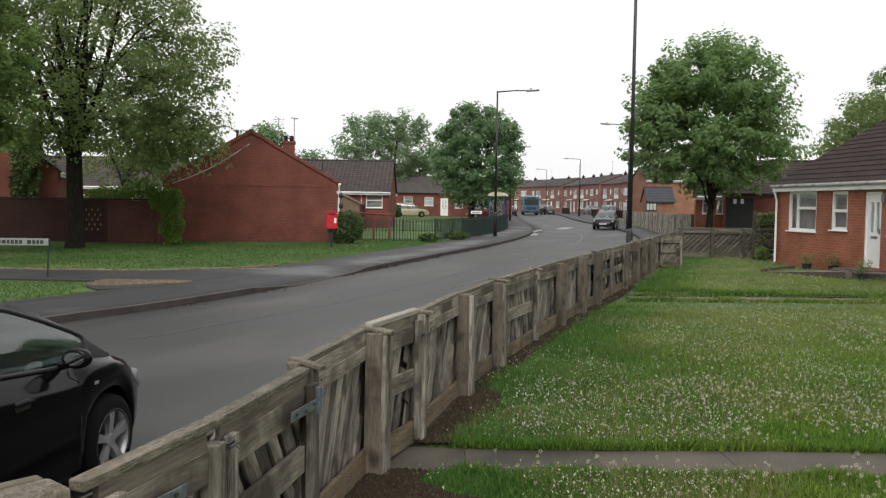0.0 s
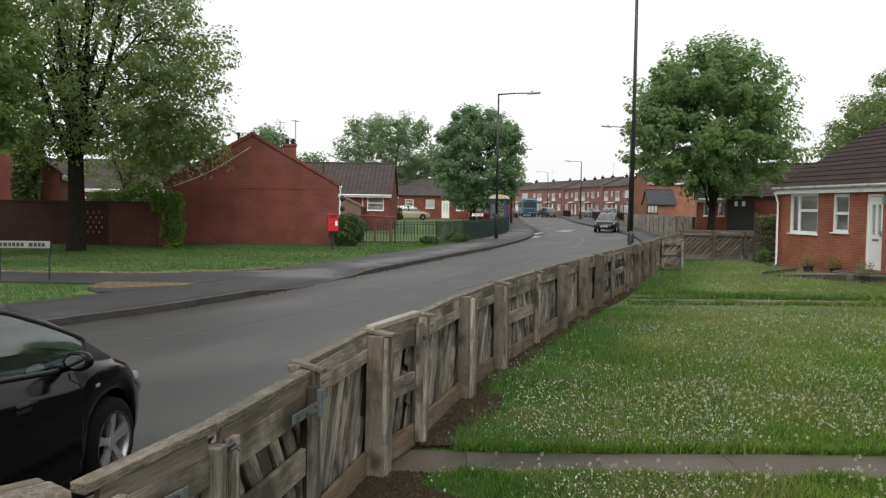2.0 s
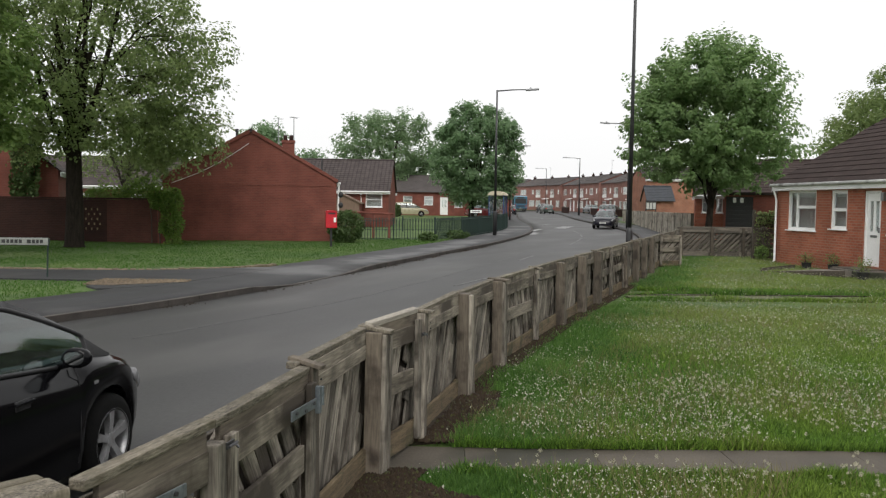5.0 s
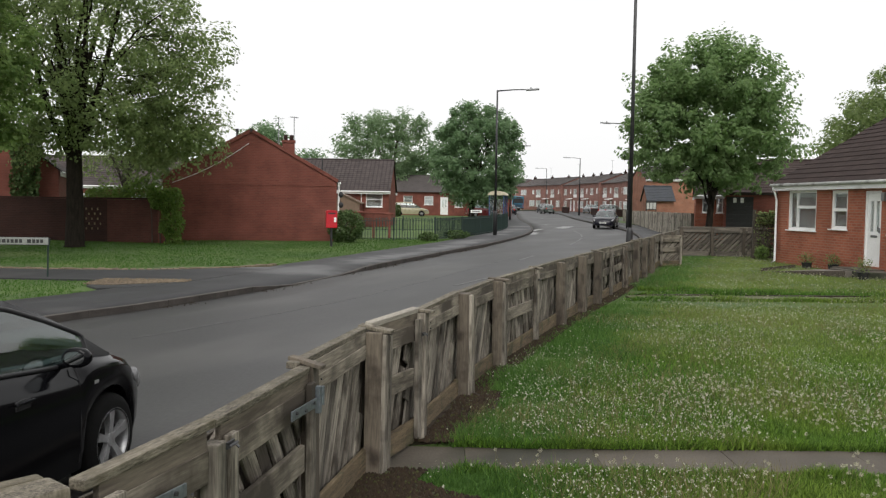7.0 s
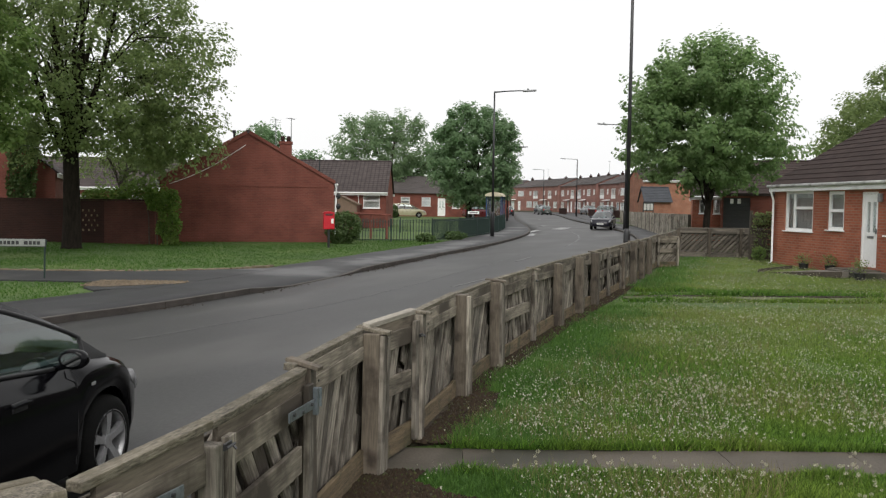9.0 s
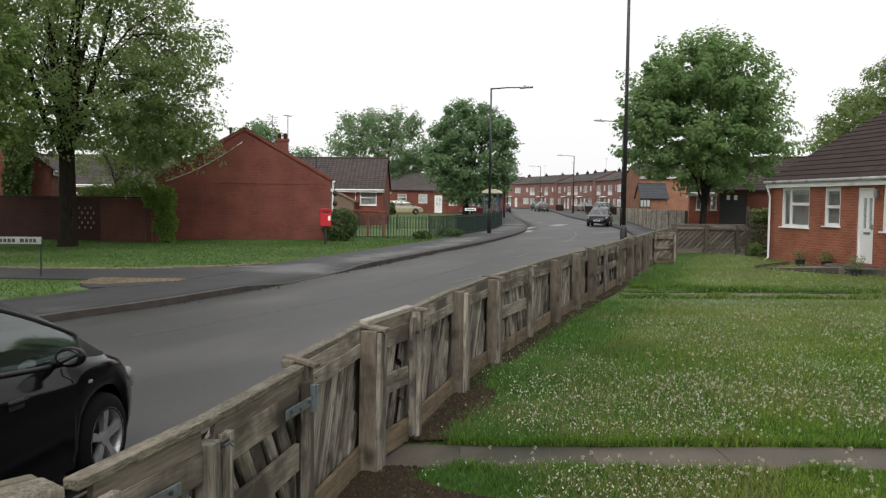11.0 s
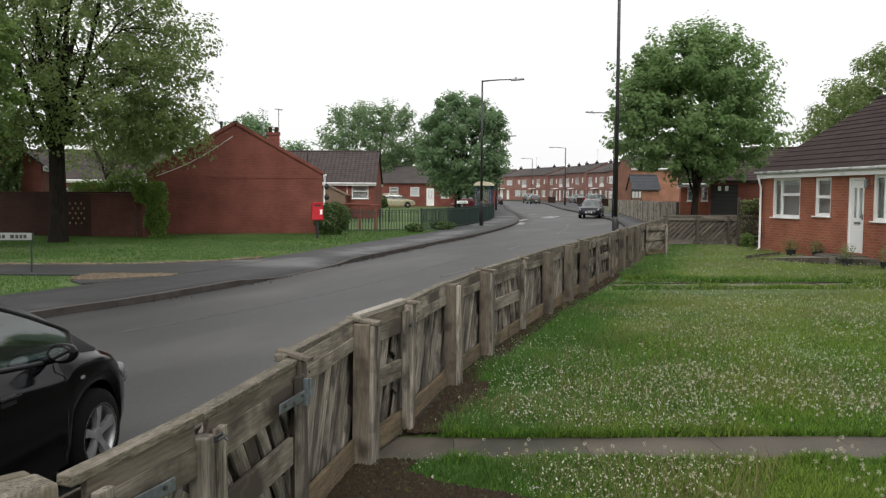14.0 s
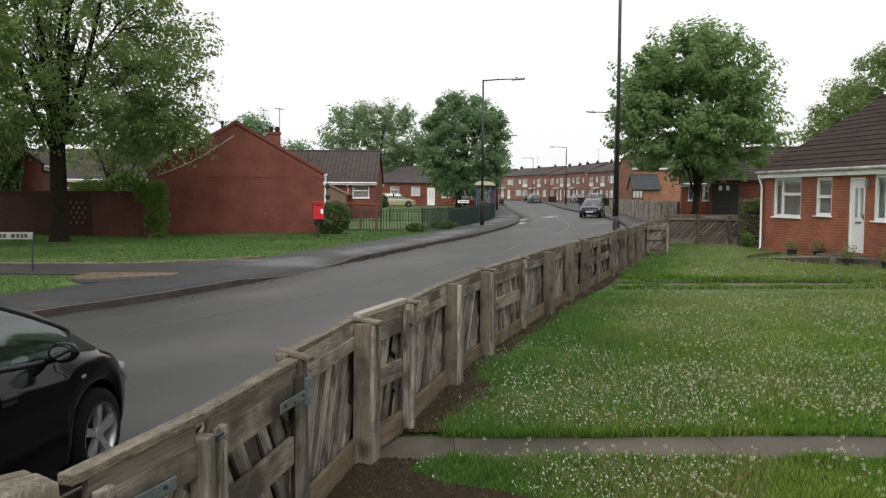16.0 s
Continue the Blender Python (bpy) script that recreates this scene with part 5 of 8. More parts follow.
def build_left_houses():
    z = rise(38) + 0.08
    house("corner_house", "red brick house end grown over with ivy behind the wall", pose(-25.68, 35.86, z, 0, 0, 20), 8.6, 11.0, 3.1, 6.4, BRICK_RED, TILE_GREY, ridge_along="y", over=0.15, verge=0.06)
    z = rise(62) + 0.08
    house("bungalow", "distant brown-roofed bungalow with white fascia behind the garden wall", pose(-31, 62, z), 10.8, 8, 2.75, 4.9, BRICK_RED, TILE_GREY,
          front=[(1.5, 0.9, 1.4, 1.2), (4.2, 0.9, 1.0, 1.2), (8.2, 0.9, 1.4, 1.2)])
    # terrace front behind the railings
    z = rise(60) + 0.1
    h = house("bungalow", "red brick bungalow with a grey tiled roof behind the railings", pose(-12.2, 60.4, z), 8.3, 8.5, 2.62, 4.85, BRICK_RED, TILE_RIB,
              front=[(6.67, 1.4, 1.18, 0.96)], window_bars=(("h", 0.55, 0.0, 1.0),), over=0.3)
    downpipe(h, 6.35, 2.4, 0.3)
    part("vent_pipe", tube([(3.2, 2.4, 3.6), (3.2, 2.4, 4.9)], 0.05, 8), BLACK_METAL, h, "black vent pipe")
    p = thing("brick_porch", "small red brick porch with a brown gabled roof", "porch", pose(-7.95, 58.0, z))
    part("wall", wall_mesh(2.2, 1.7, 0.2, [], 0.55), BROWN_BOARDS, p, "brown boarded gable")
    for q in (pose(2.2, 0.2, 0, 0, 0, 90), pose(0, 2.4, 0, 0, 0, -90)):
        b = part("wall", wall_mesh(2.2, 1.7, 0.2, []), BRICK_RED, p)
        b.matrix_basis = q
    for q in (pose(-0.12, 2.4, 1.66, 0, 0, -90), pose(2.32, -0.1, 1.66, 0, 0, 90)):
        b = part("roof", roof_slope(2.5, 1.22, 0.6, 0.3), BROWN_BOARDS, p, "small brown roof slope")
        b.matrix_basis = q
    z = rise(105) + 0.1
    house("bungalow", "long red brick bungalow with white windows beyond the green", pose(-9.5, 106, z), 18.0, 9, 2.95, 5.0, BRICK_RED, TILE_HAZED,
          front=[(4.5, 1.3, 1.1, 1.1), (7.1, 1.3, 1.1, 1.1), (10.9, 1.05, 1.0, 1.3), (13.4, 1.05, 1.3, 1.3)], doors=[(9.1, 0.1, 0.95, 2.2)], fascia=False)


HOLE_LIGHT = surface("hole_light", (0.26, 0.21, 0.12), (0.4, 0.33, 0.2), 0.8, scale=3, fine=30, bump=0.1)


def build_garden_wall():
    z = rise(36) + 0.05
    w = thing("garden_wall", "dark brown brick garden wall with a pierced panel, overgrown at its end", "wall", pose(-19.8, 37.3, z, 0, 0, -10.2), kind="structure")
    d = 8.0
    holes = []
    # a pierced panel of small openings
    for r in range(5):
        for c in range(4):
            x0 = 4.15 + c * 0.27 + (0.13 if r % 2 else 0)
            holes.append((x0, x0 + 0.105, 0.55 + r * 0.21, 0.645 + r * 0.21))
    # this run's brick carries the tree shade in its colour
    part("wall_face", wall_mesh(5.5, 1.86, 0.22, holes), BRICK_BROWN_SHADED, w)
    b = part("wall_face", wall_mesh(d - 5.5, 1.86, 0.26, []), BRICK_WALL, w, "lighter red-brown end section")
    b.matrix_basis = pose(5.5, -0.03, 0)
    part("coping", block((d + 0.1, 0.3, 0.07), pose(d / 2, 0.11, 1.9), 0.012), BRICK_BROWN_SHADED, w, "row of coping bricks on edge")
    part("pier", block((0.44, 0.44, 1.98), pose(d + 0.1, 0.11, 0.95), 0.012), BRICK_RED, w, "brick end pier")
    # added tan blocks fill the openings, coloured as the light seen through them
    for x0, x1, z0, z1 in holes:
        part("hole_light_block", block((x1 - x0, 0.1, z1 - z0), pose((x0 + x1) / 2, 0.1, (z0 + z1) / 2), 0.006), HOLE_LIGHT, w)


def build_right_houses():
    z = rise(44) + 0.1
    house("bungalow", "orange brick bungalow partly hidden behind the tree", pose(13.95, 47.0, z, 0, 0, -16), 9.0, 8.0, 2.55, 4.5, BRICK_ORANGE, TILE_BROWN,
          front=[(0.36, 1.5, 0.4, 0.92), (1.1, 1.5, 0.36, 0.88)], over=0.3)
    g = thing("garage", "flat-roofed brick garage with a black ribbed door", "garage", pose(14.31, 43.22, z, 0, 0, -18))
    part("wall", wall_mesh(3.6, 2.45, 0.22, [(0.08, 1.38, 0.0, 2.36)]), BRICK_RED, g)
    for q in (pose(3.6, 0.22, 0, 0, 0, 90), pose(0, 3.6, 0, 0, 0, -90)):
        b = part("wall", wall_mesh(3.38, 2.45, 0.22, []), BRICK_RED, g)
        b.matrix_basis = q
    part("roof", block((3.9, 4.0, 0.14), pose(1.8, 1.85, 2.52), 0.01), TILE_BROWN, g, "dark flat felt roof")
    door = part("garage_door", block((1.3, 0.05, 2.36), pose(0.73, 0.1, 1.18)), TRIM_BLACK, g, "black ribbed garage door")
    for k in range(11):
        part("rib", block((1.28, 0.03, 0.16), pose(0.73, 0.07, 0.13 + k * 0.208), 0.01), TRIM_BLACK, door)
    for x in (0.49, 0.84):
        part("notice", block((0.16, 0.01, 0.24), pose(x, 0.05, 2.18), 0.002), WHITE, g, "pale paper notice")
    z = rise(92) + 0.1
    h = house("house", "two-storey orange brick house end far down the road", pose(22.4, 94, z), 7.5, 8, 4.6, 6.0, BRICK_TAN, TILE_GREY, ridge_along="x")
    h = house("store_building", "low dark-roofed brick building beside the far fence", pose(20.2, 84, z, 0, 0, -6), 2.55, 5, 2.2, 3.55, BRICK_TAN, SLATE, fascia=False)
    board = thing("notice_board", "dark-framed notice board with pale panes on two posts", "notice board", pose(20.38, 83.3, rise(83) + 0.1))
    part("panel", block((1.0, 0.05, 0.86), pose(0, 0, 1.72), 0.01), TRIM_BLACK, board, "dark back board")
    for x in (-0.32, 0.0, 0.32):
        part("pane", block((0.25, 0.012, 0.62), pose(x, -0.034, 1.68), 0.003), PAPER, board, "pale pane")
        part("finial", tube([(x, 0, 2.14), (x, 0, 2.2), (x, 0, 2.26)], [0.03, 0.06, 0.02], 8), TRIM_BLACK, board)
    for x in (-0.48, 0.48):
        part("post", tube([(x, 0, -0.1), (x, 0, 2.2)], 0.045, 8), TRIM_BLACK, board)
    # the two-storey terrace that follows the bend
    line = spline([(31.5, 118), (29.8, 130), (28.3, 142), (26.8, 154), (25.2, 166), (22.8, 179), (17.0, 191), (8.0, 198), (-4, 202)], 6.2)
    for i in range(len(line) - 1, 0, -1):
        p, q = line[i], line[i - 1]
        d = q - p
        long = float(np.linalg.norm(d))
        yaw = math.degrees(math.atan2(d[1], d[0]))
        z = rise(p[1]) + 0.1
        # houses stand in pairs, every other pair set forward
        step = 0.5 if (i // 2) % 2 else 0.0
        p = p + np.array((d[1], -d[0])) / long * step
        flip = i % 2
        fr = [(0.6, 3.25, 2.1, 1.15), (long - 1.7, 3.45, 0.75, 0.9), (0.6 if flip else long - 2.7, 0.8, 2.1, 1.3)]
        dr = [(long - 1.6 if flip else 0.6, 0.1, 0.95, 2.05)]
        h = house("terraced_house", "red brick two-storey terraced house with white windows and a chimney", pose(p[0], p[1], z, 0, 0, yaw), long, 8.0, 5.2 + 0.1 * (step > 0), 6.8 + 0.1 * (step > 0), BRICK_HAZED, TILE_HAZED,
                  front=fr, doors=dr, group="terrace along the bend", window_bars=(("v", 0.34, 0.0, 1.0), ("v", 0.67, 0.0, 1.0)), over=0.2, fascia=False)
        chimney(h, 0.5, 4.0, 6.2, 7.3, 0.46, BRICK_BROWN_SHADED, 1)
        if i % 3:
            part("window_panel", block((2.1, 0.05, 0.5), pose(1.65, -0.02, 2.98), 0.004), WHITE, h, "white panel below the upper window")
        if i % 2:
            part("porch_roof", block((2.0, 0.8, 0.12), pose(dr[0][0] + 0.5, -0.4, 2.45, 8, 0, 0), 0.01), WHITE, h, "white porch canopy")
        if i % 3 == 1:
            aerial(p[0] + d[0] * 0.3, p[1] + d[1] * 0.3 + 4, z + 7.2, 1.9)


def build_front_walls():
    """Low dark walls before the terrace."""
    line = spline([(24.6, 112), (23.2, 124), (22.0, 135), (20.6, 147), (18.6, 158)], 4.0)
    for p, q in zip(line, line[1:]):
        d = q - p
        if int(p[1]) % 3 == 0:
            continue
        w = thing("front_wall", "low dark brick wall before a terraced house", "wall", pose(p[0], p[1], rise(p[1]) + 0.05, 0, 0, math.degrees(math.atan2(d[1], d[0]))), group="front garden walls")
        long = float(np.linalg.norm(d)) - 0.05
        part("wall_face", block((long, 0.22, 1.05), pose(long / 2, 0, 0.5), 0.01), BRICK_BROWN_SHADED, w)
        part("coping", block((long + 0.04, 0.3, 0.07), pose(long / 2, 0, 1.06), 0.01), SLAB_DARK, w)


def build_far_fence():
    """Pale timber fence along the pavement past the garden."""
    fence = thing("roadside_fence", "pale weathered close-boarded timber fence beside the pavement", "fence")
    pts = [(12.6, 43.0), (12.9, 45.6), (13.3, 48.6), (13.7, 51.6), (14.15, 54.7), (14.6, 57.8), (15.05, 60.9), (15.5, 64), (15.95, 67.2), (16.4, 70.4), (16.85, 73.6), (17.3, 77), (17.9, 82), (18.4, 87)]
    rnd = random.Random(41)
    for p, q in zip(pts, pts[1:]):
        d = Vector((q[0] - p[0], q[1] - p[1], 0))
        z = rise(p[1]) + 0.1
        tall = float(np.interp(p[1], (43, 80), (1.48, 1.2)))
        m = pose(p[0], p[1], z, 0, 0, math.degrees(math.atan2(d.y, d.x)))
        b = part("post", block((0.14, 0.14, tall + 0.02), pose(0, -0.03, tall / 2), 0.006), WOOD_DARK, fence)
        b.matrix_basis = m
        n = int(d.length / 0.16)
        for k in range(n):
            b = part("board", block((0.15, 0.02, tall - 0.05 + rnd.uniform(-0.03, 0.03)), pose(0, 0, tall / 2 + 0.03)), WOOD_PALE, fence)
            b.matrix_basis = m @ pose(0.1 + k * d.length / n, 0.02 * (k % 2), 0)
        for zz in (0.3, 1.0):
            b = part("rail", block((0.08, 0.04, d.length), None), WOOD_DARK, fence)
            b.matrix_basis = m @ pose(d.length / 2, -0.03, zz, 0, 90, 0)


build_garden_bungalow()
build_gable_house()
build_left_houses()
build_garden_wall()
build_right_houses()
build_front_walls()
build_far_fence()


# ---- trees and shrubs ----
LEAF_MAPLE = foliage("maple_leaves", (0.14, 0.235, 0.1), (0.33, 0.455, 0.19), through_light=0.7)
LEAF_OLD = foliage("old_tree_leaves", (0.16, 0.245, 0.135), (0.34, 0.45, 0.25), through_light=0.75)
LEAF_DULL = foliage("dull_leaves", (0.15, 0.215, 0.09), (0.335, 0.415, 0.165), through_light=0.75)
LEAF_BRIGHT = foliage("bright_leaves", (0.072, 0.142, 0.038), (0.265, 0.365, 0.108), through_light=0.6)
# far leaves: lifted darks and low contrast put haze into the colour
LEAF_HAZED = foliage("hazed_distant_leaves", (0.165, 0.265, 0.145), (0.275, 0.39, 0.205), through_light=0.7)
LEAF_IVY = foliage("ivy_leaves", (0.072, 0.138, 0.03), (0.235, 0.355, 0.075), through_light=0.5)
LEAF_DARK = foliage("dark_shrub_leaves", (0.04, 0.08, 0.027), (0.135, 0.2, 0.065), through_light=0.45)
GRASS_BLADE = grass_blade("grass_blades")
VERGE_BLADE = foliage("verge_blades", (0.042, 0.108, 0.013), (0.072, 0.162, 0.02), 0.75, 0.5)
GRASS_WORN = foliage("yellow_green_blades", (0.06, 0.1, 0.022), (0.3, 0.385, 0.095), 0.65, 0.42)
GRASS_DEEP = foliage("deep_green_blades", (0.02, 0.06, 0.014), (0.15, 0.295, 0.056), 0.6, 0.42)
GRASS_DRY = foliage("dry_stems", (0.13, 0.12, 0.05), (0.24, 0.22, 0.1), 0.8, 0.2)
CLOCK = foliage("seed_heads", (0.36, 0.335, 0.24), (0.72, 0.69, 0.54), 0.9, 0.5)
PETAL = foliage("daisy_petals", (0.24, 0.25, 0.17), (0.55, 0.55, 0.44), 0.8, 0.2)


def big_mesh(name, verts, faces, material):
    """A mesh from arrays of equal-sized faces."""
    me = bpy.data.meshes.new(name)
    k = faces.shape[1]
    me.vertices.add(len(verts))
    me.vertices.foreach_set("co", np.asarray(verts, np.float32).ravel())
    me.loops.add(faces.size)
    me.loops.foreach_set("vertex_index", faces.astype(np.int32).ravel())
    me.polygons.add(len(faces))
    me.polygons.foreach_set("loop_start", np.arange(0, faces.size, k, dtype=np.int32))
    me.materials.append(material)
    me.update(calc_edges=True)
    return me


def leaves_mesh(name, centres, size, material, rnd, flat=0.5, droop=0.0, out=None):
    """One small pointed, folded leaf at each centre; out: the way out of its clump, to which a leaf turns its upper side."""
    n = len(centres)
    nrm = rnd.normal(size=(n, 3))
    nrm[:, 2] = np.abs(nrm[:, 2]) + flat
    if out is not None:
        nrm = nrm * 0.75 + out * 1.5
    nrm /= np.linalg.norm(nrm, axis=1)[:, None]
    a = rnd.normal(size=(n, 3))
    a[:, 2] -= droop
    a -= nrm * (a * nrm).sum(1)[:, None]
    a /= np.linalg.norm(a, axis=1)[:, None]
    b = np.cross(nrm, a)
    s = size * rnd.uniform(0.6, 1.35, n)[:, None]
    tip, tail = centres + a * s * 0.6, centres - a * s * 0.5
    l, r = centres + b * s * 0.42 + nrm * s * 0.14, centres - b * s * 0.42 + nrm * s * 0.14
    verts = np.stack([tail, r, tip, l], 1).reshape(-1, 3)
    i = np.arange(n)[:, None] * 4
    faces = np.concatenate([i + [0, 1, 2], i + [0, 2, 3]], 0)
    order = np.argsort(np.concatenate([np.arange(n) * 2, np.arange(n) * 2 + 1]))
    return big_mesh(name, verts, faces[order], material)


def tree(name, label, base, trunk_r, fork, crown, radii, n_clumps, per_clump, leaf, clump_r, leaf_mat, bark, seed, limbs=7, hollow=0.35, droop=0.2, lean=(0, 0), egg=0.0, low_cut=-1.0, spread=0.55, lobes=(), sprig=0.5, upright=0.5, leads=()):
    """A trunk that forks into limbs, branches and twigs, and a crown of many small leaves in clumps that point outwards. crown: the crown's middle, radii its half sizes;
    sprig: how far a clump is drawn out; upright: how steeply the limbs leave the trunk."""
    rnd = np.random.RandomState(seed)
    t = thing(name, label, "tree", pose(*base))
    c, r = np.array(crown) - np.array(base), np.array(radii)
    # clump centres, more of them towards the outside
    pts = []
    while len(pts) < n_clumps:
        v = rnd.normal(size=3)
        v /= np.linalg.norm(v)
        q = v * (hollow + (1 - hollow) * rnd.uniform() ** 0.6)
        q *= 1 + 0.16 * noise.noise(Vector(v * 2.3) + Vector((seed, 0, 0))) + 0.1 * noise.noise(Vector(v * 5.5) + Vector((0, seed, 0)))
        if q[2] < low_cut:
            continue
        k = 1 - egg * q[2]
        pts.append(c + q * r * np.array((k, k, 1)))
    for lc, lr, ln in lobes:
        v = np.clip(rnd.normal(size=(ln, 3)) * 0.5, -0.85, 0.85)
        pts += list(np.array(lc) - np.array(base) + v * np.array(lr))
    pts = np.array(pts)
    n_clumps = len(pts)
    # wood: trunk, limbs that rise from its upper part, and branches from those
    bm = bmesh.new()
    top = np.array((lean[0], lean[1], fork))
    tall = top + (c - top) * np.array((0.5, 0.5, 0.35)) * (1 if c[2] > fork else 0)
    rod(bm, [(0, 0, -0.15), (0, 0, 0.12), tuple(top * 0.35 + rnd.normal(size=3) * (0.03, 0.03, 0)), tuple(top), tuple(tall)], [trunk_r * 1.5, trunk_r * 1.1, trunk_r * 0.95, trunk_r * 0.82, trunk_r * 0.4], 12)
    part("trunk", bm, bark, t, "rough dark bark trunk", True)
    ends, wood = [], []

    def grow(bm, k, pts4, r0, r1):
        P = np.array(pts4)
        m = 7
        line = []
        for j in range(m):
            f = j / (m - 1)
            line.append((1 - f) ** 3 * P[0] + 3 * f * (1 - f) ** 2 * P[1] + 3 * f * f * (1 - f) * P[2] + f ** 3 * P[3] + (rnd.normal(size=3) * 0.05 if 0 < j < m - 1 else 0))
        rad = [r0 + (r1 - r0) * (j / (m - 1)) ** 0.8 for j in range(m)]
        rod(bm, [tuple(q) for q in line], rad, 6)
        for j in range(2, m):
            ends.append((line[j], rad[j], k))
        return line, rad
    # stout leaders that carry the trunk on upwards
    for k, e in enumerate(leads):
        bm = bmesh.new()
        wood.append(bm)
        e = np.array(e, float)
        start = top * 0.85
        d = e - start
        grow(bm, k, [start, start + d * (0.35, 0.35, 0.25), start + d * (0.7, 0.7, 0.6), e], trunk_r * 0.55, trunk_r * 0.12)
    for k in range(len(leads), len(leads) + limbs):
        bm = bmesh.new()
        wood.append(bm)
        a = math.tau * (k + rnd.uniform(-0.3, 0.3)) / limbs
        up = (k * 0.618 + rnd.uniform(0, 0.2)) % 1.0
        e = c + r * np.array((math.cos(a) * spread * (1.25 - up * 0.75), math.sin(a) * spread * (1.25 - up * 0.75), -0.35 + up * 1.1))
        start = top * rnd.uniform(0.72, 1.0)
        d = e - start
        r0 = trunk_r * rnd.uniform(0.3, 0.5)
        line, rad = grow(bm, k, [start, start + d * (0.18, 0.18, 0.3 + 0.1 * upright), start + d * (0.6 - 0.25 * upright, 0.6 - 0.25 * upright, 0.75), e], r0, r0 * 0.2)
        for j in (2, 3, 4, 5):
            s = line[j]
            near = pts[((pts - s) ** 2).sum(1).argsort()[:max(12, n_clumps // 7)]]
            g = near[rnd.randint(len(near))]
            h = g - s
            grow(bm, k, [s, s + h * (0.35, 0.35, 0.4), s + h * (0.7, 0.7, 0.8), g], rad[j] * 0.6, 0.008)
    E = np.array([q[0] for q in ends])
    for p in pts[::1 if n_clumps < 500 else 2]:
        j = int(rnd.choice(((E - p) ** 2).sum(1).argsort()[:3]))
        s, w = E[j], min(ends[j][1] * 0.5, 0.014)
        mid = (s + p) / 2 + rnd.normal(size=3) * 0.1 + np.array((0, 0, 0.06))
        rod(wood[ends[j][2]], [tuple(s), tuple(mid), tuple(p)], [w, w * 0.7, 0.005], 4, cap=False)
    for bm in wood:
        part("limb", bm, bark, t, "dark forking limb with twigs", True)
    # leaves, in clumps drawn out along the way that the twig grows
    rr = clump_r * rnd.uniform(0.6, 1.35, n_clumps)
    axis = (pts - c) / r
    axis /= np.maximum(np.linalg.norm(axis, axis=1), 0.05)[:, None]
    axis = axis + (0, 0, 0.45) + rnd.normal(size=axis.shape) * 0.3
    axis /= np.linalg.norm(axis, axis=1)[:, None]
    cen = np.repeat(pts, per_clump, 0)
    d = rnd.normal(size=(len(cen), 3)) * 0.5
    d *= (np.minimum(1.0, 0.8 / np.linalg.norm(d, axis=1)) ** 1.5)[:, None]
    out = d / np.maximum(np.linalg.norm(d, axis=1), 0.05)[:, None] * 0.8 + np.repeat(axis, per_clump, 0) * 0.35
    d[:, 2] = d[:, 2] * 0.75 - droop * np.abs(d[:, 0])
    ax = np.repeat(axis, per_clump, 0)
    d = d + ax * (d * ax).sum(1)[:, None] * sprig
    cen = cen + d * np.repeat(rr, per_clump)[:, None]
    part("crown", leaves_mesh("crown", cen, leaf, leaf_mat, rnd, droop=droop, out=out), leaf_mat, t, "crown of small green leaves with gaps")
    return t


def shrub(name, label, category, m, size, n, leaf, mat, seed):
    """A low bush: stems and a leafy mound of uneven outline."""
    rnd = np.random.RandomState(seed)
    t = thing(name, label, category, m)
    v = rnd.normal(size=(n, 3))
    v /= np.linalg.norm(v, axis=1)[:, None]
    v *= (0.55 + 0.45 * rnd.uniform(size=(n, 1)) ** 0.5)
    v *= (1 + 0.25 * np.array([noise.noise(Vector(q * 2.5) + Vector((seed, 3, 0))) for q in v]))[:, None]
    s = np.array(size)
    c = v * s * 0.5 + np.array((0, 0, s[2] * 0.5))
    c[:, 2] = np.maximum(c[:, 2], 0.02)
    for k in range(7):
        a = rnd.uniform(0, math.tau)
        bm = bmesh.new()
        rod(bm, [(0.05 * math.cos(a), 0.05 * math.sin(a), -0.05), (0.25 * s[0] * math.cos(a), 0.25 * s[1] * math.sin(a), s[2] * 0.7)], [0.02, 0.006], 5)
        part("stem", bm, BARK, t)
    part("leaves", leaves_mesh("leaves", c, leaf, mat, rnd), mat, t)
    return t


def leaf_sheet(name, label, m, wide, high, thick, n, leaf, mat, seed, category="ivy", taper=0.0):
    """Ivy and other growth lying over a wall face: an irregular mat of leaves. Local x along the wall, y outwards at minus."""
    rnd = np.random.RandomState(seed)
    t = thing(name, label, category, m)
    u, w = rnd.uniform(-0.1, 1.1, n), rnd.uniform(-0.02, 1.08, n)
    keep = np.array([noise.noise((a * 3 + seed, b * 3, 0)) + 0.75 - 1.5 * max(0, abs(a - 0.5) - 0.38) * 4 - 1.5 * max(0, b - 0.9) * 4 - taper * max(0.0, 0.62 - a) * (1.0 - b) * 3 > 0.15 for a, b in zip(u, w)])
    u, w = u[keep], w[keep]
    y = -thick * rnd.uniform(0, 1, len(u)) * (0.6 + 0.6 * np.array([noise.noise((a * 4, b * 4, seed)) for a, b in zip(u, w)]))
    c = np.stack([u * wide, y, w * high], 1)
    for k in range(6):
        bm = bmesh.new()
        x = wide * rnd.uniform(0.1, 0.9)
        rod(bm, [(x, -0.02, 0), (x + rnd.uniform(-0.2, 0.2), -0.04, high * 0.5), (x + rnd.uniform(-0.3, 0.3), -0.04, high * 0.95)], [0.03, 0.02, 0.008], 5)
        part("stem", bm, BARK, t)
    part("leaves", leaves_mesh("leaves", c, leaf, mat, rnd, flat=0.1, droop=0.8), mat, t)
    return t


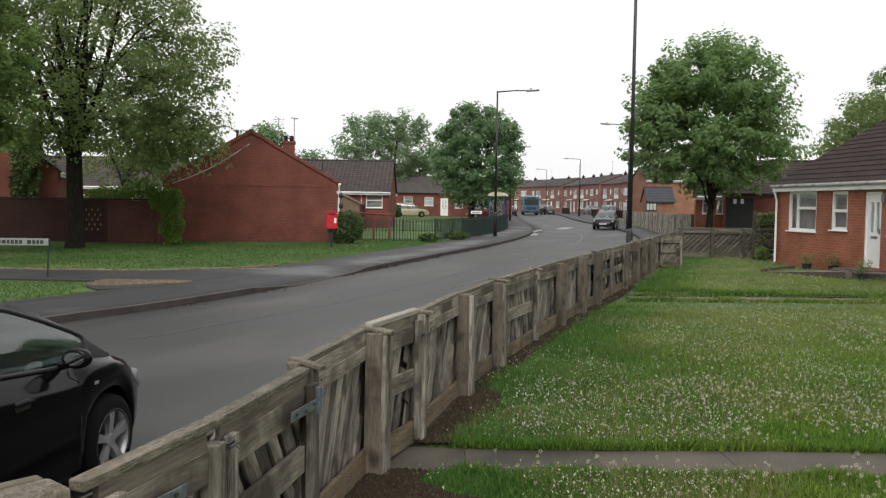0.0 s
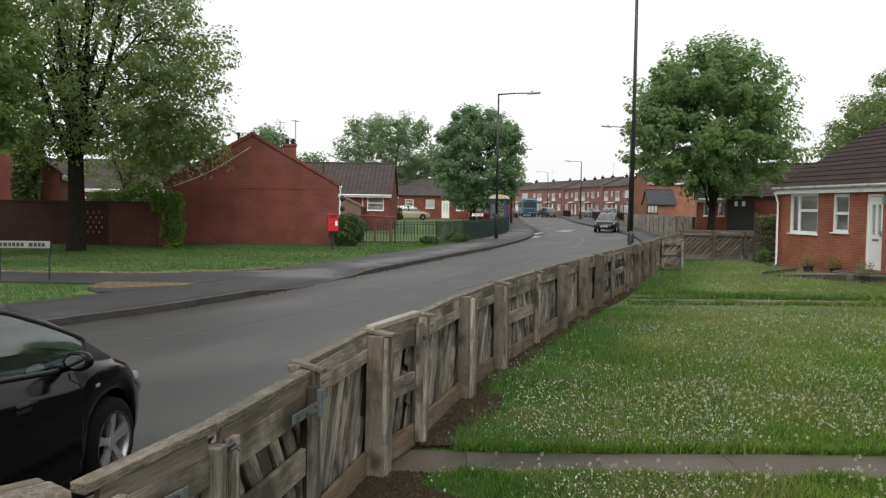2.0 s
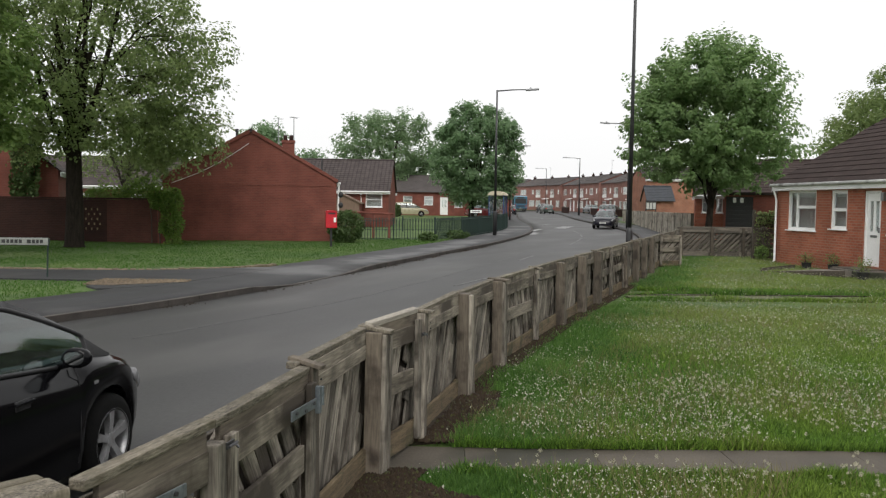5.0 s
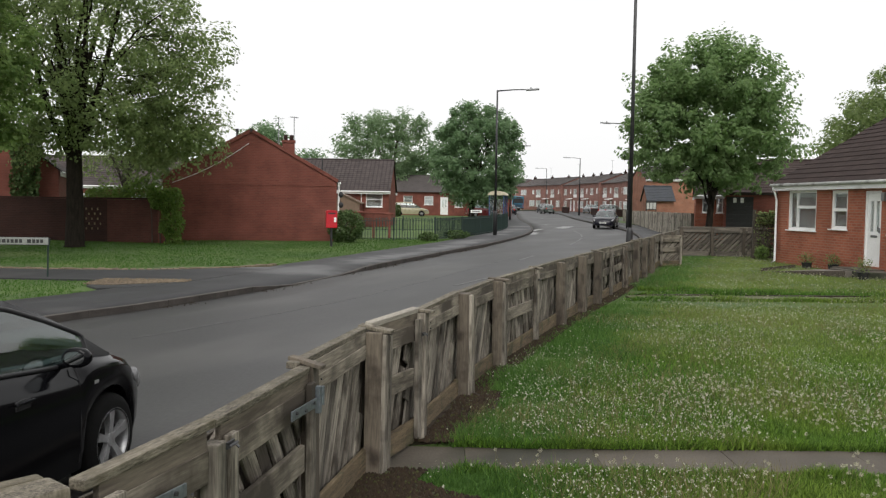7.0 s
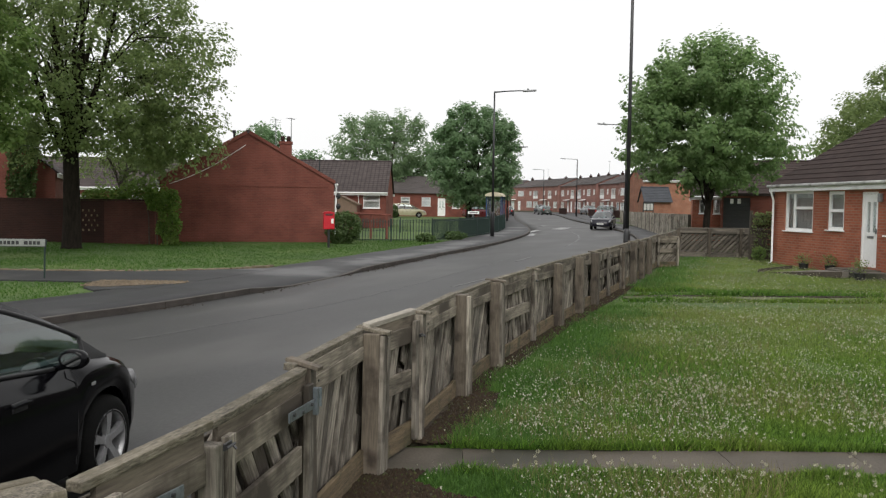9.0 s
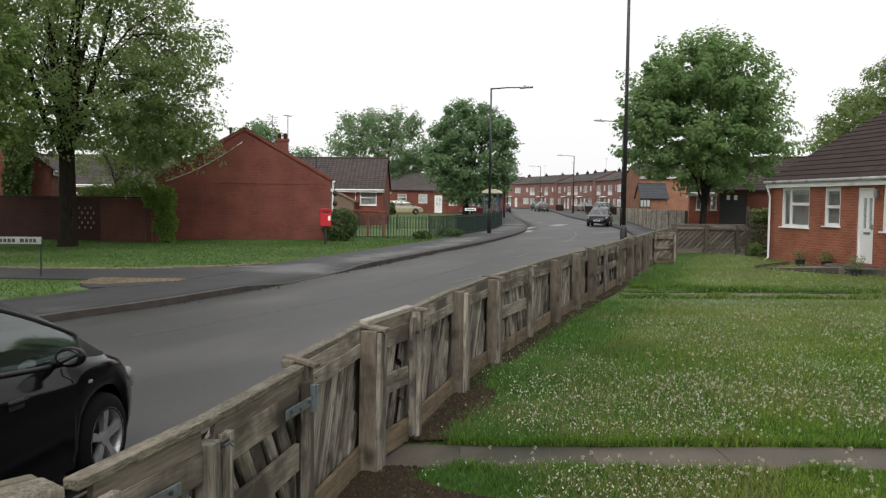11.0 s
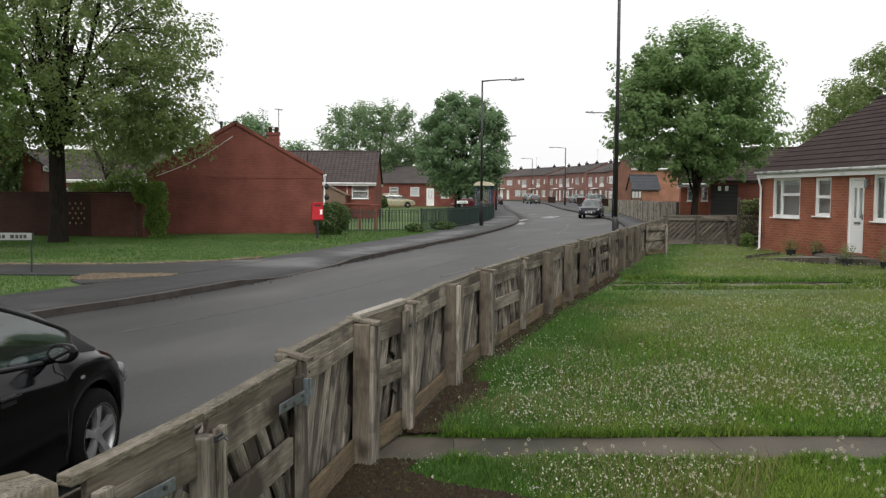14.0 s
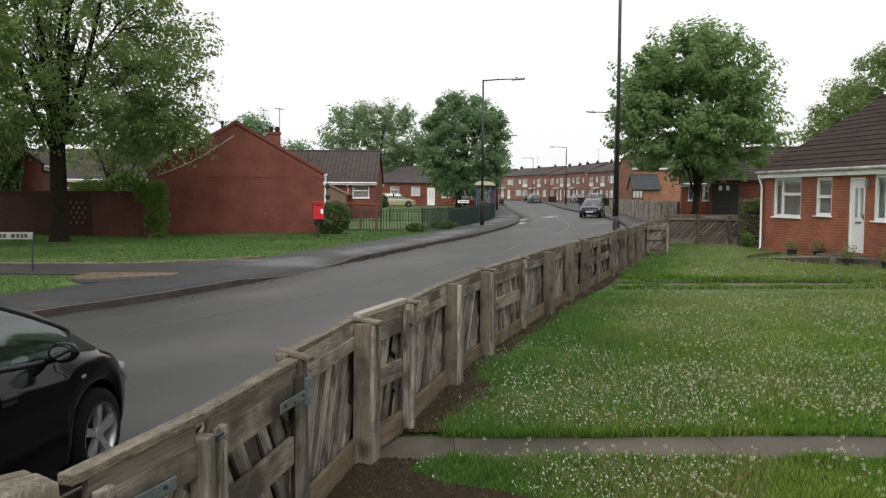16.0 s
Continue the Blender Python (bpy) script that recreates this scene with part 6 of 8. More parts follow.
def build_trees():
    g = lambda y: rise(y) + 0.06
    tree("tree", "tall broad tree with sparse dull green leaves on the verge", (-14.1, 32.4, g(32)), 0.33, 3.9, (-13.6, 33.0, 8.4), (4.85, 4.5, 6.4), 860, 66, 0.122, 0.6, LEAF_DULL, BARK_DARK, 3,
         limbs=11, leads=((-0.9, 0.0, 11.5), (0.6, 0.3, 12.5), (2.3, 0.0, 11.5), (-2.4, 0.4, 9.5)), hollow=0.3, droop=0.4, egg=0.24, low_cut=-0.72, spread=0.6, upright=1.0, lobes=(((-9.9, 33.0, 8.7), (1.7, 1.6, 2.2), 26), ((-10.5, 33.0, 5.3), (1.8, 1.6, 1.6), 52), ((-11.2, 33.0, 4.7), (1.8, 1.6, 1.0), 12), ((-10.5, 33.0, 4.2), (1.7, 1.5, 0.9), 34), ((-17.0, 33.0, 4.6), (1.8, 1.6, 1.0), 24), ((-13.9, 32.7, 4.9), (2.4, 1.5, 0.8), 16)))
    tree("tree", "dense bright-leaved tree beside the footpath", (-16.6, 25.0, g(25)), 0.26, 2.6, (-16.1, 25.2, 6.9), (3.6, 3.5, 4.8), 300, 130, 0.145, 0.52, LEAF_BRIGHT, BARK_DARK, 5, hollow=0.45, droop=0.4, low_cut=-0.95)
    tree("tree", "round leafy maple tree behind the garden fence", (12.6, 40.0, g(40)), 0.18, 2.1, (12.35, 40.0, 6.2), (3.8, 3.5, 3.75), 480, 96, 0.16, 0.5, LEAF_MAPLE, BARK_DARK, 21,
         limbs=11, hollow=0.38, droop=0.1, egg=0.1, low_cut=-0.85, sprig=1.1, upright=0.9)
    tree("tree", "round dark green tree behind the bus shelter", (2.9, 88, g(88)), 0.3, 2.4, (3.5, 88, 6.95), (4.85, 4.4, 5.45), 640, 52, 0.25, 0.7, LEAF_HAZED, BARK_DARK, 11, hollow=0.5, egg=0.04, low_cut=-0.9)
    tree("tree", "wide old tree with open branches behind the bungalows", (-6.9, 114, g(114)), 0.45, 4.0, (-7.4, 114, 8.9), (7.4, 6.0, 6.3), 390, 56, 0.29, 1.0, LEAF_OLD, BARK, 13, hollow=0.45, egg=0.05)
    tree("tree", "distant tree behind the brick chimney", (-21.0, 98, g(98)), 0.35, 3.5, (-21.0, 98, 7.6), (4.0, 4.0, 3.4), 120, 70, 0.3, 1.0, LEAF_HAZED, BARK, 15)
    tree("tree", "tall leafy tree behind the bungalow roof", (35.5, 61, g(61)), 0.4, 4.0, (35.6, 61, 6.0), (8.7, 6.4, 7.6), 620, 90, 0.22, 1.0, LEAF_DULL, BARK, 17, hollow=0.6, egg=0.25)
    tree("tree", "small thin tree behind the garden wall", (-15.8, 42, g(42)), 0.16, 2.6, (-15.4, 42.5, 4.6), (3.4, 2.4, 1.9), 70, 60, 0.13, 0.7, LEAF_DULL, BARK, 19)
    tree("tree", "far row of trees closing the road", (-24, 150, g(150)), 0.4, 3.0, (-24, 150, 6.5), (9, 6, 4.6), 150, 60, 0.4, 1.3, LEAF_HAZED, BARK, 23)
    tree("tree", "low tree among the distant bungalows", (-3.5, 121, g(121)), 0.2, 1.6, (-3.5, 121, 5.0), (4.2, 2.6, 3.2), 90, 70, 0.25, 0.8, LEAF_HAZED, BARK_DARK, 29)
    # hedges, ivy and bushes
    shrub("shrub", "rounded dark green shrub at the corner of the gable", "shrub", pose(-4.45, 38.6, g(38) - 0.05), (1.7, 1.3, 1.6), 4600, 0.085, LEAF_DARK, 41)
    shrub("shrub", "low green plant at the foot of the railings", "shrub", pose(-0.75, 41.2, g(41)), (1.0, 0.5, 0.45), 600, 0.09, LEAF_DARK, 42)
    shrub("shrub", "low green plant at the foot of the railings", "shrub", pose(0.7, 43.6, g(43)), (1.4, 0.5, 0.5), 600, 0.09, LEAF_DARK, 43)
    shrub("shrub", "upright dark bush beside the pale gold car", "shrub", pose(-5.17, 95.0, g(95)), (0.85, 0.7, 1.5), 900, 0.13, LEAF_DARK, 51)
    shrub("hedge", "bright green hedge top behind the garden wall", "hedge", pose(-15.0, 37.5, g(37)), (2.4, 1.2, 2.5), 5200, 0.1, LEAF_IVY, 44)
    shrub("hedge", "bright green ivy mound over the end of the wall", "hedge", pose(-13.0, 37.0, g(36)), (3.2, 1.1, 2.8), 6000, 0.11, LEAF_IVY, 45)
    leaf_sheet("ivy", "thick green ivy hanging over the end of the garden wall", pose(-12.5, 35.75, g(36), 0, 0, -10), 1.75, 2.3, 0.45, 5200, 0.11, LEAF_IVY, 46, taper=1.6)
    leaf_sheet("ivy", "dark ivy climbing the corner of the brick house", pose(-19.3, 37.75, g(38) + 1.6, 0, 0, 20), 1.3, 3.4, 0.55, 4200, 0.13, LEAF_DARK, 47)
    leaf_sheet("ivy", "ivy over the timber screen beside the bungalow", pose(10.35, 28.28, LAWN + 1.2), 1.2, 0.42, 0.25, 900, 0.06, LEAF_DULL, 48)
    leaf_sheet("ivy", "dark ivy trailing down the timber screen", pose(10.35, 28.27, LAWN), 1.15, 1.3, 0.12, 650, 0.06, LEAF_DULL, 50)
    shrub("shrub", "weedy plant at the corner of the bungalow", "shrub", pose(10.42, 27.62, LAWN), (0.44, 0.5, 0.5), 500, 0.07, LEAF_BRIGHT, 49)
    for k, (x, y, s) in enumerate([(10.5, 24.4, 0.3), (10.85, 23.5, 0.34), (10.25, 20.6, 0.4), (10.75, 19.7, 0.42)]):
        pot = thing("flower_pot", "black plastic flower pot with a small plant", "plant pot", pose(x, y, LAWN + (0.0 if k < 1 else 0.02)), group="pots by the bungalow")
        part("pot", tube([(0, 0, 0), (0, 0, 0.15), (0, 0, 0.17), (0, 0, 0.18)], [0.11, 0.14, 0.15, 0.14], 12), TRIM_BLACK, pot)
        rnd = np.random.RandomState(60 + k)
        c = rnd.normal(size=(260, 3)) * (0.11, 0.11, s * 0.26) + (0, 0, 0.19 + s * 0.35)
        c[:, 2] = np.maximum(c[:, 2], 0.18)
        for j in range(6):
            part("stem", tube([(0, 0, 0.12), tuple(c[j])], [0.008, 0.004], 4), BARK, pot)
        part("leaves", leaves_mesh("leaves", c, 0.042, LEAF_DULL, rnd), LEAF_DULL, pot)


# ---- street furniture ----
def street_lamp(x, y, high, arm, side_yaw, r=0.07, label="black street lamp column with a slim arm", base=True):
    t = thing("street_lamp", label, "street lamp", pose(x, y, rise(y) + 0.1, 0, 0, side_yaw), group="street lamps")
    if base:
        part("base", tube([(0, 0, -0.2), (0, 0, 1.25), (0, 0, 1.32), (0, 0, 1.4)], [r * 1.55, r * 1.55, r * 1.35, r], 12), BLACK_METAL, t, "wider black base compartment", True)
    part("column", tube([(0, 0, 1.2 if base else -0.1), (0, 0, high * 0.6), (0, 0, high)], [r, r * 0.8, r * 0.6], 12), BLACK_METAL, t, smooth=True)
    part("arm", tube([(0, 0, high - 0.05), (arm * 0.5, 0, high + 0.03), (arm, 0, high + 0.06)], [0.04, 0.035, 0.03], 8), BLACK_METAL, t, smooth=True)
    bm = bmesh.new()
    box(bm, (0.75, 0.26, 0.1), pose(arm + 0.25, 0, high + 0.06, 0, -4, 0), 0.03)
    part("lantern", bm, GREY_METAL, t, "grey lantern head", True)
    bm = bmesh.new()
    bmesh.ops.create_uvsphere(bm, u_segments=8, v_segments=6, radius=0.06)
    bmesh.ops.translate(bm, verts=bm.verts, vec=(arm + 0.15, 0, high + 0.14))
    part("sensor", bm, GREY_METAL, t, "small sensor on the lantern", True)
    return t


def build_street_things():
    street_lamp(4.51, 20.5, 8.4, 1.6, 155, 0.053, "tall black street lamp column on the pavement behind the garden fence")
    street_lamp(2.97, 48.6, 8.26, 1.75, 0, 0.075)
    street_lamp(14.0, 64.5, 7.9, 1.6, 180, 0.07)
    street_lamp(6.9, 88, 7.6, 1.4, 0, 0.07)
    street_lamp(19.5, 122, 8.2, 1.8, 180, 0.09)
    street_lamp(21.0, 174, 8.6, 1.7, 180, 0.09)
    street_lamp(13.2, 160, 7.5, 1.4, 0, 0.09)
    # pillar-mounted post box
    t = thing("post_box", "red metal post box on a black pole in the grass", "post box", pose(-4.66, 35.3, rise(35.3) + 0.08, 0, 0, 12))
    part("pole", tube([(0, 0, -0.2), (0, 0, 0.85)], 0.05, 10), BLACK_METAL, t)
    bm = bmesh.new()
    box(bm, (0.46, 0.36, 0.68), pose(0, 0, 1.12), 0.03)
    part("body", bm, POST_RED, t)
    bm = bmesh.new()
    vs = []
    for k in range(9):
        a = math.pi * k / 8
        vs.append((0.25 * math.cos(a), 0.07 * math.sin(a)))
    top = [[bm.verts.new((x, y, 1.45 + z)) for x, z in vs] for y in (-0.21, 0.2)]
    for i in range(8):
        bm.faces.new((top[0][i], top[0][i + 1], top[1][i + 1], top[1][i]))
    bm.faces.new(top[0])
    bm.faces.new(top[1][::-1])
    bm.faces.new((top[0][0], top[1][0], top[1][-1], top[0][-1]))
    part("hood", bm, POST_RED, t, "curved red hood")
    part("slot", block((0.3, 0.02, 0.05), pose(0, -0.185, 1.38), 0.004), BLACK_METAL, t, "dark posting slot")
    part("plate", block((0.1, 0.012, 0.2), pose(0.14, -0.184, 1.12), 0.003), WHITE, t, "white collection plate")
    # street name sign on two legs; its wording stays plain bars
    z = rise(20.3) + 0.08
    t = thing("street_sign", "low dull grey street name plate on two dark legs", "street sign", pose(-10.75, 20.2, z + 0.1, 0, 0, 4))
    part("plate", block((1.35, 0.025, 0.17), pose(0.62, 0, 0.79), 0.006), SIGN_PLATE, t)
    for x in (0.1, 1.25):
        part("leg", tube([(x, 0.03, -0.3), (x + 0.02, 0.03, 0.6), (x + 0.06, 0.03, 0.86)], 0.022, 8), GREEN_METAL, t)
    part("border", block((1.37, 0.02, 0.19), pose(0.62, 0.006, 0.79), 0.004), BLACK_METAL, t, "thin black border")
    x = 0.02
    for k, w in enumerate([0.07, 0.07, 0.09, 0.06, 0.07, 0.07, 0.07, 0.0, 0.09, 0.07, 0.06, 0.07]):
        if w:
            part("lettering_bar", block((w, 0.006, 0.085), pose(x + w / 2, -0.0145, 0.79)), BLACK_METAL, t)
        x += (w or 0.06) + 0.028
    # small white sign by the green
    t = thing("name_sign", "small white sign on two posts behind the railings", "sign", pose(2.0, 62, rise(62) + 0.05, 0, 0, 5))
    part("plate", block((0.82, 0.03, 0.2), pose(0.4, 0, 1.22), 0.006), WHITE, t)
    for x in (0.0, 0.8):
        part("leg", tube([(x, 0.03, -0.1), (x, 0.03, 1.35)], 0.03, 6), BLACK_METAL, t)
    part("lettering_bar", block((0.6, 0.006, 0.05), pose(0.4, -0.018, 1.22)), BLACK_METAL, t)


def railing(points, label, high=0.9, gap=0.13, mat=GREEN_METAL, bar=0.015, name="railing"):
    """Upright bars between two rails, posts at the points."""
    t = thing(name, label, "railing")
    me = bpy.data.meshes.new("bar")
    bm = tube([(0, 0, 0.02), (0, 0, high + 0.02)], bar, 5)
    bm.to_mesh(me)
    bm.free()
    me.materials.append(mat)
    count = 0
    rest = bmesh.new()
    for p, q in zip(points, points[1:]):
        d = Vector((q[0] - p[0], q[1] - p[1], 0))
        n = max(1, int(d.length / gap))
        zp, zq = rise(p[1]) + 0.1, rise(q[1]) + 0.1
        part("post", tube([(p[0], p[1], zp - 0.2), (p[0], p[1], zp + high + 0.08)], 0.035, 6), mat, t)
        for zz in (0.1, high - 0.08):
            part("rail", tube([(p[0], p[1], zp + zz), (q[0], q[1], zq + zz)], 0.014, 5), mat, t)
        for k in range(1, n):
            f = k / n
            x, y, z = p[0] + d.x * f, p[1] + d.y * f, zp + (zq - zp) * f
            if count < 280:
                ob = new("bar", me)
                ob.parent = t
                ob.matrix_basis = pose(x, y, z)
                count += 1
            else:
                rod(rest, [(x, y, z + 0.02), (x, y, z + high)], bar, 4)
    if len(rest.verts):
        part("bars", rest, mat, t, kind="stuff")
    else:
        rest.free()
    return t


def build_railings():
    railing([(-4.3, 40.6), (-2.4, 41.2), (-0.4, 42.0)], "dark open metal railing along the edge of the green", 1.02, 0.14, bar=0.017)
    railing([(-0.4, 42.0), (1.0, 45.4), (2.1, 48.9), (3.0, 52.4), (3.8, 56), (4.4, 60), (4.85, 64), (5.2, 69)], "dark green metal railing beside the pavement", 1.06, 0.12, bar=0.018)
    railing([(-6.0, 52), (-2.5, 52.8), (0.6, 54), (2.9, 56.5)], "thin dark railing across the green", 0.85, 0.2)
    # reddish timber rail near the shrub
    t = thing("timber_rail", "reddish-brown wooden rail fence behind the shrub", "fence")
    for x, y in ((-4.6, 43.5), (-3.6, 43.8), (-2.8, 44.0)):
        part("post", block((0.12, 0.12, 1.35), pose(x, y, rise(y) + 0.7), 0.01), BRICK_RED, t)
    part("rail", tube([(-4.7, 43.45, rise(43) + 1.4), (-2.6, 44.05, rise(44) + 1.32)], 0.06, 6), BRICK_RED, t)


BLUE_PAINT = surface("blue_shelter_paint", (0.012, 0.04, 0.11), (0.022, 0.06, 0.16), 0.4, scale=5, fine=40, bump=0.05)
CREAM = surface("cream_shelter_roof", (0.42, 0.37, 0.26), (0.56, 0.5, 0.38), 0.6, scale=3, fine=30, bump=0.1)
SHELTER_GLASS = pane_glass("scratched_shelter_glass", (0.86, 0.9, 0.9), 0.2, 0.05)


def build_shelter():
    t = thing("bus_shelter", "blue-framed bus shelter with clouded panes and a domed cream roof", "bus shelter", pose(4.25, 79, rise(79) + 0.1, 0, 0, 80))
    for x in (0, 1.5, 3.0):
        for y in (0, 1.35):
            part("post", block((0.09, 0.09, 2.48), pose(x, -y, 1.24), 0.01), BLUE_PAINT, t)
    for x in (0.75, 2.25):
        part("pane", block((1.36, 0.012, 1.7), pose(x, 0, 1.25)), SHELTER_GLASS, t)
    for x in (0, 3.0):
        part("pane", block((0.012, 1.22, 1.7), pose(x, -0.67, 1.25)), SHELTER_GLASS, t)
    for z in (0.38, 2.3):
        part("rail", block((3.0, 0.06, 0.07), pose(1.5, 0, z), 0.008), BLUE_PAINT, t)
    bm = bmesh.new()
    rows = []
    for k in range(9):
        a = math.pi * k / 8
        rows.append((-0.67 - 0.82 * math.cos(a), 2.48 + 0.4 * math.sin(a)))
    e = [[bm.verts.new((x, y, z)) for y, z in rows] for x in (-0.15, 3.15)]
    for i in range(8):
        bm.faces.new((e[0][i], e[0][i + 1], e[1][i + 1], e[1][i]))
    bm.faces.new(e[0])
    bm.faces.new(e[1][::-1])
    bm.faces.new((e[0][0], e[1][0], e[1][-1], e[0][-1]))
    part("roof", bm, CREAM, t, "domed cream roof")
    part("bench", block((2.2, 0.3, 0.06), pose(1.5, -0.25, 0.5), 0.01), TRIM_BLACK, t, "narrow dark bench")
    for x in (0.6, 2.4):
        part("bench_leg", block((0.05, 0.05, 0.48), pose(x, -0.25, 0.24)), TRIM_BLACK, t)


# ---- vehicles ----
LAMP_CLEAR = surface("headlamp", (0.16, 0.16, 0.165), (0.3, 0.3, 0.31), 0.15, scale=6, fine=40, bump=0.0)
LAMP_RED = surface("tail_lamp", (0.3, 0.01, 0.01), (0.42, 0.02, 0.02), 0.2, scale=6, fine=40, bump=0.0)
PLATE = surface("number_plate", (0.6, 0.6, 0.58), (0.72, 0.72, 0.7), 0.4, scale=6, fine=40, bump=0.0)
MIRROR = surface("mirror_glass", (0.4, 0.42, 0.42), (0.5, 0.52, 0.52), 0.06, metal=1.0, bump=0.0, rough_var=0.02)
CLOTH = surface("seat_cloth", (0.03, 0.03, 0.032), (0.06, 0.06, 0.062), 0.9, scale=10, fine=60, bump=0.2)


def wheel(parent, x, y, r, wide, out, spokes=5):
    """A wheel with its hub at x, y, standing on the road; out: the side that is seen, 1 or -1."""
    w = part("wheel", tube([(0, -0.02, 0), (0, 0.02, 0)], r * 0.2, 10), TRIM_BLACK, parent)
    w.matrix_basis = pose(x, y, r)
    prof = [(r * 0.64, -wide / 2), (r * 0.82, -wide / 2), (r * 0.97, -wide * 0.36), (r, -wide * 0.18), (r, wide * 0.18), (r * 0.97, wide * 0.36), (r * 0.82, wide / 2), (r * 0.64, wide / 2)]

    def lathe(pr, sides=36):
        bm = bmesh.new()
        rings = [[bm.verts.new((a * math.cos(k * math.tau / sides), b, a * math.sin(k * math.tau / sides))) for a, b in pr] for k in range(sides)]
        for k in range(sides):
            p, q = rings[k], rings[(k + 1) % sides]
            for i in range(len(pr) - 1):
                bm.faces.new((p[i], p[i + 1], q[i + 1], q[i]))
        return bm
    part("tyre", lathe(prof), RUBBER, w, smooth=True)
    o = out * wide * 0.5
    rim = lathe([(r * 0.655, -wide * 0.4 * out), (r * 0.625, o * 0.2), (r * 0.64, o * 0.9), (r * 0.68, o * 1.02), (r * 0.67, o * 0.8)])
    part("rim", rim, ALLOY, w, "silver alloy rim", True)
    part("brake", tube([(0, -o * 0.1, 0), (0, o * 0.02, 0)], r * 0.6, 24), TRIM_BLACK, w)
    for k in range(spokes):
        a = 360 * k / spokes
        bm = bmesh.new()
        q = [(-0.09, 0.1), (0.09, 0.1), (0.095, 0.4), (0.135, 0.65), (-0.135, 0.65), (-0.095, 0.4)]
        f = [bm.verts.new((p * r * 0.82, o * (0.78 if z < 0.3 else 0.9), z * r)) for p, z in q]
        b = [bm.verts.new((p * r * 0.82, o * 0.45, z * r)) for p, z in q]
        bm.faces.new(f)
        bm.faces.new(b[::-1])
        for i in range(6):
            bm.faces.new((f[i], b[i], b[(i + 1) % 6], f[(i + 1) % 6]))
        s = part("spoke", bm, ALLOY, w)
        s.matrix_basis = pose(0, 0, 0, 0, a, 0)
    part("hub_cap", tube([(0, o * 0.5, 0), (0, o * 0.86, 0)], [r * 0.17, r * 0.15], 14), ALLOY, w)
    return w


def smooth_curve(keys, s):
    xs, zs = [k[0] for k in keys], [k[1] for k in keys]
    n = 5
    return sum(float(np.interp(s + d, xs, zs)) for d in np.linspace(-0.06, 0.06, n)) / n


def car(name, label, m, paint, L=4.2, W=1.75, deck=None, roof=None, axles=(0.78, 3.36), r=0.315, step=0.05, sill=0.24, group="", spokes=5, plates=True, doors=None):
    """A car seen from all round. Local x runs to its nose, y to its left; s is measured from its tail. deck: height of the bonnet, waist and boot;
    roof: the line of rear screen, roof and windscreen."""
    t = thing(name, label, "car", m, group=group)
    S = np.arange(0, L + 1e-6, step)
    half = lambda s: W / 2 * (1 - 0.17 * abs(2 * s / L - 1) ** 4 - (0.28 if s > L / 2 else 0.16) * abs(2 * s / L - 1) ** 12)
    ra = r + 0.06

    def under(s):
        z = sill + 0.08 * max(0, (s - L + 0.5) / 0.5) + 0.08 * max(0, (0.4 - s) / 0.4)
        for a in axles:
            if abs(s - a) < ra:
                z = max(z, r + math.sqrt(ra * ra - (s - a) ** 2))
        return z
    rings = []
    for s in S:
        hw, zt, zb = half(s), smooth_curve(deck, s), under(s)
        zb = min(zb, zt - 0.06)
        end = max(0.0, 1 - min(s, L - s) / 0.12)
        zt -= 0.05 * end
        zz = lambda f: zb + (zt - zb) * f
        flare = 0.02 * sum(max(0, 1 - abs(s - a) / (ra + 0.12)) for a in axles)
        ring = [(hw * 0.955 + flare, zb), (hw * 0.985 + flare, zz(0.18)), (hw * 0.998 + flare * 0.8, zz(0.42)), (hw * 1.0, zz(0.62)), (hw * 0.994, zz(0.77)), (hw * 0.978, zz(0.835)), (hw * 0.932, zz(0.88)), (hw * 0.9, zt),
                (hw * 0.74, zt + 0.03), (hw * 0.4, zt + 0.055), (0, zt + 0.062)]
        rings.append([(s - L / 2, y, z) for y, z in ring] + [(s - L / 2, -y, z) for y, z in ring[-2::-1]])
    n = len(rings[0])
    bm = bmesh.new()
    V = [[bm.verts.new(p) for p in rg] for rg in rings]
    for a, b in zip(V, V[1:]):
        for i in range(n - 1):
            bm.faces.new((a[i], a[i + 1], b[i + 1], b[i]))
    bm.faces.new(V[0])
    bm.faces.new(V[-1][::-1])
    part("body", bm, paint, t, smooth=True)
    part("underbody", block((L - 0.5, W - 0.42, 0.3), pose(0, 0, sill + 0.17)), TRIM_BLACK, t)
    # cabin
    r0, r1 = roof[0][0], roof[-1][0]
    doors = doors or r1
    C = np.arange(r0, r1 + 1e-6, step)
    peak = max(z for _, z in roof)
    crs = []
    for s in C:
        hw, zw, zr = half(s), smooth_curve(deck, s) + 0.0, smooth_curve(roof, s)
        zr = max(zr, zw + 0.02)
        k = min(1.0, (zr - zw) / (peak - 0.95))
        up = hw * (0.9 - 0.17 * k)
        ring = [(hw * 0.9, zw - 0.01), (hw * 0.9 - (hw * 0.9 - up) * 0.45, zw + (zr - zw) * 0.5), (up, zr - 0.1 * k), (up * 0.95, zr - 0.03 * k), (up * 0.6, zr + 0.02), (0, zr + 0.032)]
        crs.append([(s - L / 2, y, z) for y, z in ring] + [(s - L / 2, -y, z) for y, z in ring[-2::-1]])
    sets = {"side_window": [], "side_window_rear": [], "side_window_right": [], "side_window_right_rear": [], "roof": [], "windscreen": [], "rear_window": [], **{"pillar" + a + b: [] for a in "lr" for b in "abc"}}
    m2 = len(crs[0])
    peaks = [s for s, z in roof if z > peak - 0.07]
    ra0, ra1 = min(peaks), max(peaks)
    b_pillar = (r0 + r1) / 2 - 0.05
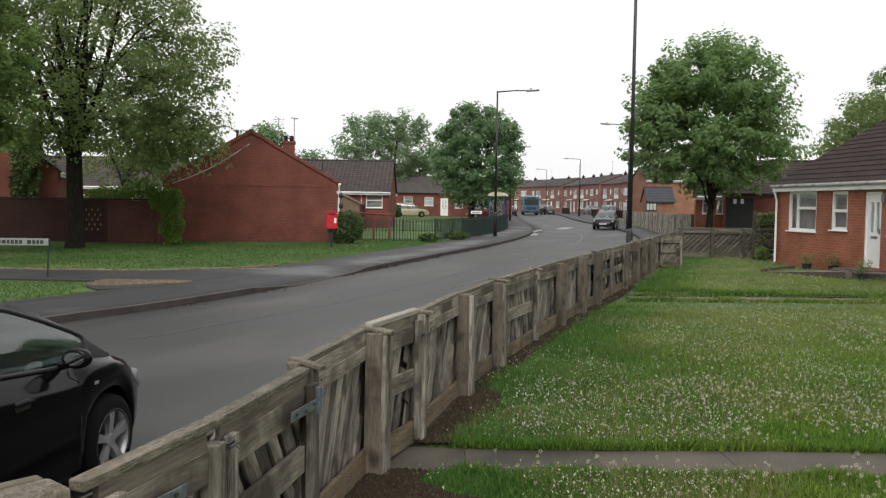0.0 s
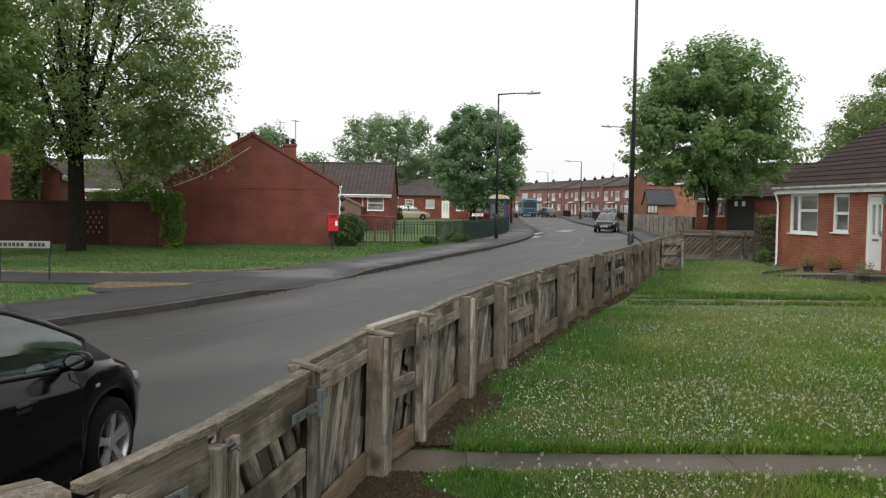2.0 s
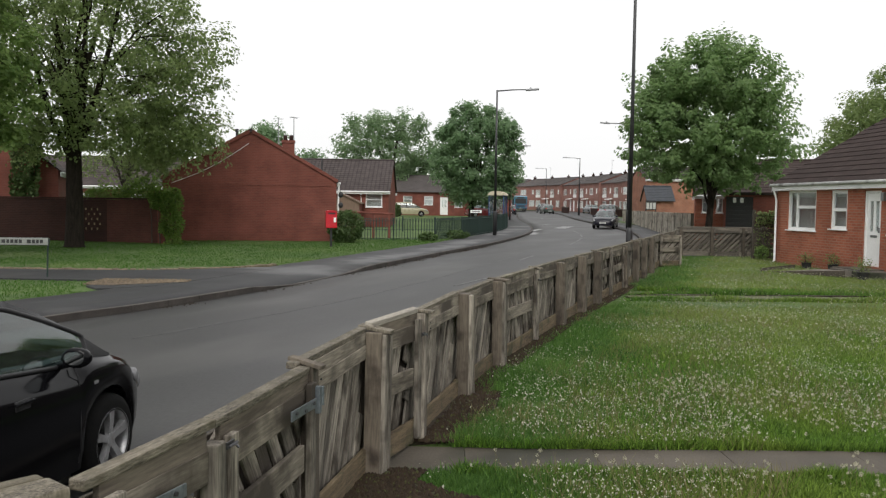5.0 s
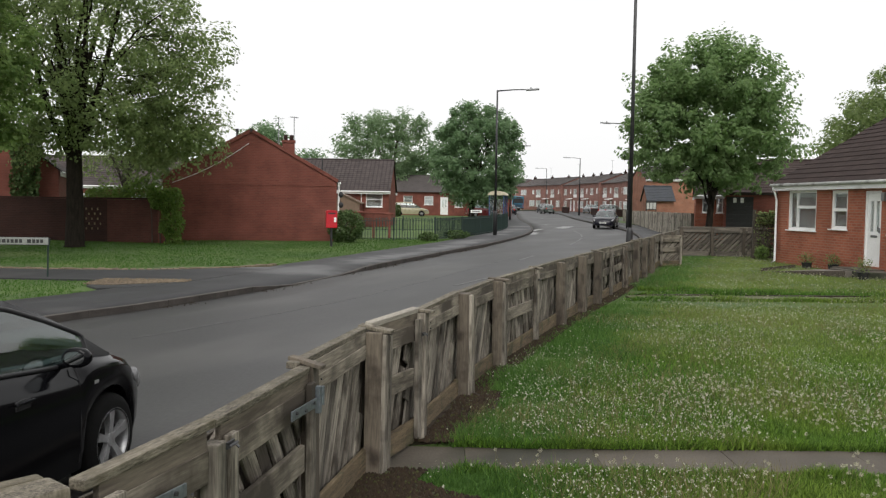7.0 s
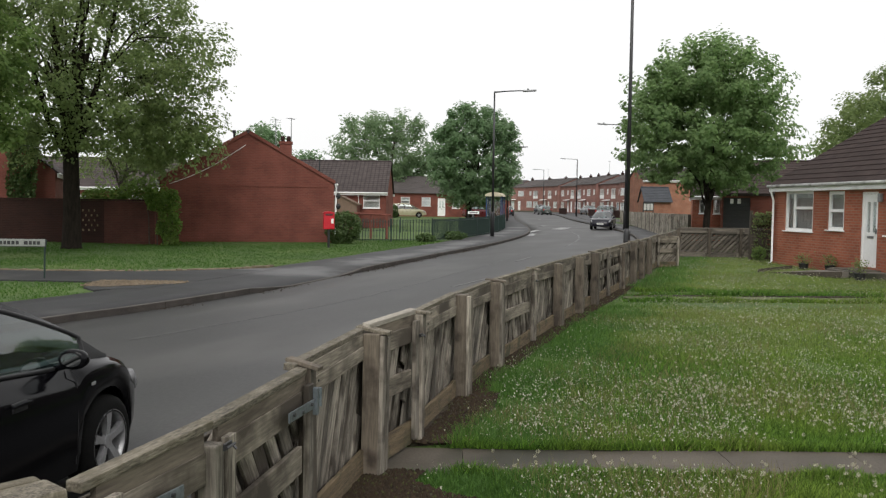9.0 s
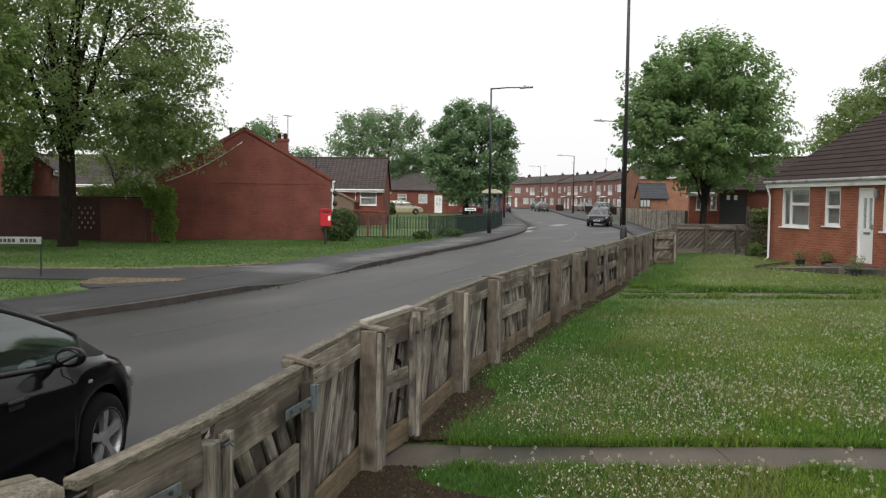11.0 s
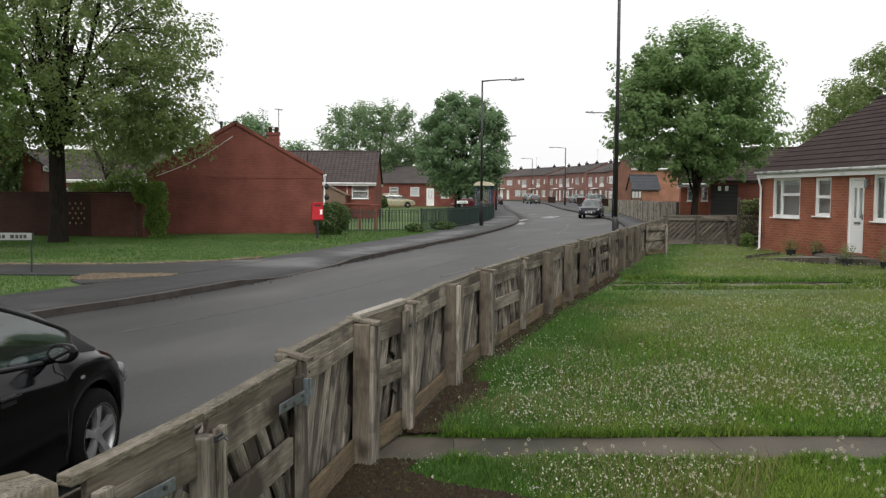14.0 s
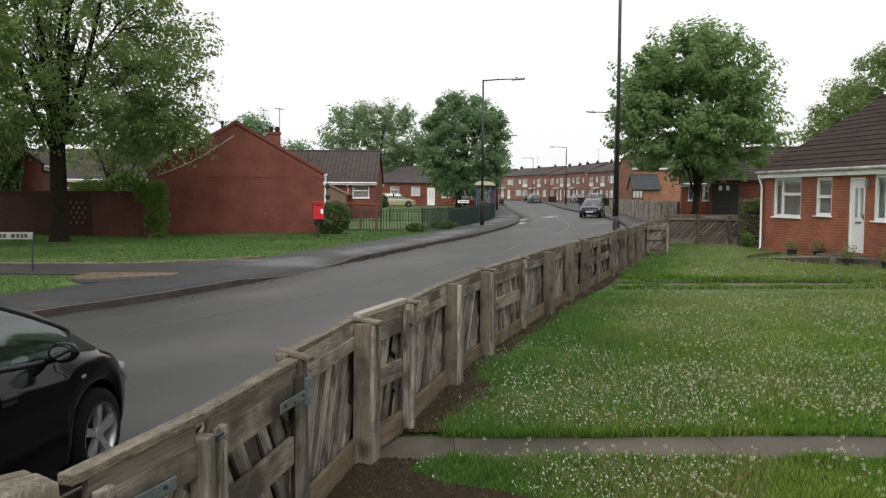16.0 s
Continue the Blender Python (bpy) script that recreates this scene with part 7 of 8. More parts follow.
    for j in range(len(C) - 1):
        s = (C[j] + C[j + 1]) / 2
        for i in range(m2 - 1):
            quad = (crs[j][i], crs[j][i + 1], crs[j + 1][i + 1], crs[j + 1][i])
            side = i < 2 or i > m2 - 4
            tall = smooth_curve(roof, s) - smooth_curve(deck, s)
            if side:
                end = tall < 0.2
                tag = ("l" if i < 2 else "r") + ("b" if abs(s - b_pillar) < 0.05 else "a" if s > b_pillar else "c")
                kind = "pillar" + tag if end or abs(s - b_pillar) < 0.05 else ("side_window" if i < 2 else "side_window_right") + ("_rear" if s < b_pillar else "")
            elif i in (2, m2 - 4):
                kind = "roof"
            elif s > ra1 + 0.02:
                kind = "windscreen"
            elif s < ra0 - 0.02:
                kind = "rear_window"
            else:
                kind = "roof"
            sets[kind].append(quad)
    for kind, quads in sets.items():
        if not quads:
            continue
        bm = bmesh.new()
        for q in quads:
            bm.faces.new([bm.verts.new(p) for p in q])
        bmesh.ops.remove_doubles(bm, verts=bm.verts, dist=0.0005)
        glass = "window" in kind or kind == "windscreen"
        kind = "side_window" if kind.startswith("side") else "pillar" if kind.startswith("pillar") else kind
        part(kind, bm, CAR_GLASS if glass else (paint if kind == "roof" else TRIM_BLACK), t, "tinted glass" if glass else "", True)
    # seats and dashboard behind the glass
    part("dashboard", block((0.5, W * 0.72, 0.2), pose(r1 - 0.35 - L / 2, 0, 0.82), 0.05), TRIM_BLACK, t)
    for x in (r1 - 1.25, r1 - 2.15):
        for y in (-0.36, 0.36):
            bm = bmesh.new()
            box(bm, (0.16, 0.46, 0.6), pose(x - L / 2 - 0.1, y, 0.84, 0, -14, 0), 0.05)
            box(bm, (0.1, 0.26, 0.2), pose(x - L / 2 - 0.2, y, 1.2, 0, -10, 0), 0.04)
            part("seat", bm, CLOTH, t, "dark cloth seat")
    for a in axles:
        for sy in (-1, 1):
            wheel(t, a - L / 2, sy * (half(a) - 0.1), r, 0.2, sy, spokes)
    # lamps, plates, mirrors
    nose = smooth_curve(deck, L - 0.16)
    for sy in (-1, 1):
        bm = block((0.3, 0.2, 0.12), None, 0.045)
        b = part("headlamp", bm, LAMP_CLEAR, t, "clear headlamp", True)
        b.matrix_basis = pose(L / 2 - 0.3, sy * half(L - 0.3) * 0.87, smooth_curve(deck, L - 0.3) - 0.1, 0, 24, -sy * 22)
        bm = block((0.1, 0.22, 0.26), None, 0.03)
        b = part("tail_lamp", bm, LAMP_RED, t, "red tail lamp", True)
        b.matrix_basis = pose(-L / 2 + 0.06, sy * half(0.1) * 0.86, smooth_curve(deck, 0.1) - 0.12)
        bm = bmesh.new()
        bmesh.ops.create_uvsphere(bm, u_segments=16, v_segments=10, radius=0.5)
        bmesh.ops.scale(bm, vec=(0.16, 0.2, 0.135), verts=bm.verts)
        for v in bm.verts:
            v.co.x = max(v.co.x, -0.035)
        bmesh.ops.translate(bm, verts=bm.verts, vec=(0, sy * 0.13, 0.06))
        rod(bm, [(0, 0, 0), (0, sy * 0.1, 0.03)], 0.03, 6)
        b = part("wing_mirror", bm, paint, t, "door mirror with body-coloured shell", True)
        sm = doors - 0.54
        b.matrix_basis = pose(sm - L / 2, sy * half(sm) * 0.9, smooth_curve(deck, sm) - 0.005)
        mg = bmesh.new()
        bmesh.ops.create_cone(mg, cap_ends=True, segments=20, radius1=0.5, radius2=0.48, depth=0.006, matrix=pose(0, 0, 0, 0, 90, 0))
        bmesh.ops.scale(mg, vec=(1, 0.14, 0.088), verts=mg.verts)
        bmesh.ops.translate(mg, verts=mg.verts, vec=(-0.037, sy * 0.13, 0.06))
        part("mirror_glass", mg, MIRROR, b, "mirror glass")
        part("handle_recess", block((0.14, 0.02, 0.06), pose(doors - 1.04 - L / 2, sy * half(doors - 1.04) * 0.993, 0.83), 0.008), TRIM_BLACK, t)
        part("door_handle", block((0.19, 0.022, 0.018), pose(doors - 1.04 - L / 2, sy * (half(doors - 1.04) + 0.016), 0.845), 0.007), paint, t)
        # black frames round the side windows
        j = [k for k in range(len(C)) if smooth_curve(roof, C[k]) - smooth_curve(deck, C[k]) > 0.16]
        ring_i = (0, 2) if sy > 0 else (m2 - 1, m2 - 3)
        low = [Vector(crs[k][ring_i[0]]) for k in j]
        high = [Vector(crs[k][ring_i[1]]) for k in j]
        part("window_frame", tube(low + high[::-1] + low[:1], 0.016, 6), TRIM_BLACK, t, smooth=True)
        bm = bmesh.new()
        for sd in (doors - 0.42,):
            hw = half(sd)
            zt = smooth_curve(deck, sd)
            rod(bm, [(sd - L / 2, sy * hw * 0.975, 0.3), (sd - L / 2, sy * hw * 1.0, 0.55), (sd - L / 2, sy * hw * 0.985, zt - 0.12), (sd - L / 2, sy * hw * 0.93, zt - 0.02)], 0.005, 4)
        part("door_seam", bm, TRIM_BLACK, t)
    part("side_badge", block((0.05, 0.006, 0.022), pose(axles[1] - 0.25 - L / 2, -half(axles[1] - 0.25) * 1.0 - 0.004, 0.8), 0.002), ALLOY, t, "small bright side badge")
    part("grille", block((0.05, W * 0.45, 0.12), pose(L / 2 - 0.035, 0, nose - 0.22), 0.02), TRIM_BLACK, t, "dark grille")
    part("front_bumper", block((0.1, W * 0.56, 0.2), pose(L / 2 - 0.06, 0, 0.4), 0.04), paint if paint is CAR_BLACK else TRIM_BLACK, t)
    part("rear_bumper", block((0.12, W * 0.8, 0.2), pose(-L / 2 + 0.05, 0, 0.45), 0.04), paint, t)
    if plates:
        for x in (L / 2 + 0.005, -L / 2 - 0.005):
            pl = part("number_plate", block((0.012, 0.52, 0.11), pose(x, 0, 0.47), 0.003), PLATE, t, "plain number plate")
            part("lettering_bar", block((0.006, 0.4, 0.05), pose(x + (0.008 if x > 0 else -0.008), 0, 0.47)), BLACK_METAL, pl)
    return t


HATCH_DECK = [(0, 0.92), (0.3, 1.1), (1.2, 1.1), (2.0, 1.06), (2.75, 1.0), (3.1, 1.01), (3.5, 0.945), (3.8, 0.84), (4.02, 0.7), (4.2, 0.48)]
HATCH_ROOF = [(0.12, 1.05), (0.5, 1.3), (0.85, 1.45), (1.5, 1.52), (2.1, 1.5), (2.4, 1.45), (2.75, 1.31), (3.05, 1.16), (3.34, 0.98)]
NEAR_DECK = [(0, 0.92), (0.3, 1.08), (1.2, 1.07), (2.0, 1.04), (2.75, 0.97), (3.1, 0.965), (3.5, 0.915), (3.8, 0.82), (4.02, 0.69), (4.2, 0.48)]
NEAR_ROOF = [(0.12, 1.05), (0.5, 1.28), (0.85, 1.43), (1.5, 1.51), (2.1, 1.51), (2.42, 1.46), (2.76, 1.33), (3.1, 1.17), (3.48, 0.93)]
SEDAN_DECK = [(0, 0.8), (0.12, 0.95), (0.9, 0.97), (2.0, 0.93), (3.2, 0.93), (3.7, 0.87), (4.25, 0.76), (4.42, 0.66), (4.5, 0.5)]
SEDAN_ROOF = [(0.62, 0.97), (1.15, 1.32), (1.6, 1.42), (2.1, 1.43), (2.45, 1.38), (3.4, 0.92)]
PAINT_DARK = surface("dark_car_paint", (0.008, 0.008, 0.013), (0.014, 0.014, 0.021), 0.2, scale=3, fine=40, bump=0.0, coat=0.05, spec=0.3)
PAINT_GOLD = surface("pale_gold_car_paint", (0.34, 0.31, 0.2), (0.42, 0.39, 0.27), 0.3, scale=3, fine=40, bump=0.0, coat=0.5)
MPV_DECK = [(0, 0.8), (0.1, 1.0), (1.2, 1.02), (2.4, 0.99), (3.2, 0.97), (3.7, 0.88), (4.1, 0.76), (4.25, 0.64), (4.3, 0.5)]
MPV_ROOF = [(0.06, 1.0), (0.25, 1.4), (0.5, 1.58), (1.4, 1.64), (2.2, 1.6), (2.55, 1.52), (3.0, 1.26), (3.45, 0.96)]
PAINT_SILVER = surface("silver_car_paint", (0.22, 0.23, 0.24), (0.3, 0.31, 0.32), 0.3, metal=0.4, scale=3, fine=40, bump=0.0, coat=0.5)
PAINT_GREEN = surface("dark_green_car_paint", (0.02, 0.03, 0.024), (0.03, 0.042, 0.034), 0.3, scale=3, fine=40, bump=0.0, coat=0.3)
PAINT_RED = surface("red_car_paint", (0.12, 0.01, 0.012), (0.17, 0.015, 0.018), 0.3, scale=3, fine=40, bump=0.0, coat=0.5)


def build_cars():
    car("hatchback", "glossy black hatchback parked at the kerb beside the fence", pose(-3.35, 4.85, 0.0, 0, 0, 82.5), CAR_BLACK, deck=NEAR_DECK, roof=NEAR_ROOF, step=0.04, doors=3.34, r=0.33)
    car("saloon_car", "dark saloon car parked facing down the road", pose(12.95, 67.5, rise(67), 0, 0, 253), PAINT_DARK, L=4.5, deck=SEDAN_DECK, roof=SEDAN_ROOF, axles=(0.95, 3.55), step=0.09)
    far = [("estate_car", "pale gold car parked beyond the green", -3.85, 99.0, 4, PAINT_GOLD), ("saloon_car", "dark car parked beside the bus shelter", 9.6, 121, 83, PAINT_DARK),
           ("hatchback", "dark green car parked at the bend", 17.0, 139, 96, PAINT_GREEN), ("estate_car", "tall dark car parked at the bend", 17.6, 150, 96, PAINT_DARK),
           ("estate_car", "silver car parked before the terrace", 23.4, 118, 40, PAINT_SILVER), ("hatchback", "silver car parked before the terrace", 24.8, 143, 100, PAINT_SILVER),
           ("hatchback", "red car parked beyond the trees", 4.6, 98, 20, PAINT_RED)]
    for n, label, x, y, yaw, paint in far:
        L, deck, roof, axles = {"saloon_car": (4.5, SEDAN_DECK, SEDAN_ROOF, (0.95, 3.55)), "estate_car": (4.3, MPV_DECK, MPV_ROOF, (0.8, 3.42))}.get(n, (4.2, HATCH_DECK, HATCH_ROOF, (0.78, 3.36)))
        car(n, label, pose(x, y, rise(y) + (0.1 if paint in (PAINT_GOLD, PAINT_RED, PAINT_SILVER) else 0.0), 0, 0, yaw), paint, L=L, deck=deck, roof=roof, axles=axles, step=0.1)


BUS_BLUE = surface("bus_blue_paint", (0.018, 0.108, 0.175), (0.032, 0.155, 0.238), 0.35, scale=2, fine=30, bump=0.0, coat=0.4)


BUS_DEEP = surface("bus_deep_blue_paint", (0.012, 0.06, 0.11), (0.02, 0.09, 0.15), 0.4, scale=2, fine=30, bump=0.0, coat=0.3)


def build_bus():
    t = thing("bus", "turquoise blue single-decker bus driving away", "bus", pose(14.2, 140, rise(140)))
    L, W, H = 10.8, 2.5, 2.95
    part("body", block((L, W, H - 0.4), pose(0, 0, 0.4 + (H - 0.4) / 2), 0.14), BUS_BLUE, t, smooth=False)
    part("roof_pod", block((3.0, 1.7, 0.16), pose(-1.0, 0, H + 0.05), 0.05), BUS_BLUE, t)
    part("rear_window", block((0.05, 2.1, 0.95), pose(-L / 2 - 0.01, 0, 2.0), 0.04), TRIM_BLACK, t, "dark rear window")
    part("rear_sign", block((0.05, 1.3, 0.26), pose(-L / 2 - 0.02, 0, 2.66), 0.01), TRIM_BLACK, t, "dark route sign")
    part("engine_cover", block((0.05, 1.7, 0.62), pose(-L / 2 - 0.012, 0, 1.06), 0.03), BUS_DEEP, t, "darker blue engine cover")
    for k in range(4):
        part("grille_slat", block((0.03, 1.3, 0.05), pose(-L / 2 - 0.045, 0, 0.86 + 0.11 * k), 0.008), TRIM_BLACK, t)
    part("side_band", block((L - 0.3, W + 0.012, 0.3), pose(0, 0, 0.62), 0.01), BUS_DEEP, t, "darker blue skirt band")
    for sy in (-1, 1):
        for z in (0.85, 1.08, 1.3):
            part("tail_lamp", block((0.05, 0.16, 0.16), pose(-L / 2 - 0.02, sy * 1.02, z), 0.02), LAMP_RED, t, "red tail lamp")
        for k in range(6):
            part("side_window", block((1.35, 0.03, 0.85), pose(-L / 2 + 1.5 + k * 1.5, sy * (W / 2 + 0.003), 1.95), 0.01), TRIM_BLACK, t, "dark side window")
        for x in (-2.6, 3.0):
            wheel(t, x, sy * (W / 2 - 0.16), 0.48, 0.28, sy, 6)
        b = part("mirror", block((0.12, 0.1, 0.3), pose(L / 2 + 0.1, sy * (W / 2 + 0.12), 2.2), 0.02), TRIM_BLACK, t)
    part("windscreen", block((0.05, 2.2, 1.3), pose(L / 2 + 0.01, 0, 1.85), 0.02), TRIM_BLACK, t, "dark windscreen")
    part("number_plate", block((0.02, 0.52, 0.12), pose(-L / 2 - 0.03, 0, 0.62), 0.003), PLATE, t, "plain number plate")
    part("rear_bumper", block((0.14, W - 0.1, 0.28), pose(-L / 2 - 0.02, 0, 0.5), 0.04), TRIM_BLACK, t)
    return t


build_trees()
build_street_things()
build_railings()
build_shelter()
build_cars()
bus = build_bus()


# ---- what grows on the lawn and verges ----
def blades(name, label, pts, h, w, mat, seed, heights=None):
    """Tufts of single bent blades."""
    rnd = np.random.RandomState(seed)
    n = len(pts)
    a = rnd.uniform(0, math.tau, n)
    side = np.stack([np.cos(a), np.sin(a), np.zeros(n)], 1)
    lean = rnd.normal(size=(n, 3)) * (0.45, 0.45, 0)
    hh = (h * rnd.uniform(0.5, 1.5, n))[:, None]
    if heights is not None:
        hh = hh * heights[:, None]
    ww = (w * rnd.uniform(0.7, 1.3, n))[:, None]
    tip = pts + (np.array((0, 0, 1.0)) + lean) * hh
    verts = np.stack([pts - side * ww, pts + side * ww, tip], 1).reshape(-1, 3)
    faces = np.arange(n * 3).reshape(-1, 3)
    return tagged(new(name, big_mesh(name, verts, faces, mat)), label, "grass", kind="stuff")


def lawn_points(n, seed, y0=4.3, y1=29.5, near=1.6):
    """Points on the lawn that the camera overlooks, thinning out with distance; none on paths or soil."""
    rnd = np.random.RandomState(seed)
    u = rnd.uniform(0, 1, n)
    k = near
    y = (y0 ** (1 - k) + u * (y1 ** (1 - k) - y0 ** (1 - k))) ** (1 / (1 - k))
    fx = np.interp(y, fence_line[:, 1], fence_line[:, 0])
    x = fx + rnd.uniform(0, 1, n) * (0.6 * y + 1.2 - fx)
    soil = fx + np.where(y < 7.6, 0.2, 0.12) + (0.05 * ((y > 5.4) & (y < 7.4)))
    ok = (x > soil + rnd.normal(size=n) * 0.05) & ~((y > 5.35 + 0.006 * x + rnd.normal(size=n) * 0.02) & (y < 5.94 + 0.006 * x + rnd.normal(size=n) * 0.02))
    ok &= ~((y < np.interp(x, (-0.6, -0.15, 0.1, 0.41, 0.79, 1.05, 1.3), (5.2, 5.08, 4.82, 4.67, 4.48, 4.3, 3.7)) + rnd.normal(size=n) * 0.03))
    wall = 10.62 + 0.11 * (27 - y)
    ok &= ~((x > wall - 0.05) & (y < 27.1))
    return np.stack([x[ok], y[ok], np.full(ok.sum(), LAWN - 0.005)], 1)


def bare(p):
    """The old path and the painted shade line beside it carry hardly any grass."""
    rnd = np.random.RandomState(5)
    y = p[:, 1] - 0.065 * (p[:, 0] - 6) + rnd.normal(size=len(p)) * 0.05
    strip = (y > 15.77) & (y < 16.5)
    worn = np.array([0.65 + 0.6 * noise.noise((x * 0.8, y, 4)) for x, y in p[:, :2]])
    return strip & (rnd.uniform(0, 1, len(p)) < worn)


def weedy(x, y):
    """The middle of the lawn, where the flowers have gone to seed."""
    return math.exp(-((x - 2.2) / 1.1) ** 2 - ((y - 7.3) / 1.0) ** 2)


def build_grass():
    p = lawn_points(480000, 71)
    lush = np.array([0.8 + 0.55 * noise.noise((x * 0.9, y * 0.9, 0)) + 0.45 * noise.noise((x * 4.0, y * 4.0, 6)) for x, y, _ in p])
    lush = np.maximum(lush, 0.15)
    # short before and on the old path
    low = (p[:, 1] > 14.6) & (p[:, 1] < 17.1)
    lush[low] *= 0.45
    lush = lush[~bare(p)]
    p = p[~bare(p)]
    # deeper and longer grass in the lee of the fence
    rnd = np.random.RandomState(70)
    off = p[:, 0] - np.interp(p[:, 1], fence_line[:, 1], fence_line[:, 0]) + 0.5 * np.array([noise.noise((x * 1.3, y * 1.3, 9)) for x, y, _ in p]) + rnd.normal(size=len(p)) * 0.25
    lee = off < 1.05
    tall = lush * (1 + 0.02 * p[:, 1])
    worn = ~lee & (p[:, 1] + 2.5 * np.array([noise.noise((x * 0.6, y * 0.45, 12)) for x, y, _ in p]) + rnd.normal(size=len(p)) * 0.9 > 10.6)
    rest = ~lee & ~worn
    blades("lawn_grass", "uneven green blades of an unmown lawn", p[rest], 0.052, 0.005, GRASS_BLADE, 72, tall[rest])
    blades("lawn_grass", "shorter yellow-green grass before the bungalow", p[worn], 0.046, 0.005, GRASS_WORN, 69, tall[worn])
    blades("lawn_grass", "deep green longer grass in the lee of the fence", p[lee], 0.062, 0.005, GRASS_DEEP, 70, tall[lee])
    p = lawn_points(30000, 73, near=1.25)
    p = p[~bare(p)]
    keep = np.array([noise.noise((x * 0.5 + 9, y * 0.5, 2)) + 0.7 * weedy(x, y) > 0.02 for x, y, _ in p])
    blades("dry_grass", "thin straw-coloured stems among the grass", p[keep], 0.12, 0.003, GRASS_DRY, 74)
    # longer tufts along both edges of the path
    rnd = np.random.RandomState(77)
    x = rnd.uniform(0.1, 5.5, 22000)
    near_edge = rnd.uniform(0, 1, len(x)) < 0.55
    y = np.where(near_edge, 5.34 - np.abs(rnd.normal(size=len(x))) * 0.06 + 0.02, 5.93 + np.abs(rnd.normal(size=len(x))) * 0.05 - 0.03 * np.sin(x * 2.3)) + 0.006 * x
    tall = 0.8 + 0.7 * np.array([noise.noise((a * 3, b * 3, 5)) for a, b in zip(x, y)])
    blades("path_edge_grass", "longer grass hanging over the edges of the path", np.stack([x, y, np.full(len(x), LAWN)], 1), 0.06, 0.005, GRASS_BLADE, 78, np.maximum(tall, 0.3))
    # humps of longer grass that hang over the old path's edges
    rnd = np.random.RandomState(79)
    x = rnd.uniform(3.2, 11.5, 26000)
    y = np.array((15.45, 16.55, 17.3))[rnd.randint(0, 3, len(x))] + 0.065 * (x - 6) + np.abs(rnd.normal(size=len(x))) * 0.1
    tall = 0.75 + 0.9 * np.array([noise.noise((a * 1.1, b * 1.3, 8)) for a, b in zip(x, y)])
    ok = (tall > 0.45) & (x > np.interp(y, fence_line[:, 1], fence_line[:, 0]) + 0.35)
    blades("path_edge_grass", "humps of longer grass along the overgrown old path", np.stack([x, y, np.full(len(x), LAWN)], 1)[ok], 0.1, 0.008, GRASS_BLADE, 80, tall[ok])
    # verges across the road
    rnd = np.random.RandomState(75)
    q = []
    while len(q) < 125000:
        x, y = rnd.uniform(-24, 2.5), rnd.uniform(15.5, 43)
        if road_offset(x, y) > -2.5:
            continue
        if 19.75 < y < 22.65 and x < -8 or (19.0 < y < 23.9 + 0.35 * (x + 6) + 0.7 and x >= -8):
            continue
        if -7.85 < x < -5.9 and 17.6 < y < 19.9:
            continue
        q.append((x, y, rise(y) + 0.08))
    blades("verge_grass", "short green grass of the roadside verge", np.array(q), 0.042, 0.009, VERGE_BLADE, 76)


def seed_heads(name, label, pts, r, h, mat, seed, spikes=14):
    """Round heads of fine bristles on thin stems."""
    rnd = np.random.RandomState(seed)
    n = len(pts)
    c = pts + np.stack([rnd.normal(size=n) * 0.02, rnd.normal(size=n) * 0.02, h * rnd.uniform(0.6, 1.3, n)], 1)
    d = rnd.normal(size=(n, spikes, 3))
    d /= np.linalg.norm(d, axis=2)[:, :, None]
    s = rnd.normal(size=(n, spikes, 3))
    s -= d * (s * d).sum(2)[:, :, None]
    s /= np.linalg.norm(s, axis=2)[:, :, None]
    rr = r * rnd.uniform(0.75, 1.2, (n, 1, 1))
    cc = c[:, None, :]
    tri = np.stack([cc + d * rr * 0.15, cc + d * rr + s * rr * 0.1, cc + d * rr - s * rr * 0.1], 2).reshape(-1, 3)
    w = 0.0018
    st = np.stack([pts - (w, 0, 0), pts + (w, 0, 0), c], 1).reshape(-1, 3)
    tagged(new(name, big_mesh(name, tri, np.arange(len(tri)).reshape(-1, 3), mat)), label, "flowers", kind="stuff")
    tagged(new(name + "_stems", big_mesh(name + "_stems", st, np.arange(len(st)).reshape(-1, 3), GRASS_DRY)), "thin straw-coloured flower stems in the lawn", "stems", kind="stuff")


def far_from_fence(p):
    """Flowers keep away from the shade of the fence."""
    return np.clip((p[:, 0] - np.interp(p[:, 1], fence_line[:, 1], fence_line[:, 0])) / 2.2, 0, 1) * 0.75 - 0.65


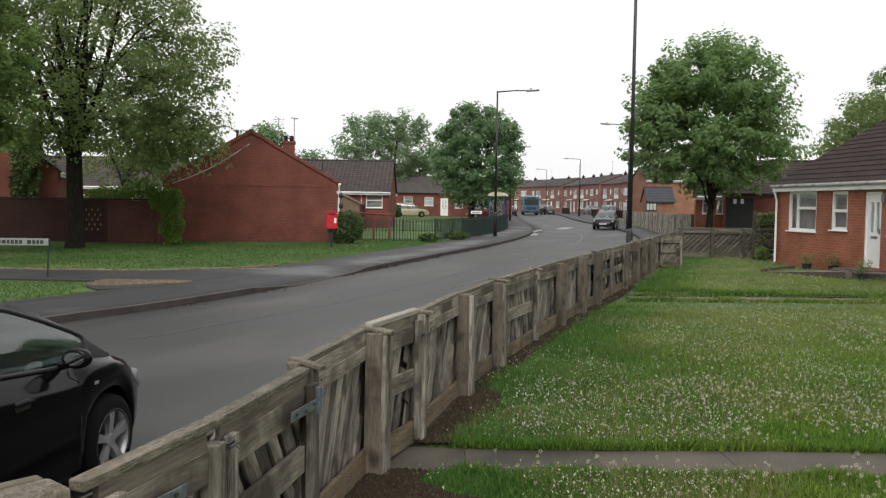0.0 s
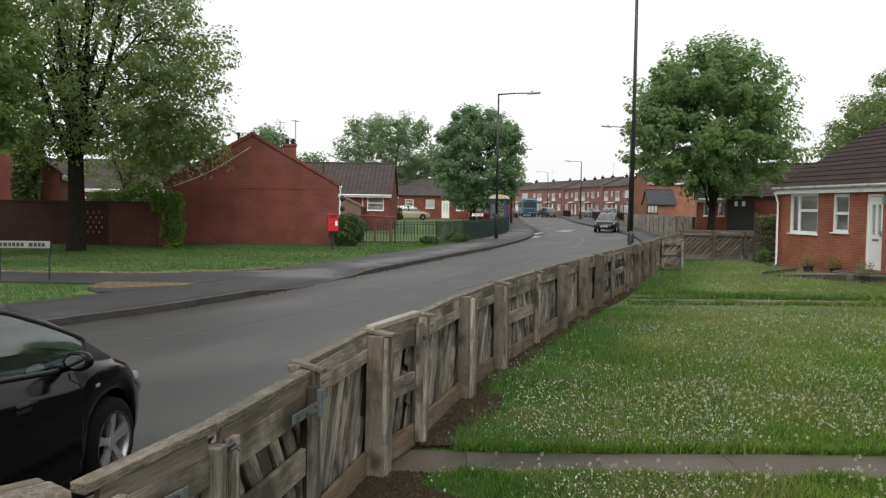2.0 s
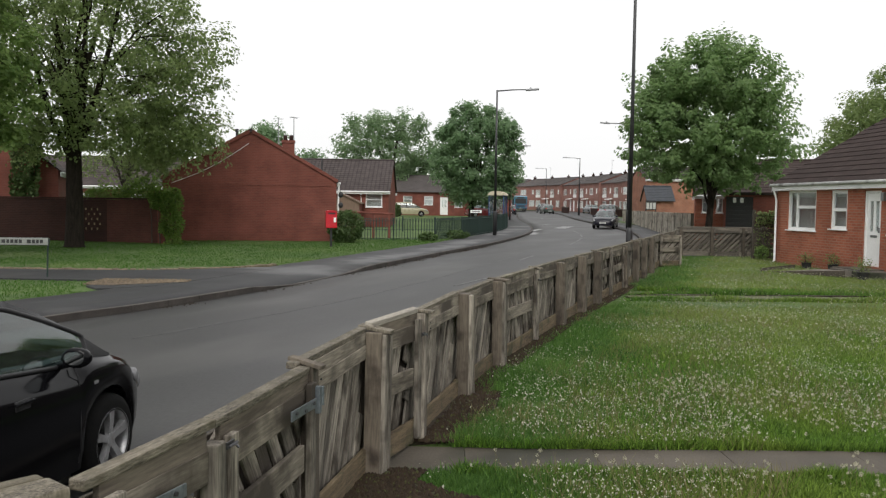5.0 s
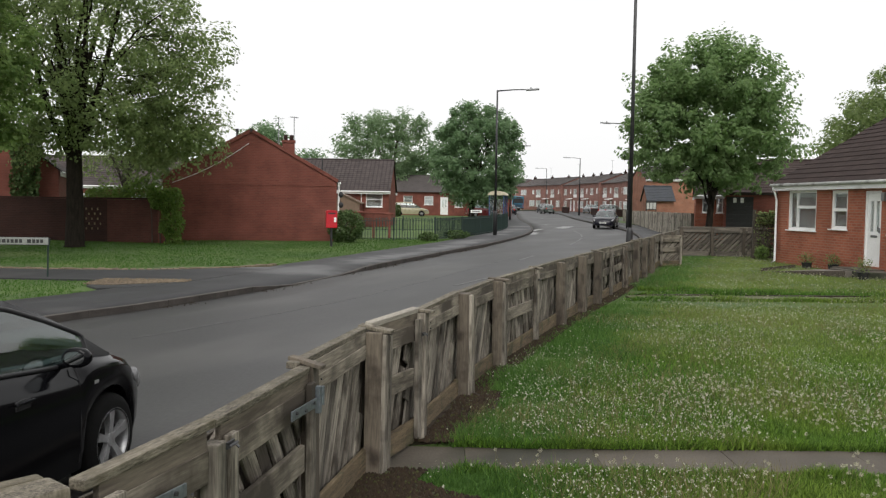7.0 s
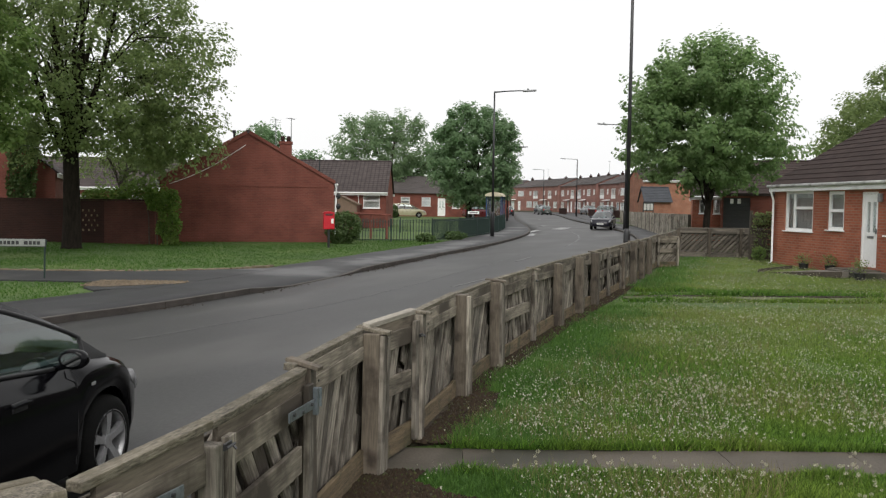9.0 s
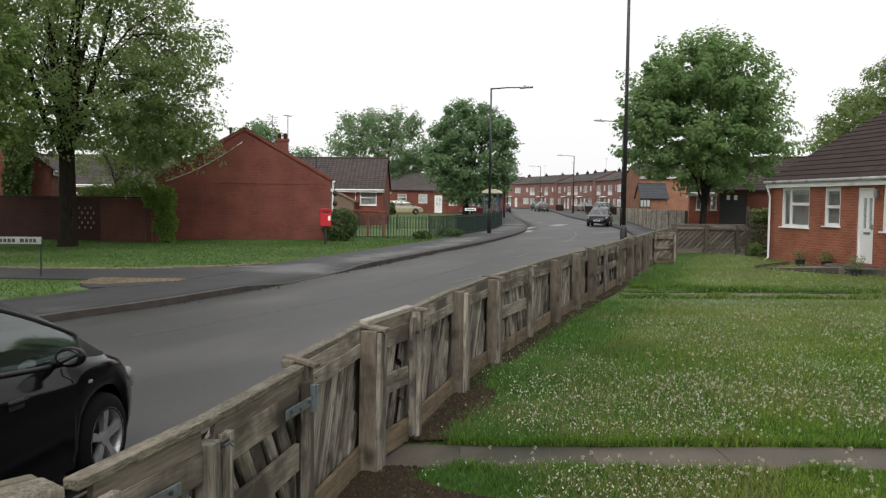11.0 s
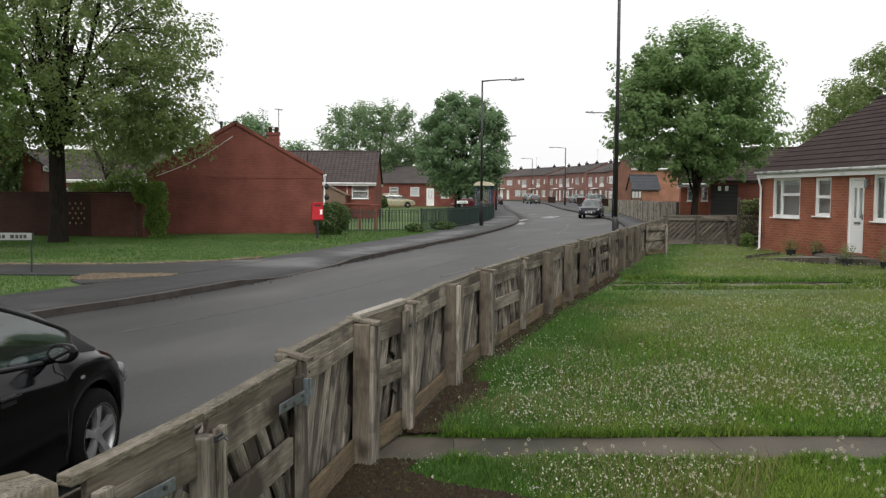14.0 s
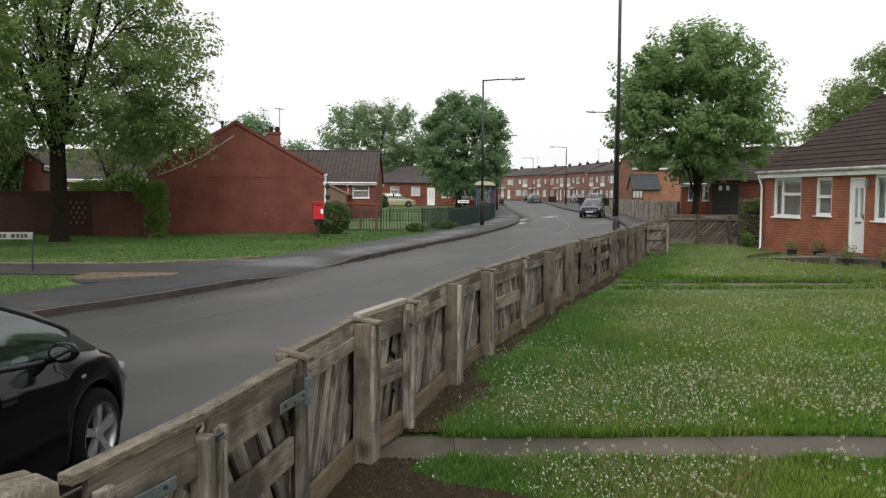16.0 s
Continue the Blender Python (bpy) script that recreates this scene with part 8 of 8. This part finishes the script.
def build_flowers():
    p = lawn_points(9500, 81, near=1.25)
    k = np.array([0.8 * noise.noise((x * 0.4 + 3, y * 0.28, 7)) + 0.7 * noise.noise((x * 2.1, y * 1.6, 1)) + 0.5 * weedy(x, y) for x, y, _ in p])
    rnd = np.random.RandomState(85)
    seed_heads("dandelion_clocks", "pale round dandelion seed heads scattered over the lawn", p[k + rnd.normal(size=len(p)) * 0.3 + far_from_fence(p) > 0.36], 0.0128, 0.1, CLOCK, 82, 40)
    # taller heads along the near edge of the path
    q = np.stack([rnd.uniform(0.3, 5.0, 60), 5.29 - np.abs(rnd.normal(size=60)) * 0.12, np.full(60, LAWN)], 1)
    seed_heads("dandelion_clocks", "pale dandelion seed heads on tall stems beside the path", q, 0.0135, 0.16, CLOCK, 86, 44)
    p = lawn_points(76000, 83, near=0.6)
    p = p[~bare(p)]
    k = 1.5 * np.array([noise.noise((x * 0.5 + 13, y * 0.35, 3)) + 0.5 * noise.noise((x * 1.6, y * 1.2, 1)) for x, y, _ in p])
    p = p[k + rnd.normal(size=len(p)) * 0.3 + far_from_fence(p) + 0.35 * ((p[:, 1] > 9.5) & (p[:, 1] < 15.6)) > 0.04]
    n = len(p)
    c = p + np.stack([np.zeros(n), np.zeros(n), rnd.uniform(0.05, 0.1, n)], 1)
    a = np.arange(6) * math.tau / 6
    ring = np.stack([np.cos(a), np.sin(a), 0.25 * np.cos(a * 2)], 1)
    tilt = rnd.normal(size=(n, 2)) * 0.7
    ring = ring[None] * (0.0049 * rnd.uniform(0.5, 1.4, (n, 1, 1)))
    ring[:, :, 2] += ring[:, :, 0] * tilt[:, :1] + ring[:, :, 1] * tilt[:, 1:]
    v = (c[:, None, :] + ring).reshape(-1, 3)
    tagged(new("daisies", big_mesh("daisies", v, np.arange(n * 6).reshape(-1, 6), PETAL)), "small white daisies scattered over the lawn", "flowers", kind="stuff")


def crumbs(name, label, pts, size, mat, seed, category="soil"):
    """Loose crumbs, dead leaves or stones lying on the ground: small uneven lumps."""
    rnd = np.random.RandomState(seed)
    n = len(pts)
    base = np.array([(1, 0, -0.3), (-0.5, 0.87, -0.3), (-0.5, -0.87, -0.3), (0, 0, 0.7)])
    a = rnd.uniform(0, math.tau, n)
    rot = np.stack([np.stack([np.cos(a), -np.sin(a)], 1), np.stack([np.sin(a), np.cos(a)], 1)], 1)
    s = size * rnd.uniform(0.4, 1.5, (n, 1, 1)) * rnd.uniform(0.6, 1.4, (n, 4, 3))
    v = np.repeat(base[None], n, 0) * s
    v[:, :, :2] = np.einsum("nij,nkj->nki", rot, v[:, :, :2])
    v = (v + pts[:, None, :]).reshape(-1, 3)
    i = np.arange(n)[:, None] * 4
    f = np.concatenate([i + [0, 1, 3], i + [1, 2, 3], i + [2, 0, 3]], 0)
    order = np.argsort(np.concatenate([np.arange(n) * 3 + k for k in range(3)]))
    return tagged(new(name, big_mesh(name, v, f[order], mat)), label, category, kind="stuff")


LITTER = foliage("soil_crumbs", (0.008, 0.005, 0.003), (0.05, 0.032, 0.017), 0.9, 0.0)
MOSS = foliage("moss", (0.03, 0.036, 0.01), (0.08, 0.085, 0.025), 0.9, 0.1)
STONES = foliage("gravel_stones", (0.05, 0.036, 0.025), (0.24, 0.19, 0.13), 0.9, 0.0)


def build_litter():
    rnd = np.random.RandomState(91)
    y = 4.2 + 14.0 * rnd.uniform(0, 1, 16000) ** 1.6
    x = np.interp(y, fence_line[:, 1], fence_line[:, 0]) + rnd.uniform(-0.02, 0.32, len(y)) * np.where(y < 7.6, 1.0, 0.6) + ((y > 5.9) & (y < 7.4)) * rnd.uniform(0, 0.05, len(y))
    on_path = (y > 5.32) & (y < 5.95)
    p = np.stack([x, y, np.full(len(y), LAWN + 0.032)], 1)
    crumbs("soil_crumbs", "crumbled dark soil and dead leaves along the fence", p[~on_path], 0.016, LITTER, 92)
    keep = rnd.uniform(0, 1, len(p)) < 0.05
    crumbs("moss_tufts", "small tufts of yellow-green moss on the soil", p[keep & ~on_path] + (0, 0, 0.006), 0.013, MOSS, 93, "moss")
    q = np.stack([rnd.uniform(-0.55, 1.15, 10000), rnd.uniform(4.1, 5.25, 10000), np.full(10000, LAWN + 0.035)], 1)
    q = q[(q[:, 1] < np.interp(q[:, 0], (-0.6, -0.15, 0.1, 0.41, 0.79, 1.05, 1.3), (5.22, 5.1, 4.86, 4.71, 4.52, 4.34, 3.7))) & (q[:, 0] > -0.6)]
    crumbs("soil_crumbs", "crumbled mossy soil and dead leaves beside the path", q, 0.016, LITTER, 94)
    crumbs("moss_tufts", "small tufts of yellow-green moss on the soil", q[::14] + (0, 0, 0.006), 0.011, MOSS, 95, "moss")
    # silt and dead leaves in the gutter
    line = kerb_line[(kerb_line[:, 1] > 10) & (kerb_line[:, 1] < 40)]
    nr = normals(line)
    i = rnd.randint(0, len(line) - 1, 1500)
    keep = np.array([noise.noise((line[k][1] * 0.45, 0, 2)) > -0.02 for k in i])
    i = i[keep]
    f = rnd.uniform(0, 1, (len(i), 1))
    q = line[i] * (1 - f) + line[i + 1] * f + nr[i] * np.abs(rnd.normal(size=(len(i), 1))) * 0.13
    crumbs("gutter_litter", "dark silt and dead leaves along the kerb", np.stack([q[:, 0], q[:, 1], [rise(v) + 0.003 for v in q[:, 1]]], 1), 0.016, LITTER, 97, "litter")
    g = np.stack([rnd.uniform(-7.95, -5.9, 5000), rnd.uniform(17.9, 19.9, 5000), np.zeros(5000)], 1)
    g[:, 2] = [rise(v) + 0.135 for v in g[:, 1]]
    g = g[g[:, 1] > 18.65 + 0.55 * np.maximum(0, g[:, 0] + 7.5)]
    crumbs("gravel_stones", "scattered gravel and dead leaves", g[::2], 0.032, STONES, 96, "gravel")


def build_twig():
    t = thing("twig", "pale dry twig lying on the soil beside the path", "twig", pose(0.62, 4.74, LAWN + 0.045, 0, 0, 28))
    part("stem", tube([(-0.045, 0, 0), (-0.01, 0.004, 0.006), (0.045, 0, 0.002)], [0.003, 0.004, 0.002], 6), PAPER, t)
    part("side_shoot", tube([(-0.005, 0.004, 0.006), (0.02, 0.02, 0.008)], [0.003, 0.0015], 6), PAPER, t)


build_litter()
build_twig()
build_grass()
build_flowers()


def motions():
    """The bus drives away along its lane and round the bend."""
    lane = [(0.0, 13.9, 137.0), (1.0, 14.15, 141.5), (2.0, 14.3, 147), (3.0, 14.4, 153), (4.2, 14.6, 161), (5.2, 14.8, 168.5), (6.3, 14.7, 176.5), (7.0, 14.1, 180.8), (7.6, 12.9, 183.4), (8.2, 10.2, 184.8), (9.2, 2.4, 186.3), (10.5, -6.5, 187.4),
            (12.0, -18, 188.6), (13.5, -30, 189.7), (15.0, -43, 191), (16.0, -51.5, 191.7)]
    rows = []
    for i, (t, x, y) in enumerate(lane):
        a, b = lane[max(i - 1, 0)], lane[min(i + 1, len(lane) - 1)]
        rows.append((t, pose(x, y, rise(y), 0, 0, math.degrees(math.atan2(b[2] - a[2], b[1] - a[1])))))
    walk(bus, rows)


motions()
